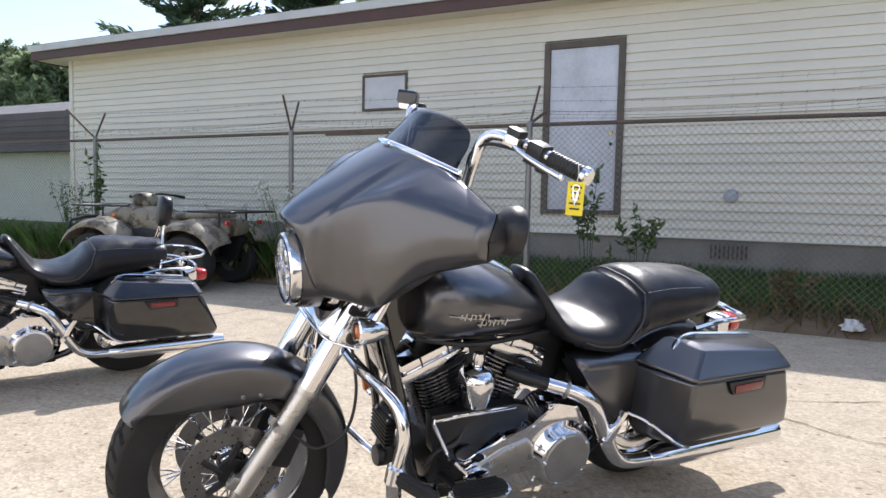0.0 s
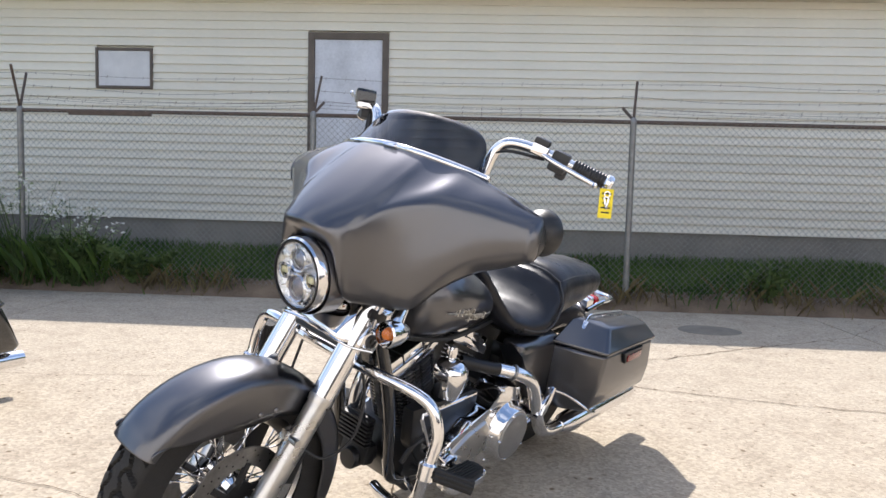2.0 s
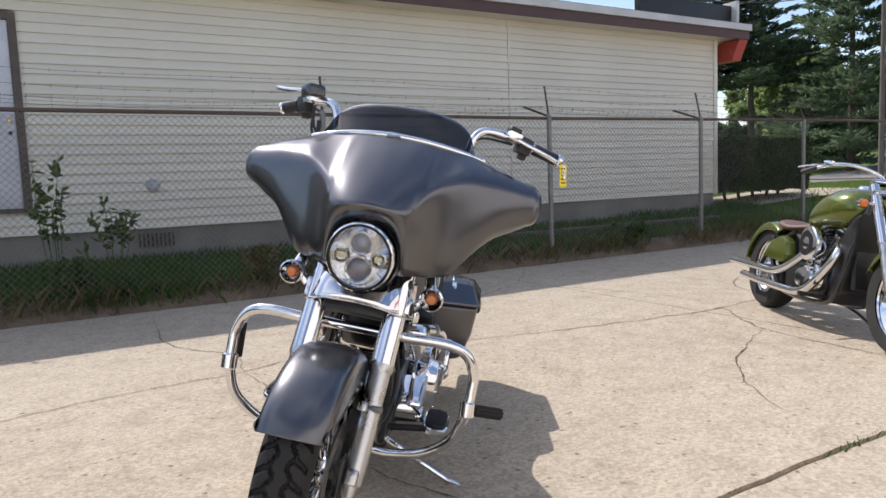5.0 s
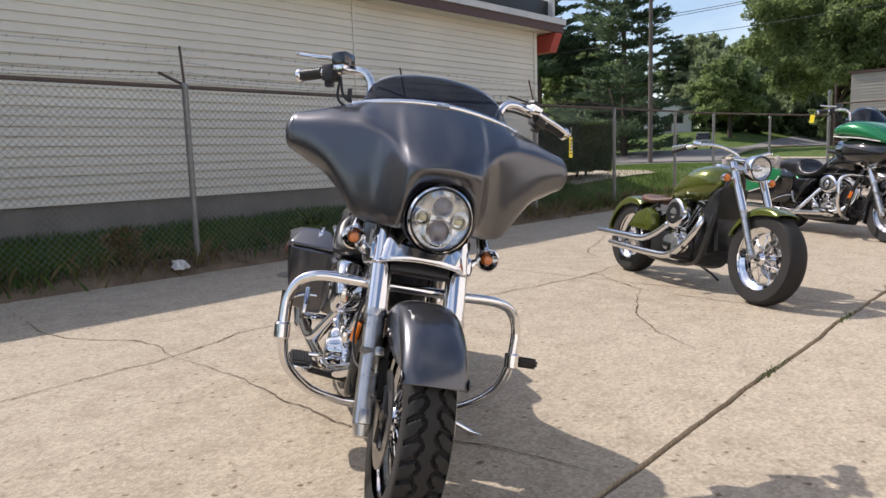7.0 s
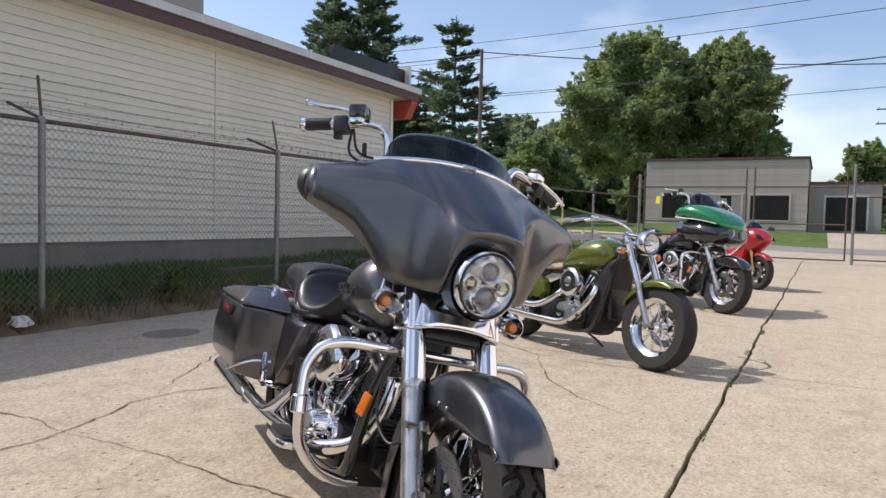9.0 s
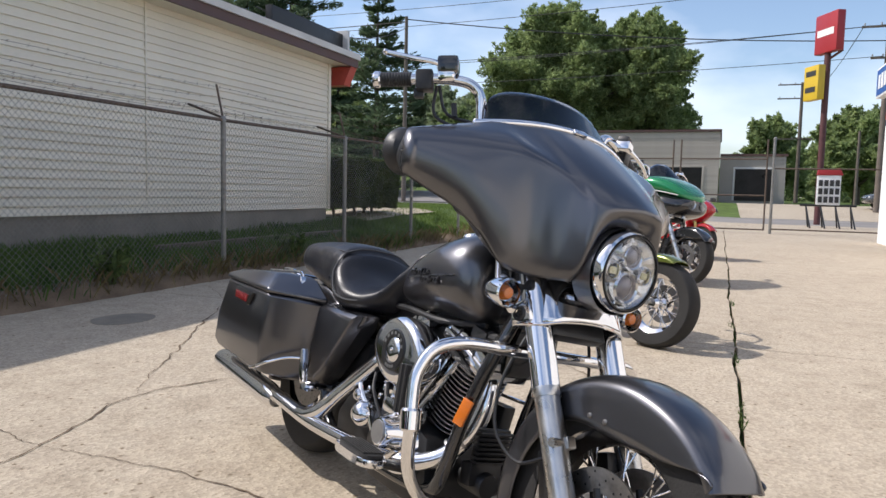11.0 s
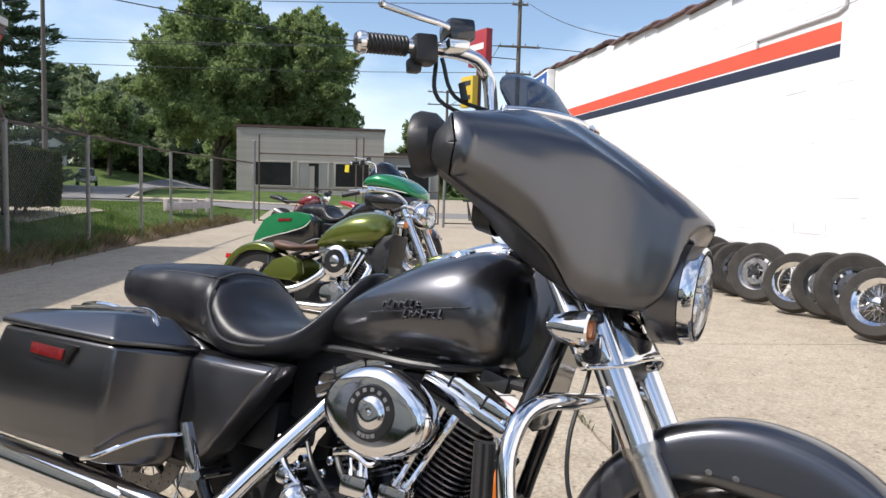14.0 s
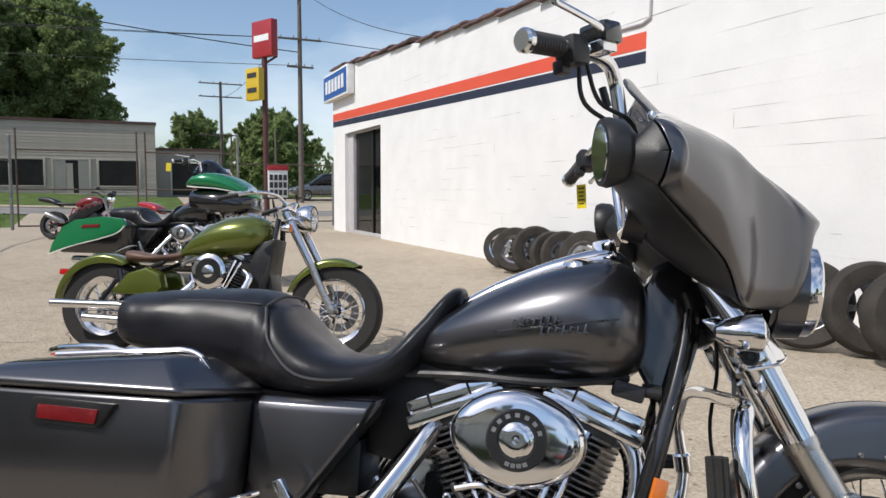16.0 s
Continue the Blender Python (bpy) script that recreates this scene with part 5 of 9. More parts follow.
        lathe(bm, [(0.0, 0.034), (0.014, 0.031), (0.019, 0.022), (0.020, 0.0)], pose(1.347, s * 0.232, 0.828, 0, 90, 0), 20)
        fp("lens", bm, AMBER, sg, "amber lens")
        bm = bm_new()
        tube(bm, [(1.332, s * 0.205, 0.815), (1.335, s * 0.18, 0.79), (1.365, s * 0.15, 0.79)], 0.014, 10)
        box(bm, (0.075, 0.03, 0.062), pose(1.362, s * 0.158, 0.785, 0, -26, 0), 0.010)
        fp("signal_bracket", bm, CHROME, sg)
        bm = bm_new()
        tube(bm, [(1.338, s * 0.224, 0.842), (1.302, s * 0.212, 0.893), (1.264, s * 0.200, 0.945)], (0.024, 0.013), 14)
        lathe(bm, [(0.0, 0.006), (0.011, 0.005), (0.017, 0.0), (0.017, -0.02)], pose(1.262, s * 0.206, 0.948, -90 if s > 0 else 90, 0, 0), 18)
        fp("signal_stalk", bm, CHROME, sg, "tapered chrome stalk")
        bm = bm_new()
        lathe(bm, [(0.0, 0.008), (0.006, 0.008), (0.007, 0.004), (0.012, 0.004), (0.013, 0.009), (0.019, 0.008), (0.022, 0.0)], pose(1.366, s * 0.172, 0.782, -90 if s > 0 else 90, 0, 0), 20)
        fp("bracket_plug", bm, PLASTIC, sg, "round black plug")
        # bar, grip, controls
        bm = bm_new()
        if ape:
            pts = [(1.11, 0.0, 1.07), (1.12, s * 0.09, 1.075), (1.114, s * 0.17, 1.12), (1.100, s * 0.222, 1.22), (1.090, s * 0.238, 1.305), (1.079, s * 0.250, 1.367), (1.062, s * 0.282, 1.398)]
            pts += [(1.036, 0.352, 1.397), (0.998, 0.442, 1.377), (0.948, 0.558, 1.348)] if s > 0 else [(1.026, -0.34, 1.398), (0.978, -0.408, 1.382), (0.906, -0.502, 1.358)]
        else:
            pts = [(1.11, 0.0, 1.0), (1.11, s * 0.09, 1.01), (1.09, s * 0.20, 1.07), (1.04, s * 0.29, 1.09), (0.95, s * 0.35, 1.06), (0.83, s * 0.40, 1.02)]
        tube(bm, pts, 0.0158, 14, 6)
        bar = fp("handlebar", bm, CHROME, root, "tall chrome handlebar half")
        a, b = Vector(pts[-2]), Vector(pts[-1])
        d = (b - a).normalized()
        bm = bm_new()
        g0, g1 = (a + d * 0.02, b) if ape else (a + d * 0.03, b)
        ln = (g1 - g0).length
        prof = [(0.0, 0.0)]
        for k in range(12):
            prof += [(0.0203, ln * (k + 0.1) / 12), (0.022, ln * (k + 0.3) / 12), (0.022, ln * (k + 0.7) / 12), (0.0203, ln * (k + 0.9) / 12)]
        lathe(bm, prof + [(0.0, ln)], Matrix.Translation(g0) @ d.to_track_quat("Z", "Y").to_matrix().to_4x4(), 16)
        gp = fp("grip", bm, PLASTIC, bar, "ribbed black rubber grip")
        for c in (g1,):
            bm = bm_new()
            lathe(bm, [(0.0, -0.012), (0.02, -0.012), (0.0245, -0.006), (0.0245, 0.006), (0.02, 0.012), (0.0, 0.012)], Matrix.Translation(c) @ d.to_track_quat("Z", "Y").to_matrix().to_4x4(), 18)
            fp("grip_ring", bm, CHROME, gp)
        sw = a - d * 0.02
        rot = d.to_track_quat("X", "Z").to_matrix().to_4x4()
        bm = bm_new()
        box(bm, (0.052, 0.055, 0.062), Matrix.Translation(sw + Vector((0, 0, -0.006))) @ rot, 0.011)
        box(bm, (0.030, 0.028, 0.03), Matrix.Translation(sw + Vector((-0.02, 0, -0.04))) @ rot, 0.007)
        hous = fp("switch_housing", bm, PLASTIC, bar, "black switch housing")
        for k in range(3):
            bm = bm_new()
            box(bm, (0.010, 0.006, 0.009), Matrix.Translation(sw + Vector((-0.028, 0, 0.012 - 0.016 * k))) @ rot, 0.002)
            fp("switch_button", bm, SATINBLACK, hous)
        perch = sw - d * 0.045
        bm = bm_new()
        box(bm, (0.05, 0.052, 0.032), Matrix.Translation(perch + Vector((0.03, 0, 0.008))) @ rot, 0.009)
        fp("lever_perch", bm, CHROME, bar, "chrome lever clamp")
        if s < 0 or not ape:
            bm = bm_new()
            box(bm, (0.062, 0.070, 0.048), Matrix.Translation(perch + Vector((0.03, 0, 0.034))) @ rot, 0.012)
            fp("reservoir", bm, BLACKPAINT, bar, "black brake fluid reservoir")
        else:
            bm = bm_new()
            box(bm, (0.045, 0.04, 0.022), Matrix.Translation(perch + Vector((0.028, 0, 0.03))) @ rot, 0.008)
            fp("clutch_cap", bm, PLASTIC, bar)
        bm = bm_new()
        up, reach = (1.0, 0.205) if s < 0 or not ape else (-0.25, 0.185)
        p0 = perch + Vector((0.045, 0, 0.022 if s < 0 or not ape else 0.004))
        tube(bm, [p0, p0 + d * 0.06 + Vector((0.02, 0, 0.020 * up)), p0 + d * 0.13 + Vector((0.028, 0, 0.032 * up)), p0 + d * reach + Vector((0.024, 0, 0.050 * up))], 0.0056, 10, 5, 1.4)
        tip = p0 + d * (reach + 0.005) + Vector((0.024, 0, 0.052 * up))
        lathe(bm, [(0.0, -0.009), (0.0065, -0.0065), (0.009, 0.0), (0.0065, 0.0065), (0.0, 0.009)], Matrix.Translation(tip), 12)
        fp("lever", bm, CHROME, bar, "chrome hand lever with a ball end")
        bm = bm_new()
        tube(bm, [perch + Vector((0, 0, -0.02)), perch + Vector((0.03, s * -0.03, -0.10)), (1.12, s * 0.24, 1.27), (1.14, s * 0.2, 1.15)] if ape and s < 0 else [perch + Vector((0, 0, -0.018)), Vector(pts[6]) + Vector((0.01, 0, -0.024)), Vector(pts[5]) + Vector((0.02, s * -0.012, -0.03)), (1.10, s * 0.22, 1.25), (1.13, s * 0.19, 1.13)] if ape else [perch, (1.14, s * 0.2, 0.99), (1.2, s * 0.1, 0.9)], 0.0048, 8, 6)
        fp("control_cable", bm, PLASTIC, bar, "black control cable")
        if ape and s < 0:
            bm = bm_new()
            tube(bm, [perch + Vector((-0.015, 0, -0.02)), perch + Vector((0.0, s * -0.01, -0.11)), (1.10, s * 0.26, 1.24), (1.12, s * 0.22, 1.12)], 0.005, 8, 6)
            c0 = perch.lerp(Vector((1.10, s * 0.26, 1.24)), 0.42)
            tube(bm, [c0, c0 + Vector((0.012, s * -0.004, -0.04))], 0.0085, 8)
            fp("control_cable", bm, PLASTIC, bar, "black control cable")
        if not ape:
            bm = bm_new()
            lathe(bm, [(0.0, 0.012), (0.045, 0.01), (0.05, 0.0), (0.04, -0.02), (0.0, -0.03)], pose(1.0, s * 0.40, 1.24, 0, -95, 0), 24)
            tube(bm, [(1.0, s * 0.30, 1.1), (1.02, s * 0.36, 1.19), (1.01, s * 0.40, 1.22)], 0.006, 8, 4)
            fp("mirror", bm, CHROME, bar, "round chrome mirror on a stalk")
    # yokes and the chrome skirt between the legs
    bm = bm_new()
    box(bm, (0.09, 0.33, 0.035), pose(1.335, 0, 0.845, 0, -26, 0), 0.012)
    box(bm, (0.07, 0.06, 0.22), pose(1.25, 0, 0.90, 0, -26, 0), 0.015)
    fp("fork_yoke", bm, SATINBLACK, root, "black lower fork yoke")
    # added filler block: its black stands in for shade between the legs
    bm = bm_new()
    box(bm, (0.05, 0.20, 0.13), pose(1.375, 0, 0.795, 0, -26, 0), 0.015)
    fp("fork_gap_fill", bm, SATINBLACK, root, "black filler for the shaded gap behind the chrome plate")
    grid = []
    for i in range(25):
        q = -1 + i / 12
        col = []
        for k in range(9):
            v = k / 8
            z = 0.772 + 0.022 * (1 - q * q) - 0.018 * abs(q) ** 3 + (0.112 - 0.012 * q * q) * v
            wrap = 0.085 * (max(0.0, abs(q) - 0.6) / 0.4) ** 2
            col.append(Vector((1.460 - 0.020 * q * q - wrap - 0.084 * v + 0.006 * math.sin(v * math.pi), q * (0.180 - 0.012 * v), z)))
        grid.append(col)
    bm = bm_new()
    patch(bm, grid)
    thick(fp("fork_skirt", bm, CHROME, root, "curved chrome plate between the fork legs", keep=0), 0.004)
    bm = bm_new()
    tube(bm, [(1.362, -0.181, 0.752), (1.428, -0.150, 0.768), (1.456, -0.09, 0.786), (1.464, 0, 0.793), (1.456, 0.09, 0.786), (1.428, 0.150, 0.768), (1.362, 0.181, 0.752)], 0.004, 8, 6)
    fp("skirt_trim", bm, CHROME, root)
    return fp


def headlight(fp, parent, c, r, tilt=4, projector=True):
    """Round lamp: chrome bucket and ring, black bezel, reflector, projector lenses, clear cover."""
    m = pose(*c, 0, 90 + tilt, 0)
    bm = bm_new()
    lathe(bm, [(r * 0.80, -0.10), (r * 0.99, -0.06), (r * 1.02, -0.01), (r * 1.0, 0.010), (r * 0.95, 0.016), (r * 0.92, 0.010), (r * 0.90, -0.05)], m, 56, cap=False)
    h = fp("headlight", bm, CHROME, parent, "round headlight with a chrome ring")
    bm = bm_new()
    lathe(bm, [(r * 0.925, 0.010), (r * 0.918, 0.0175), (r * 0.885, 0.0175), (r * 0.875, 0.010)], m, 56, cap=False)
    fp("bezel", bm, SATINBLACK, h, "thin black bezel ring")
    bm = bm_new()
    lathe(bm, [(0.0, -0.014), (r * 0.3, -0.012), (r * 0.6, -0.006), (r * 0.78, 0.002), (r * 0.882, 0.011)], m, 48)
    fp("reflector_bowl", bm, BOWL, h, "bright reflector bowl")
    if projector:
        for k in range(10):
            bm = bm_new()
            a = 2 * math.pi * (k + 0.5) / 10
            box(bm, (r * 0.22, r * 0.030, 0.006), m @ pose(r * 0.73 * math.cos(a), r * 0.73 * math.sin(a), 0.004, 0, -14, math.degrees(a)), 0.002)
            fp("reflector_rib", bm, CHROME, h)
        for dx, rr, dy in ((0.40, 0.27, 0), (-0.36, 0.33, 0), (0.0, 0.19, 0.55), (0.0, 0.19, -0.55)):
            q = m @ pose(-r * dx, r * dy, 0.013)
            bm = bm_new()
            lathe(bm, [(r * rr * 1.30, -0.030), (r * rr * 1.26, -0.004), (r * rr * 1.12, 0.002), (r * rr * 0.98, -0.002), (r * rr * 0.92, -0.012)], q, 32, cap=False)
            e = fp("projector_ring", bm, CHROME, h)
            bm = bm_new()
            if dy == 0:
                lathe(bm, [(0.0, 0.004), (r * rr * 0.4, 0.002), (r * rr * 0.75, -0.004), (r * rr * 0.97, -0.012)], q, 28)
                fp("projector_lens", bm, LAMPEYE, e, "dark glassy projector lens")
            else:
                box(bm, (r * rr * 0.9, r * rr * 1.2, 0.010), q @ pose(0, 0, -0.008), 0.003)
                fp("light_chip", bm, CREAMLENS, e, "pale yellow lamp element")
    else:
        bm = bm_new()
        lathe(bm, [(0.0, 0.012), (r * 0.14, 0.010), (r * 0.2, 0.004), (r * 0.2, -0.014)], m, 20)
        fp("bulb_shield", bm, CHROME, h)
    bm = bm_new()
    lathe(bm, [(0.0, 0.030), (r * 0.5, 0.0265), (r * 0.80, 0.018), (r * 0.875, 0.012), (r * 0.875, 0.010), (r * 0.80, 0.016), (r * 0.5, 0.0245), (0.0, 0.028)], m, 48)
    cv = fp("lamp_glass", bm, LENS, h, "clear lamp glass")
    cv.visible_shadow = False
    return h


# half of the fairing: for each distance from the centre line a profile (ahead, up) from the windshield to the lower lip
FAIR_S = (0.0, 0.07, 0.118, 0.138, 0.165, 0.21, 0.265, 0.32, 0.38, 0.44, 0.49)
FAIR = [
    [(1.246, 1.322), (1.332, 1.270), (1.419, 1.211), (1.498, 1.154), (1.546, 1.112), (1.554, 1.094), (1.530, 1.062), (1.462, 1.01), (1.43, 0.93), (1.41, 0.89)],
    [(1.243, 1.319), (1.329, 1.267), (1.415, 1.208), (1.491, 1.150), (1.537, 1.106), (1.545, 1.087), (1.520, 1.055), (1.466, 1.00), (1.435, 0.93), (1.41, 0.89)],
    [(1.237, 1.315), (1.321, 1.262), (1.402, 1.205), (1.468, 1.151), (1.507, 1.107), (1.518, 1.080), (1.516, 1.03), (1.506, 0.98), (1.484, 0.925), (1.450, 0.893)],
    [(1.231, 1.313), (1.313, 1.262), (1.388, 1.208), (1.443, 1.162), (1.471, 1.124), (1.482, 1.098), (1.487, 1.04), (1.480, 0.985), (1.462, 0.925), (1.432, 0.893)],
    [(1.223, 1.309), (1.296, 1.261), (1.358, 1.217), (1.404, 1.182), (1.428, 1.160), (1.438, 1.134), (1.440, 1.06), (1.434, 0.99), (1.422, 0.925), (1.400, 0.892)],
    [(1.209, 1.302), (1.272, 1.264), (1.324, 1.231), (1.362, 1.206), (1.382, 1.187), (1.390, 1.162), (1.392, 1.08), (1.390, 1.00), (1.382, 0.935), (1.364, 0.892)],
    [(1.188, 1.291), (1.240, 1.268), (1.286, 1.245), (1.320, 1.223), (1.338, 1.203), (1.346, 1.176), (1.351, 1.10), (1.354, 1.02), (1.348, 0.95), (1.334, 0.908)],
    [(1.166, 1.274), (1.206, 1.260), (1.244, 1.242), (1.274, 1.223), (1.291, 1.204), (1.300, 1.178), (1.308, 1.12), (1.311, 1.055), (1.305, 1.005), (1.290, 0.977)],
    [(1.140, 1.256), (1.170, 1.249), (1.201, 1.236), (1.227, 1.219), (1.242, 1.201), (1.251, 1.178), (1.260, 1.138), (1.260, 1.092), (1.250, 1.058), (1.214, 1.034)],
    [(1.114, 1.236), (1.138, 1.231), (1.161, 1.221), (1.181, 1.207), (1.193, 1.192), (1.200, 1.172), (1.205, 1.145), (1.202, 1.112), (1.190, 1.084), (1.156, 1.064)],
    [(1.094, 1.220), (1.110, 1.217), (1.127, 1.208), (1.141, 1.195), (1.150, 1.180), (1.155, 1.162), (1.155, 1.140), (1.150, 1.116), (1.138, 1.100), (1.106, 1.090)],
]
for s_tip, f_tip in ((0.504, 0.92), (0.514, 0.76), (0.521, 0.52), (0.525, 0.24), (0.526, 0.01)):
    FAIR_S += (s_tip,)
    FAIR.append([(1.106 + (x - 1.116) * f_tip, 1.152 + (z - 1.152) * f_tip) for x, z in FAIR[10]])


def sweep(s):
    """The wing tips stand further ahead than the profiles."""
    return 0.075 * max(0.0, (s - 0.20) / 0.32) ** 1.5


def fairing_grid(back=False):
    """Stations from the centre line to the wing tip, mirrored to a full grid."""
    cols = []
    for s, prof in zip(FAIR_S, FAIR):
        if back:
            (xa, za), (xb, zb) = prof[0], prof[-1]
            deep = 0.150 * max(0.0, 1 - (s / 0.535) ** 6) * (0.72 + 0.28 * min(1.0, s / 0.2))
            prof = [(xa + (xb - xa) * k / 9 - deep * math.sin(math.pi * (k / 9) ** 1.25) - 0.004, za + (zb - za) * k / 9) for k in range(10)]
        cols.append(spline([Vector((x + sweep(s), s, z)) for x, z in prof], 4))
    full = [[Vector((p.x, -p.y, p.z)) for p in c] for c in cols[:0:-1]] + cols
    rows = [spline([c[i] for c in full], 4) for i in range(len(full[0]))]
    return rows


def bat_fairing(root, front, paint):
    roll = pose(-0.008, 0.012, 0.94, 1.9, 0, 0) @ Matrix.Diagonal((1.0, 0.976, 1.0, 1.0)) @ pose(0, 0, -0.94)

    def fp(name, bm, mat, parent=root, label="", **k):
        bmesh.ops.transform(bm, matrix=roll, verts=bm.verts[:])
        return front(name, bm, mat, parent, label, **k)
    bm = bm_new()
    patch(bm, fairing_grid())
    fair = thick(fp("fairing", bm, paint, root, "batwing front fairing in charcoal satin paint", keep=0), 0.006)
    bm = bm_new()
    patch(bm, fairing_grid(True))
    thick(fp("inner_fairing", bm, PLASTIC, fair, "black inner fairing", keep=0), 0.004)
    # windshield and its chrome trim
    grid = []
    for i in range(37):
        s = -0.298 + 0.596 * i / 36
        q = abs(s) / 0.298
        x0, z0 = 1.247 - 0.078 * q ** 2, 1.322 - 0.034 * q ** 2
        h = 0.106 * max(0.0, 1 - q ** 7.0) ** 0.55
        grid.append([Vector((x0 - 1.18 * h * v + 0.02 * v * v * h / 0.1, s * (1 - 0.10 * v), z0 - 0.012 + (h + 0.012) * v)) for v in [k / 8 for k in range(9)]])
    bm = bm_new()
    patch(bm, grid)
    thick(fp("windshield", bm, SMOKE, root, "low smoked windshield", keep=0), 0.004)
    pts = []
    for i in range(25):
        s = -0.305 + 0.61 * i / 24
        q = abs(s) / 0.288
        pts.append((1.252 - 0.078 * q ** 2, s, 1.320 - 0.034 * q ** 2))
    bm = bm_new()
    tube(bm, pts, 0.0105, 12, 2)
    for s in (-0.305, 0.305):
        lathe(bm, [(0.0, 0.012), (0.008, 0.009), (0.011, 0.0), (0.008, -0.009), (0.0, -0.012)], pose(1.164, s, 1.282), 12)
    trim = fp("windshield_trim", bm, CHROME, root, "chrome strip along the windshield base")
    bm = bm_new()
    box(bm, (0.012, 0.05, 0.018), pose(1.262, 0, 1.322, 0, -40, 0), 0.006)
    fp("trim_badge", bm, CHROME, trim)
    # mirrors tucked behind the wing tips
    for s in (1, -1):
        bm = bm_new()
        lathe(bm, [(0.0, 0.045), (0.043, 0.04), (0.067, 0.018), (0.073, -0.01), (0.069, -0.022), (0.0, -0.024)], pose(1.080, s * 0.462, 1.165, 0, 86, s * -14) @ Matrix.Diagonal((0.92, 1.0, 1.0, 1.0)), 32)
        mi = fp("mirror", bm, PLASTIC, root, "black oval fairing mirror")
        bm = bm_new()
        lathe(bm, [(0.0, -0.0255), (0.056, -0.0255), (0.058, -0.0235)], pose(1.080, s * 0.462, 1.165, 0, 86, s * -14) @ Matrix.Diagonal((0.92, 1.0, 1.0, 1.0)), 28)
        fp("mirror_glass", bm, CHROME, mi)
        bm = bm_new()
        tube(bm, [(1.09, s * 0.44, 1.165), (1.18, s * 0.41, 1.165)], 0.02, 10)
        fp("mirror_arm", bm, PLASTIC, mi)
    # dash: gauges and speakers on the inner fairing
    for y, z, r in ((-0.06, 1.20, 0.045), (0.06, 1.20, 0.045), (-0.25, 1.08, 0.06), (0.25, 1.08, 0.06)):
        bm = bm_new()
        lathe(bm, [(0.0, 0.010), (r * 0.8, 0.010), (r, 0.016), (r, -0.03)], pose(1.172 if abs(y) < 0.1 else 1.135, y, z, 0, -75, 0), 24)
        fp("gauge", bm, SATINBLACK, fair, "round black gauge")
    headlight(fp, root, (1.532, 0, 0.942), 0.106)
    bm = bm_new()
    lathe(bm, [(0.120, -0.06), (0.114, 0.0), (0.108, -0.01), (0.102, -0.07)], pose(1.517, 0, 0.942, 0, 94, 0), 48, cap=False)
    fp("lamp_surround", bm, GREYPAINT if paint is GREYPAINT else paint, fair)
    return fair


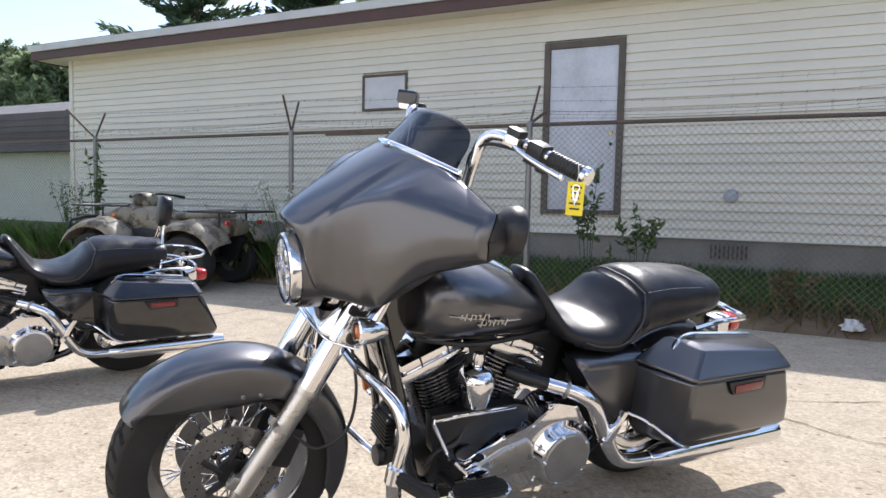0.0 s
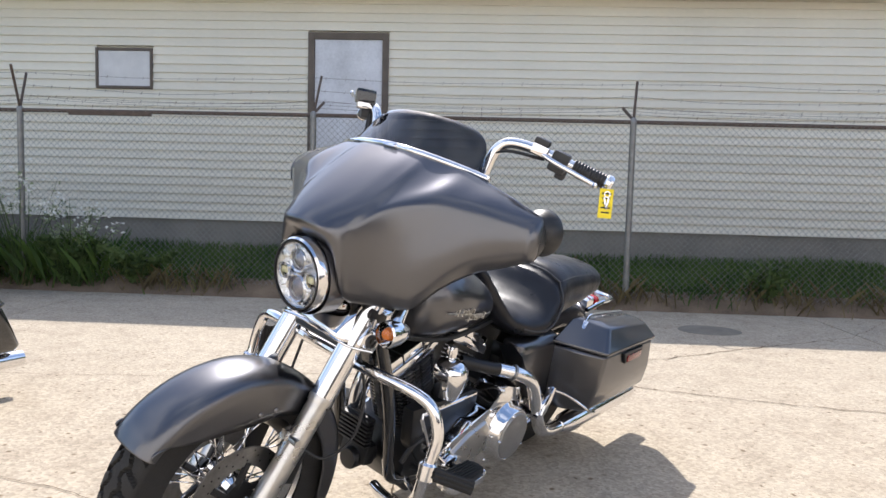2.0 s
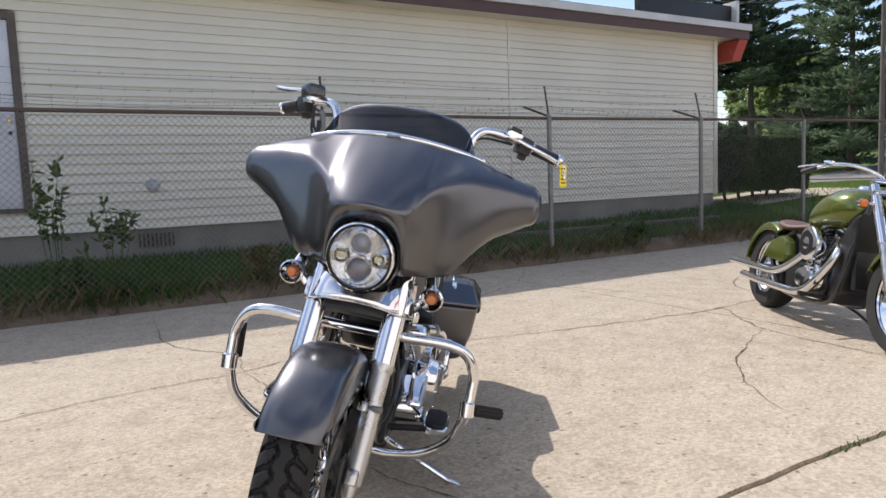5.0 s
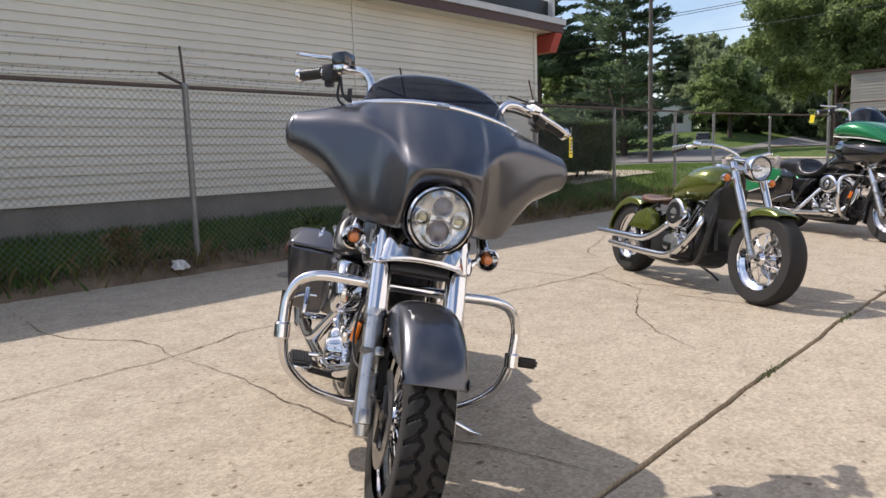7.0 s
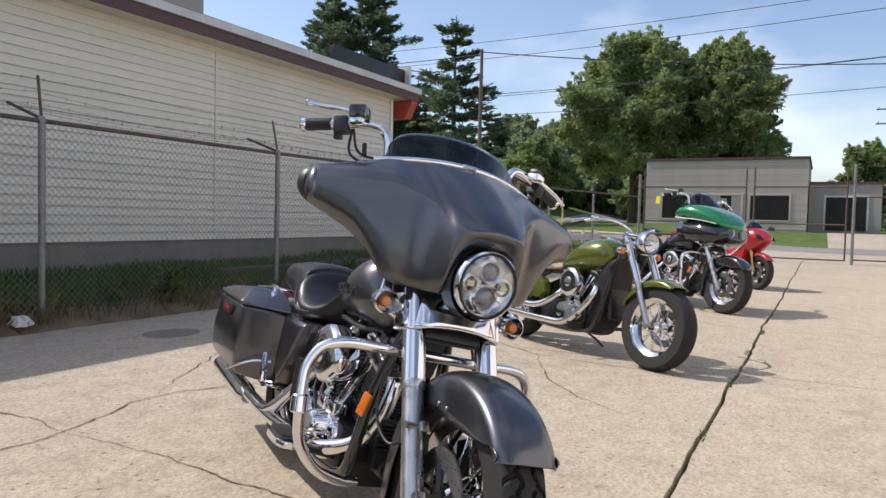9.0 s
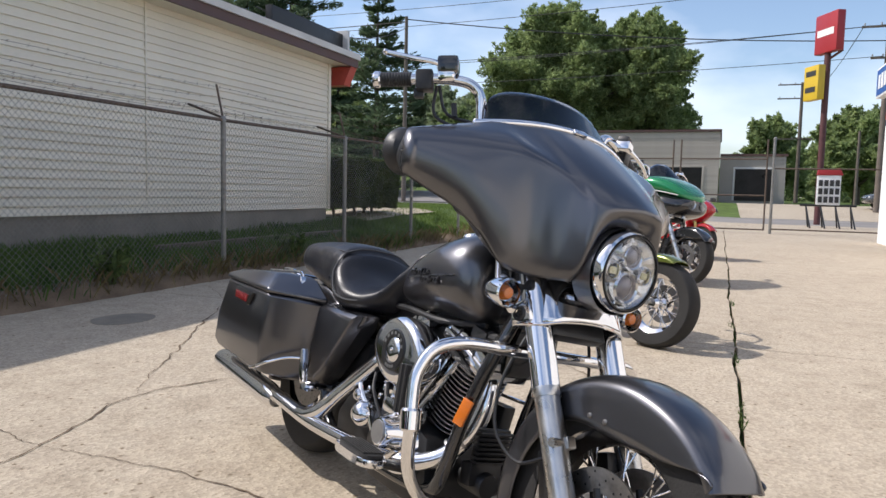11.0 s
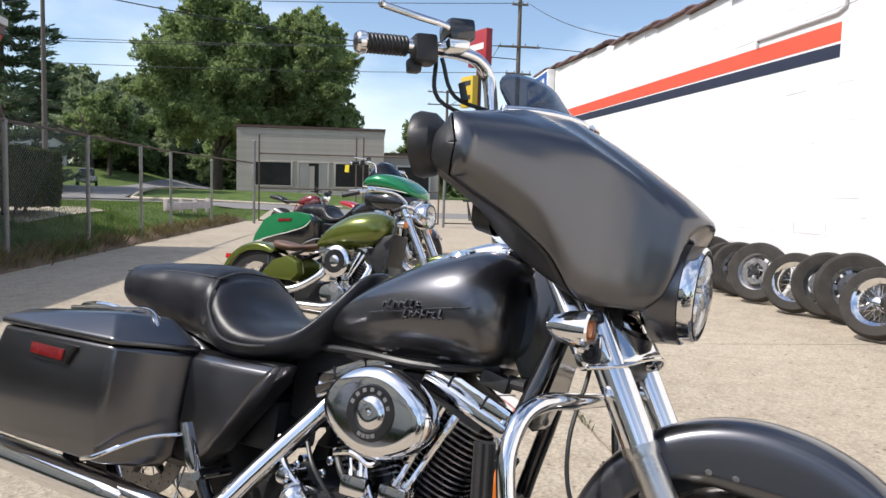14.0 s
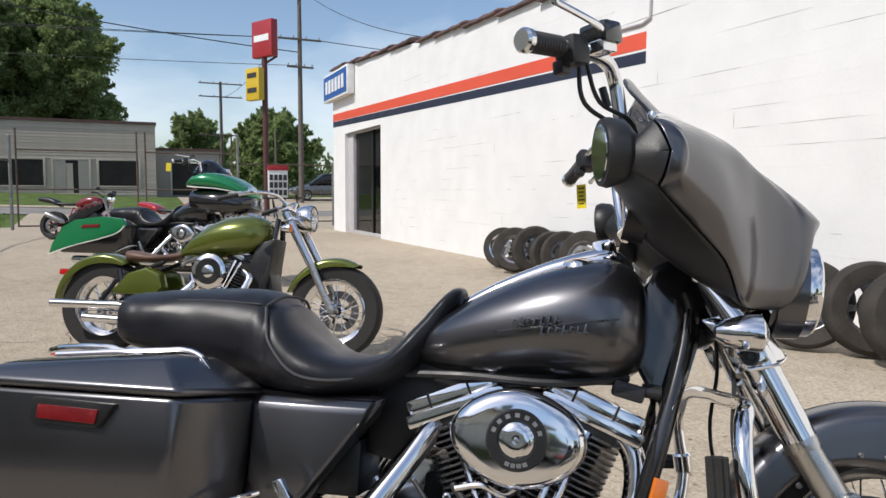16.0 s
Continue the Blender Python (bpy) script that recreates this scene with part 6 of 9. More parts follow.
def lower_chassis(root, side_paint, fender_paint, tour=False):
    """Frame, engine, exhausts, boards, guards, side covers, rear wheel and tail."""
    vtwin(root, 0.873, 0.268, fins=15)
    wheel(root, 0.02, 0.330, 0.333, 0.15, 0.222, 0, 40, disc=(-1,), name="rear_wheel")
    for s in (1, -1):
        bm = bm_new()
        tube(bm, [(1.265, s * 0.035, 0.93), (1.245, s * 0.065, 0.80), (1.198, s * 0.105, 0.62), (1.15, s * 0.118, 0.45), (1.11, s * 0.12, 0.28), (1.05, s * 0.12, 0.205), (0.80, s * 0.13, 0.185), (0.45, s * 0.13, 0.19), (0.30, s * 0.13, 0.30), (0.28, s * 0.13, 0.55)], 0.021, 12, 5)
        part("frame_tube", bm, BLACKPAINT, root, "gloss black frame tube")
        bm = bm_new()
        tube(bm, [(0.34, s * 0.10, 0.33), (0.02, s * 0.105, 0.325)], 0.024, 10)
        part("swingarm", bm, SATINBLACK, root)
        bm = bm_new()
        tube(bm, [(0.20, s * 0.135, 0.60), (0.03, s * 0.135, 0.36)], 0.022, 12)
        part("shock", bm, SATINBLACK, root, "black shock absorber")
        # side cover: a flat panel with a raised shelf-topped bulge
        bm = bm_new()
        slab(bm, [(0.185, 0.345), (0.31, 0.325), (0.385, 0.385), (0.465, 0.50), (0.545, 0.60), (0.572, 0.648), (0.21, 0.645), (0.178, 0.60)], s * 0.11, s * (0.182 if s < 0 else 0.204), "xz", inset=0.03 if s < 0 else 0.12, bevel=0.020 if s < 0 else 0.034)
        sc = part("side_cover", bm, side_paint, root, "painted side cover below the seat", keep=50 if s < 0 else 80)
        if s < 0:
            rings = []
            for d, grow, top in ((0.165, 1.0, 0.648), (0.200, 0.97, 0.640), (0.216, 0.93, 0.622), (0.220, 0.88, 0.606)):
                ring = []
                for x, z in ((0.262, 0.44), (0.335, 0.345), (0.385, 0.385), (0.455, 0.478), (0.532, 0.585), (0.555, 0.64), (0.42, 0.64), (0.262, 0.64)):
                    ring.append(Vector((0.38 + (x - 0.38) * grow, s * d, min(top, 0.52 + (z - 0.52) * grow))))
                rings.append(ring)
            bm = bm_new()
            bridge(bm, rings)
            part("cover_bulge", bm, side_paint, sc, bevel=0.020, keep=85)
        # folded passenger board
        bm = bm_new()
        slab(bm, [(0.408, 0.385), (0.424, 0.352), (0.446, 0.362), (0.430, 0.405), (0.388, 0.475), (0.364, 0.466)], s * 0.282, s * 0.306, "xz", bevel=0.008)
        pb = part("passenger_board", bm, CHROME, root, "folded chrome passenger footboard")
        bm = bm_new()
        tube(bm, [(0.41, s * 0.15, 0.345), (0.440, s * 0.295, 0.352)], 0.014, 10)
        part("board_arm", bm, CHROME, pb)
        # rider board
        bm = bm_new()
        slab(bm, oval(0.95, s * 0.312, 0.105, 0.050, 28, 3.4), 0.262, 0.286, "xy", bevel=0.005)
        fb = part("footboard", bm, CHROME, root, "chrome rider footboard")
        bm = bm_new()
        slab(bm, oval(0.95, s * 0.312, 0.094, 0.041, 28, 3.4), 0.286, 0.296, "xy", bevel=0.003)
        pad = part("rubber_pad", bm, RUBBER, fb, "ribbed rubber pad")
        for k in range(7):
            bm = bm_new()
            box(bm, (0.15, 0.006, 0.005), pose(0.95, s * (0.280 + 0.0105 * k), 0.2985), 0.001)
            part("rib", bm, RUBBER, pad)
        bm = bm_new()
        tube(bm, [(0.90, s * 0.13, 0.24), (0.90, s * 0.29, 0.265)], 0.013, 8)
        tube(bm, [(1.0, s * 0.13, 0.24), (1.0, s * 0.29, 0.265)], 0.013, 8)
        part("board_bracket", bm, SATINBLACK, fb)
        # muffler under the bag
        bm = bm_new()
        yy = s * 0.272
        lathe(bm, [(0.030, 0.0), (0.044, 0.05), (0.047, 0.10), (0.047, 0.66), (0.043, 0.70), (0.034, 0.705), (0.032, 0.62)], Matrix.Translation((0.19, yy, 0.234)) @ Vector((-1, 0, 0.015)).to_track_quat("Z", "Y").to_matrix().to_4x4(), 28)
        mu = part("muffler", bm, CHROME, root, "long chrome muffler below the saddlebag")
        bm = bm_new()
        box(bm, (0.04, 0.012, 0.10), pose(-0.12, s * 0.245, 0.31), 0.004)
        part("muffler_strap", bm, SATINBLACK, mu)
    # right side pipes with heat shields
    bm = bm_new()
    tube(bm, [(1.05, -0.02, 0.590), (1.12, -0.03, 0.570), (1.142, -0.04, 0.500), (1.125, -0.06, 0.400), (1.075, -0.115, 0.310), (0.98, -0.180, 0.262), (0.86, -0.205, 0.245), (0.72, -0.218, 0.236), (0.45, -0.235, 0.225), (0.24, -0.265, 0.245), (0.15, -0.272, 0.25)], 0.027, 16, 6)
    ex = part("front_exhaust_pipe", bm, CHROME, root, "chrome header pipe with heat shield")
    bm = bm_new()
    for q in (0.3, 0.62):
        lathe(bm, [(0.029, -0.006), (0.0315, -0.004), (0.0315, 0.004), (0.029, 0.006)], Matrix.Translation(Vector((1.125, -0.06, 0.400)).lerp(Vector((1.075, -0.115, 0.310)), q)) @ Vector((-0.05, -0.055, -0.09)).to_track_quat("Z", "Y").to_matrix().to_4x4(), 18)
    part("pipe_clamp", bm, CASTALU, ex)
    bm = bm_new()
    tube(bm, [(0.70, -0.02, 0.60), (0.665, -0.07, 0.572), (0.635, -0.10, 0.525), (0.585, -0.137, 0.45), (0.519, -0.187, 0.35), (0.470, -0.224, 0.275), (0.42, -0.236, 0.243), (0.36, -0.245, 0.235)], 0.028, 16, 6)
    part("rear_exhaust_pipe", bm, CHROME, root, "chrome rear header pipe")
    # left crossover pipe
    bm = bm_new()
    tube(bm, [(0.76, 0.09, 0.57), (0.70, 0.15, 0.562), (0.645, 0.192, 0.556)], 0.025, 12, 4)
    part("pipe_shroud", bm, SATINBLACK, root, "black exhaust shroud")
    bm = bm_new()
    tube(bm, [(0.655, 0.186, 0.557), (0.57, 0.232, 0.538), (0.505, 0.256, 0.502), (0.458, 0.264, 0.43), (0.405, 0.266, 0.335), (0.345, 0.268, 0.262), (0.27, 0.27, 0.236), (0.15, 0.272, 0.234)], 0.027, 16, 6)
    ex = part("crossover_pipe", bm, CHROME, root, "chrome crossover pipe on the primary side")
    bm = bm_new()
    lathe(bm, [(0.030, -0.006), (0.0325, -0.004), (0.0325, 0.004), (0.030, 0.006)], Matrix.Translation((0.595, 0.221, 0.545)) @ Vector((-0.09, 0.065, -0.026)).to_track_quat("Z", "Y").to_matrix().to_4x4(), 18)
    part("pipe_clamp", bm, CASTALU, ex)
    # primary drive cover: long nose, raised drum at the back, round derby lid
    bm = bm_new()
    slab(bm, [(0.985, 0.335), (0.940, 0.362), (0.835, 0.408), (0.725, 0.428), (0.698, 0.452), (0.665, 0.500), (0.622, 0.507), (0.530, 0.482), (0.482, 0.417), (0.448, 0.312), (0.470, 0.215), (0.545, 0.180), (0.650, 0.182), (0.825, 0.215), (0.960, 0.268), (0.992, 0.302)], 0.12, 0.232, "xz", inset=0.035, bevel=0.010)
    pc = part("primary_cover", bm, CHROME, root, "long chrome primary drive cover")
    bm = bm_new()
    slab(bm, [(0.925, 0.318), (0.84, 0.362), (0.735, 0.392), (0.705, 0.36), (0.70, 0.26), (0.82, 0.25), (0.915, 0.282)], 0.230, 0.242, "xz", inset=0.08, bevel=0.006)
    part("cover_panel", bm, POLISHED, pc, "flat brushed panel")
    bm = bm_new()
    lathe(bm, [(0.085, 0.052), (0.100, 0.050), (0.106, 0.044), (0.112, 0.02), (0.130, 0.0)], pose(0.588, 0.226, 0.307, -90, 0, 0), 48)
    dl = part("derby_cover", bm, CHROME, pc, "round chrome derby cover")
    bm = bm_new()
    lathe(bm, [(0.0, 0.056), (0.088, 0.055), (0.094, 0.050)], pose(0.588, 0.226, 0.307, -90, 0, 0), 48)
    part("derby_face", bm, CASTALU, dl, "dull grey derby face")
    for k in range(5):
        bm = bm_new()
        a = 2 * math.pi * k / 5
        bolt(bm, 0.588 + 0.092 * math.cos(a), 0.278, 0.307 + 0.092 * math.sin(a), 1, 0.006)
        part("cover_bolt", bm, CHROME, dl)
    bm = bm_new()
    slab(bm, oval(0.925, 0.288, 0.050, 0.026, 24, 2.4), 0.236, 0.252, "xz", inset=0.08, bevel=0.004)
    part("inspection_cover", bm, CHROME, pc)
    for x, z in ((0.655, 0.487), (0.545, 0.475), (0.49, 0.405), (0.462, 0.30), (0.715, 0.425), (0.83, 0.395), (0.955, 0.335), (0.955, 0.285), (0.82, 0.236), (0.68, 0.21)):
        bm = bm_new()
        bolt(bm, x, 0.230, z, 1, 0.0085)
        part("cover_bolt", bm, CHROME, pc)
    # inner primary: black plate behind the cover
    bm = bm_new()
    slab(bm, [(1.07, 0.475), (0.74, 0.475), (0.62, 0.44), (0.60, 0.26), (0.98, 0.25), (1.05, 0.34)], 0.10, 0.150, "xz", bevel=0.01)
    part("inner_primary", bm, SATINBLACK, root, "black inner primary case")
    # shift linkage
    bm = bm_new()
    tube(bm, [(0.77, 0.185, 0.486), (1.085, 0.20, 0.488), (1.088, 0.20, 0.478), (1.022, 0.205, 0.355), (0.955, 0.25, 0.288)], 0.0065, 8)
    tube(bm, [(1.022, 0.205, 0.355), (1.022, 0.24, 0.355)], 0.012, 8)
    part("shift_lever", bm, CHROME, root, "chrome shift rod and lever")
    # horn cover on the left
    bm = bm_new()
    rings = []
    for z, w, y1 in ((0.500, 0.034, 0.196), (0.506, 0.040, 0.206), (0.560, 0.050, 0.222), (0.590, 0.054, 0.224), (0.615, 0.052, 0.218), (0.632, 0.040, 0.202), (0.638, 0.022, 0.185)):
        rings.append([Vector((0.925 + x * w, y, z)) for x, y in ((-1, 0.13), (-1, y1 - 0.030), (-0.55, y1 - 0.004), (0, y1), (0.55, y1 - 0.004), (1, y1 - 0.030), (1, 0.13))])
    bridge(bm, rings)
    hn = part("horn_cover", bm, CHROME, root, "chrome waterfall horn cover", keep=40)
    bm = bm_new()
    lathe(bm, [(0.0, 0.026), (0.016, 0.022), (0.021, 0.004), (0.018, -0.02)], pose(0.923, 0.15, 0.660), 16)
    part("horn_cap", bm, CHROME, hn)
    # air cleaner on the right: oval chrome shell with a dark ring and a domed centre
    cx, cz = 0.880, 0.580
    rings = []
    for d, k in ((0.13, 0.86), (0.165, 0.98), (0.20, 1.0), (0.218, 0.95), (0.226, 0.86), (0.230, 0.70)):
        ring = []
        for x, z in oval(0, 0, 0.136 * k, 0.107 * k, 56, 2.0):
            pull = 1 + 0.10 * math.cos(2 * math.atan2(z, x))
            ring.append(Vector((cx + x * pull + z * 0.10, -d, cz + z - x * 0.09)))
        rings.append(ring)
    bm = bm_new()
    bridge(bm, rings)
    ac = part("air_cleaner", bm, CHROME, root, "oval chrome air cleaner cover", keep=50)
    m = pose(cx, -0.228, cz, 90, 0, 0)
    bm = bm_new()
    lathe(bm, [(0.040, 0.004), (0.043, 0.008), (0.062, 0.008), (0.066, 0.002)], m, 48)
    rg = part("dark_ring", bm, SATINBLACK, ac, "black lettered ring")
    bm = bm_new()
    for k in list(range(7)) + [11, 12, 13, 14]:
        a = radians(158 - 23 * k) if k < 7 else radians(-60 - 14 * (k - 11) - 8)
        q = m @ pose(0.0525 * math.cos(a), 0.0525 * math.sin(a), 0.009, 0, 0, math.degrees(a) + 90)
        box(bm, (0.010, 0.009, 0.0012), q)
    tagged(part("ring_marks", bm, CASTALU, rg, smooth=False), kind="stuff")
    bm = bm_new()
    lathe(bm, [(0.0, 0.018), (0.004, 0.018), (0.006, 0.012), (0.02, 0.014), (0.034, 0.009), (0.040, 0.004)], m, 40)
    part("dome", bm, CHROME, ac, "domed chrome centre")
    # exposed right side clutter: oil lines, regulator, starter, brake pedal
    bm = bm_new()
    lathe(bm, [(0.0, 0.085), (0.016, 0.083), (0.021, 0.076), (0.021, 0.0)], pose(0.605, -0.09, 0.372, 90, 0, 0), 24)
    part("starter_motor", bm, CHROME, root, "chrome starter motor end")
    bm = bm_new()
    lathe(bm, [(0.0, 0.11), (0.034, 0.108), (0.038, 0.10), (0.038, 0.0)], pose(1.075, 0, 0.26, 0, 90, 0), 24)
    part("oil_filter", bm, SATINBLACK, root, "black oil filter")
    bm = bm_new()
    box(bm, (0.02, 0.12, 0.10), pose(1.155, 0, 0.375), 0.004)
    oc = part("oil_cooler", bm, SATINBLACK, root, "black finned cooler between the frame tubes")
    for k in range(7):
        bm = bm_new()
        box(bm, (0.03, 0.13, 0.006), pose(1.168, 0, 0.33 + 0.014 * k), 0.001)
        part("cooler_fin", bm, SATINBLACK, oc)
    bm = bm_new()
    box(bm, (0.05, 0.12, 0.07), pose(1.135, 0, 0.285, 0, -8, 0), 0.010)
    part("voltage_regulator", bm, SATINBLACK, root, "black regulator box low between the frame tubes")
    # frame neck and the gusset behind the steering head
    bm = bm_new()
    slab(bm, [(1.11, 0.775), (1.17, 0.97), (1.265, 1.0), (1.30, 0.92), (1.275, 0.80), (1.240, 0.68), (1.212, 0.585), (1.190, 0.60), (1.195, 0.70), (1.16, 0.765)], -0.066, 0.066, "xz", bevel=0.020)
    part("frame_neck", bm, BLACKPAINT, root, "gloss black frame neck and gusset")
    bm = bm_new()
    lathe(bm, [(0.0, 0.075), (0.022, 0.072), (0.042, 0.055), (0.050, 0.025), (0.052, 0.0)], pose(0.645, -0.115, 0.318, 90, 0, 0), 28)
    part("gear_cover", bm, CHROME, root, "domed chrome gearbox cover")
    for x, z in ((0.70, 0.395), (0.735, 0.30), (0.62, 0.40), (0.72, 0.43), (0.585, 0.28)):
        bm = bm_new()
        bolt(bm, x, -0.132, z, -1, 0.011)
        part("case_bolt", bm, CHROME, root)
    bm = bm_new()
    tube(bm, [(0.74, -0.145, 0.455), (0.80, -0.155, 0.468), (0.85, -0.155, 0.45), (0.88, -0.15, 0.465)], 0.008, 8, 5)
    part("breather_line", bm, CHROME, root, "short chrome breather line")
    rnd = random.Random(12)
    for k in range(6):
        bm = bm_new()
        s = -1 if k < 4 else 1
        x0 = 0.55 + 0.09 * k % 0.4
        tube(bm, [(x0, s * 0.13, 0.46), (x0 + 0.05, s * 0.155, 0.40 + rnd.uniform(-0.03, 0.03)), (x0 + 0.12, s * 0.15, 0.34), (x0 + 0.16, s * 0.14, 0.28)], 0.006 if k % 2 else 0.009, 8, 5)
        part("oil_line", bm, CHROME if k % 3 == 0 else PLASTIC, root, "thin oil line")
    bm = bm_new()
    tube(bm, [(0.80, -0.19, 0.25), (0.95, -0.225, 0.27), (1.07, -0.25, 0.33)], 0.009, 8, 4)
    box(bm, (0.06, 0.05, 0.012), pose(1.09, -0.27, 0.345, 0, -20, 0), 0.004)
    part("brake_pedal", bm, CHROME, root, "chrome brake pedal")
    bm = bm_new()
    box(bm, (0.034, 0.012, 0.080), pose(1.178, -0.147, 0.472, 0, 16, 24), 0.004)
    part("side_reflector", bm, AMBER, root, "amber side reflector on the frame")
    bm = bm_new()
    box(bm, (0.16, 0.19, 0.14), pose(0.42, 0, 0.47), 0.02)
    part("battery_box", bm, SATINBLACK, root, "black battery box under the seat")
    bm = bm_new()
    box(bm, (0.4, 0.10, 0.16), pose(0.86, 0, 0.60), 0.03)
    part("carburettor", bm, SATINBLACK, root)
    bm = bm_new()
    slab(bm, [(0.50, 0.50), (0.60, 0.48), (0.66, 0.60), (0.80, 0.69), (1.12, 0.70), (1.16, 0.80), (1.0, 0.80), (0.62, 0.78), (0.50, 0.70)], -0.055, 0.055, "xz", bevel=0.015)
    part("frame_backbone", bm, SATINBLACK, root, "black frame backbone and wiring cover below the tank")
    for s in (1, -1):
        bm = bm_new()
        tube(bm, [(0.58, s * 0.07, 0.70), (0.75, s * 0.11, 0.705), (0.95, s * 0.12, 0.70), (1.12, s * 0.08, 0.72)], 0.010, 8, 5)
        part("wiring_loom", bm, PLASTIC, root, "black wiring loom")
    bm = bm_new()
    box(bm, (0.072, 0.045, 0.038), pose(1.120, -0.085, 0.690, 0, 14, 0), 0.008)
    tube(bm, [(1.150, -0.085, 0.694), (1.192, -0.085, 0.690)], 0.016, 10)
    part("ignition_coil", bm, PLASTIC, root, "black ignition coil under the tank")
    # kickstand down on the left
    bm = bm_new()
    tube(bm, [(1.02, 0.13, 0.205), (1.05, 0.26, 0.16), (1.06, 0.40, 0.105)], 0.011, 10)
    box(bm, (0.03, 0.06, 0.012), pose(1.06, 0.415, 0.104, -13, 0, 0), 0.004)
    part("kickstand", bm, CHROME, root, "chrome kickstand swung out")
    # rear fender, tail lamp, rail
    fender = thick(part("rear_fender", fender_mesh(0.02, 0.330, [(48, 0.372, 0.31), (75, 0.378, 0.28), (105, 0.380, 0.27), (135, 0.383, 0.27), (160, 0.388, 0.28), (185, 0.394, 0.30), (200, 0.398, 0.34)], 0.105, 0.03), fender_paint, root, "rear fender between the bags", keep=60), 0.004)
    bm = bm_new()
    box(bm, (0.08, 0.085, 0.075), pose(-0.36, 0, 0.630, 0, 12, 0), 0.02)
    tl = part("tail_lamp_base", bm, CHROME, root, "chrome tail lamp housing")
    bm = bm_new()
    body(bm, [(-0.435, -0.02, 0.02, 0.02), (-0.425, -0.032, 0.034, 0.04), (-0.385, -0.038, 0.04, 0.048), (-0.365, -0.036, 0.038, 0.046)], 20, 3.0, 4)
    bmesh.ops.transform(bm, matrix=pose(-0.03, 0, 0.630), verts=bm.verts[:])
    part("tail_lens", bm, REDLENS, tl, "red tail lamp lens")
    bm = bm_new()
    box(bm, (0.008, 0.18, 0.10), pose(-0.40, 0, 0.50, 0, 12, 0), 0.004)
    pl = part("plate_holder", bm, SATINBLACK, root, "black plate holder without a plate")
    bm = bm_new()
    tube(bm, [(-0.02, 0.175, 0.70), (-0.14, 0.18, 0.722), (-0.27, 0.165, 0.718), (-0.355, 0.12, 0.705), (-0.385, 0.0, 0.70), (-0.355, -0.12, 0.705), (-0.27, -0.165, 0.718), (-0.14, -0.18, 0.722), (-0.02, -0.175, 0.70)], 0.010, 10, 6)
    part("fender_rail", bm, CHROME, root, "chrome rail round the back of the seat")


def engine_guard(root, pegs=True):
    bm = bm_new()
    half = [(1.340, 0.0, 0.682), (1.340, 0.17, 0.682), (1.322, 0.305, 0.680), (1.303, 0.375, 0.652), (1.296, 0.408, 0.590), (1.302, 0.412, 0.530), (1.312, 0.405, 0.455), (1.292, 0.375, 0.355), (1.232, 0.285, 0.262), (1.17, 0.17, 0.212), (1.14, 0.10, 0.20)]
    pts = [Vector((x, -y, z)) for x, y, z in half[:0:-1]] + [Vector(p) for p in half]
    tube(bm, pts, 0.0175, 16, 7)
    g = part("engine_guard", bm, CHROME, root, "chrome tubular engine guard bar")
    if pegs:
        for s in (1, -1):
            bm = bm_new()
            lathe(bm, [(0.0215, -0.028), (0.0265, -0.022), (0.0265, 0.022), (0.0215, 0.028)], pose(1.311, s * 0.410, 0.475, 4, -8, 0), 18)
            cl = part("peg_clamp", bm, CHROME, g, "chrome peg clamp")
            bm = bm_new()
            if s > 0:
                p, q = Vector((1.305, 0.43, 0.475)), Vector((1.240, 0.525, 0.458))
            else:
                p, q = Vector((1.258, -0.408, 0.478)), Vector((1.250, -0.410, 0.598))
            d = (q - p).normalized()
            side = d.orthogonal().normalized()
            rings = []
            for k in range(3):
                rings.append([p.lerp(q, k / 2) + (side * math.cos(2 * math.pi * a / 32) + d.cross(side) * math.sin(2 * math.pi * a / 32)) * (0.0205 if a % 4 < 2 else 0.0165) for a in range(32)])
            bridge(bm, rings)
            part("highway_peg", bm, RUBBER, g, "black ribbed highway peg")
    return g


BIKE = pose(-0.357, 3.047, 0.004, 0, 0, 234) @ pose(0, 0, 0, -13, 0, 0) @ pose(1.25, 0, 0, 0, 0, 1.4) @ pose(-1.25, 0, 0)
STEER = pose(1.25, 0, 0) @ pose(0, 0, 0, 0, 0, -1.9) @ pose(-1.25, 0, 0)
bike = thing("motorcycle", "charcoal grey touring motorcycle with batwing fairing and chrome", "motorcycle", BIKE)
fp = front_end(bike, STEER, GREYPAINT, tread=38)
bat_fairing(bike, fp, GREYPAINT)
tank_parts(bike, GREYPAINT)
seat_parts(bike)
lower_chassis(bike, GREYPAINT, GREYPAINT)
engine_guard(bike)
for s in (1, -1):
    saddlebag(bike, s, GREYPAINT)

# yellow key tag hanging from the left lever
tagm = BIKE @ STEER @ Vector((0.985, 0.572, 1.368))
tag = thing("key_tag", "yellow paper tag with keys hanging from the bar", "tag", Matrix.Translation(tagm) @ pose(0, 0, -0.0, 0, 4, 14) @ Matrix.Scale(0.72, 4))
bm = bm_new()
tube(bm, [(0, 0, 0.012), (0.004, 0, -0.02), (0, 0, -0.045)], 0.0012, 5)
part("string", bm, SIGNWHITE, tag)
bm = bm_new()
box(bm, (0.056, 0.0012, 0.112), pose(0, 0, -0.10))
card = part("card", bm, YELLOW, tag, "yellow paper card", smooth=False)
bm = bm_new()
for k in range(5):
    for s in (1, -1):
        box(bm, (0.038 - 0.006 * (k % 3), 0.0006, 0.006), pose(0, s * 0.001, -0.062 - 0.018 * k))
tagged(part("print_bar", bm, INK, card, smooth=False), kind="stuff")
bm = bm_new()
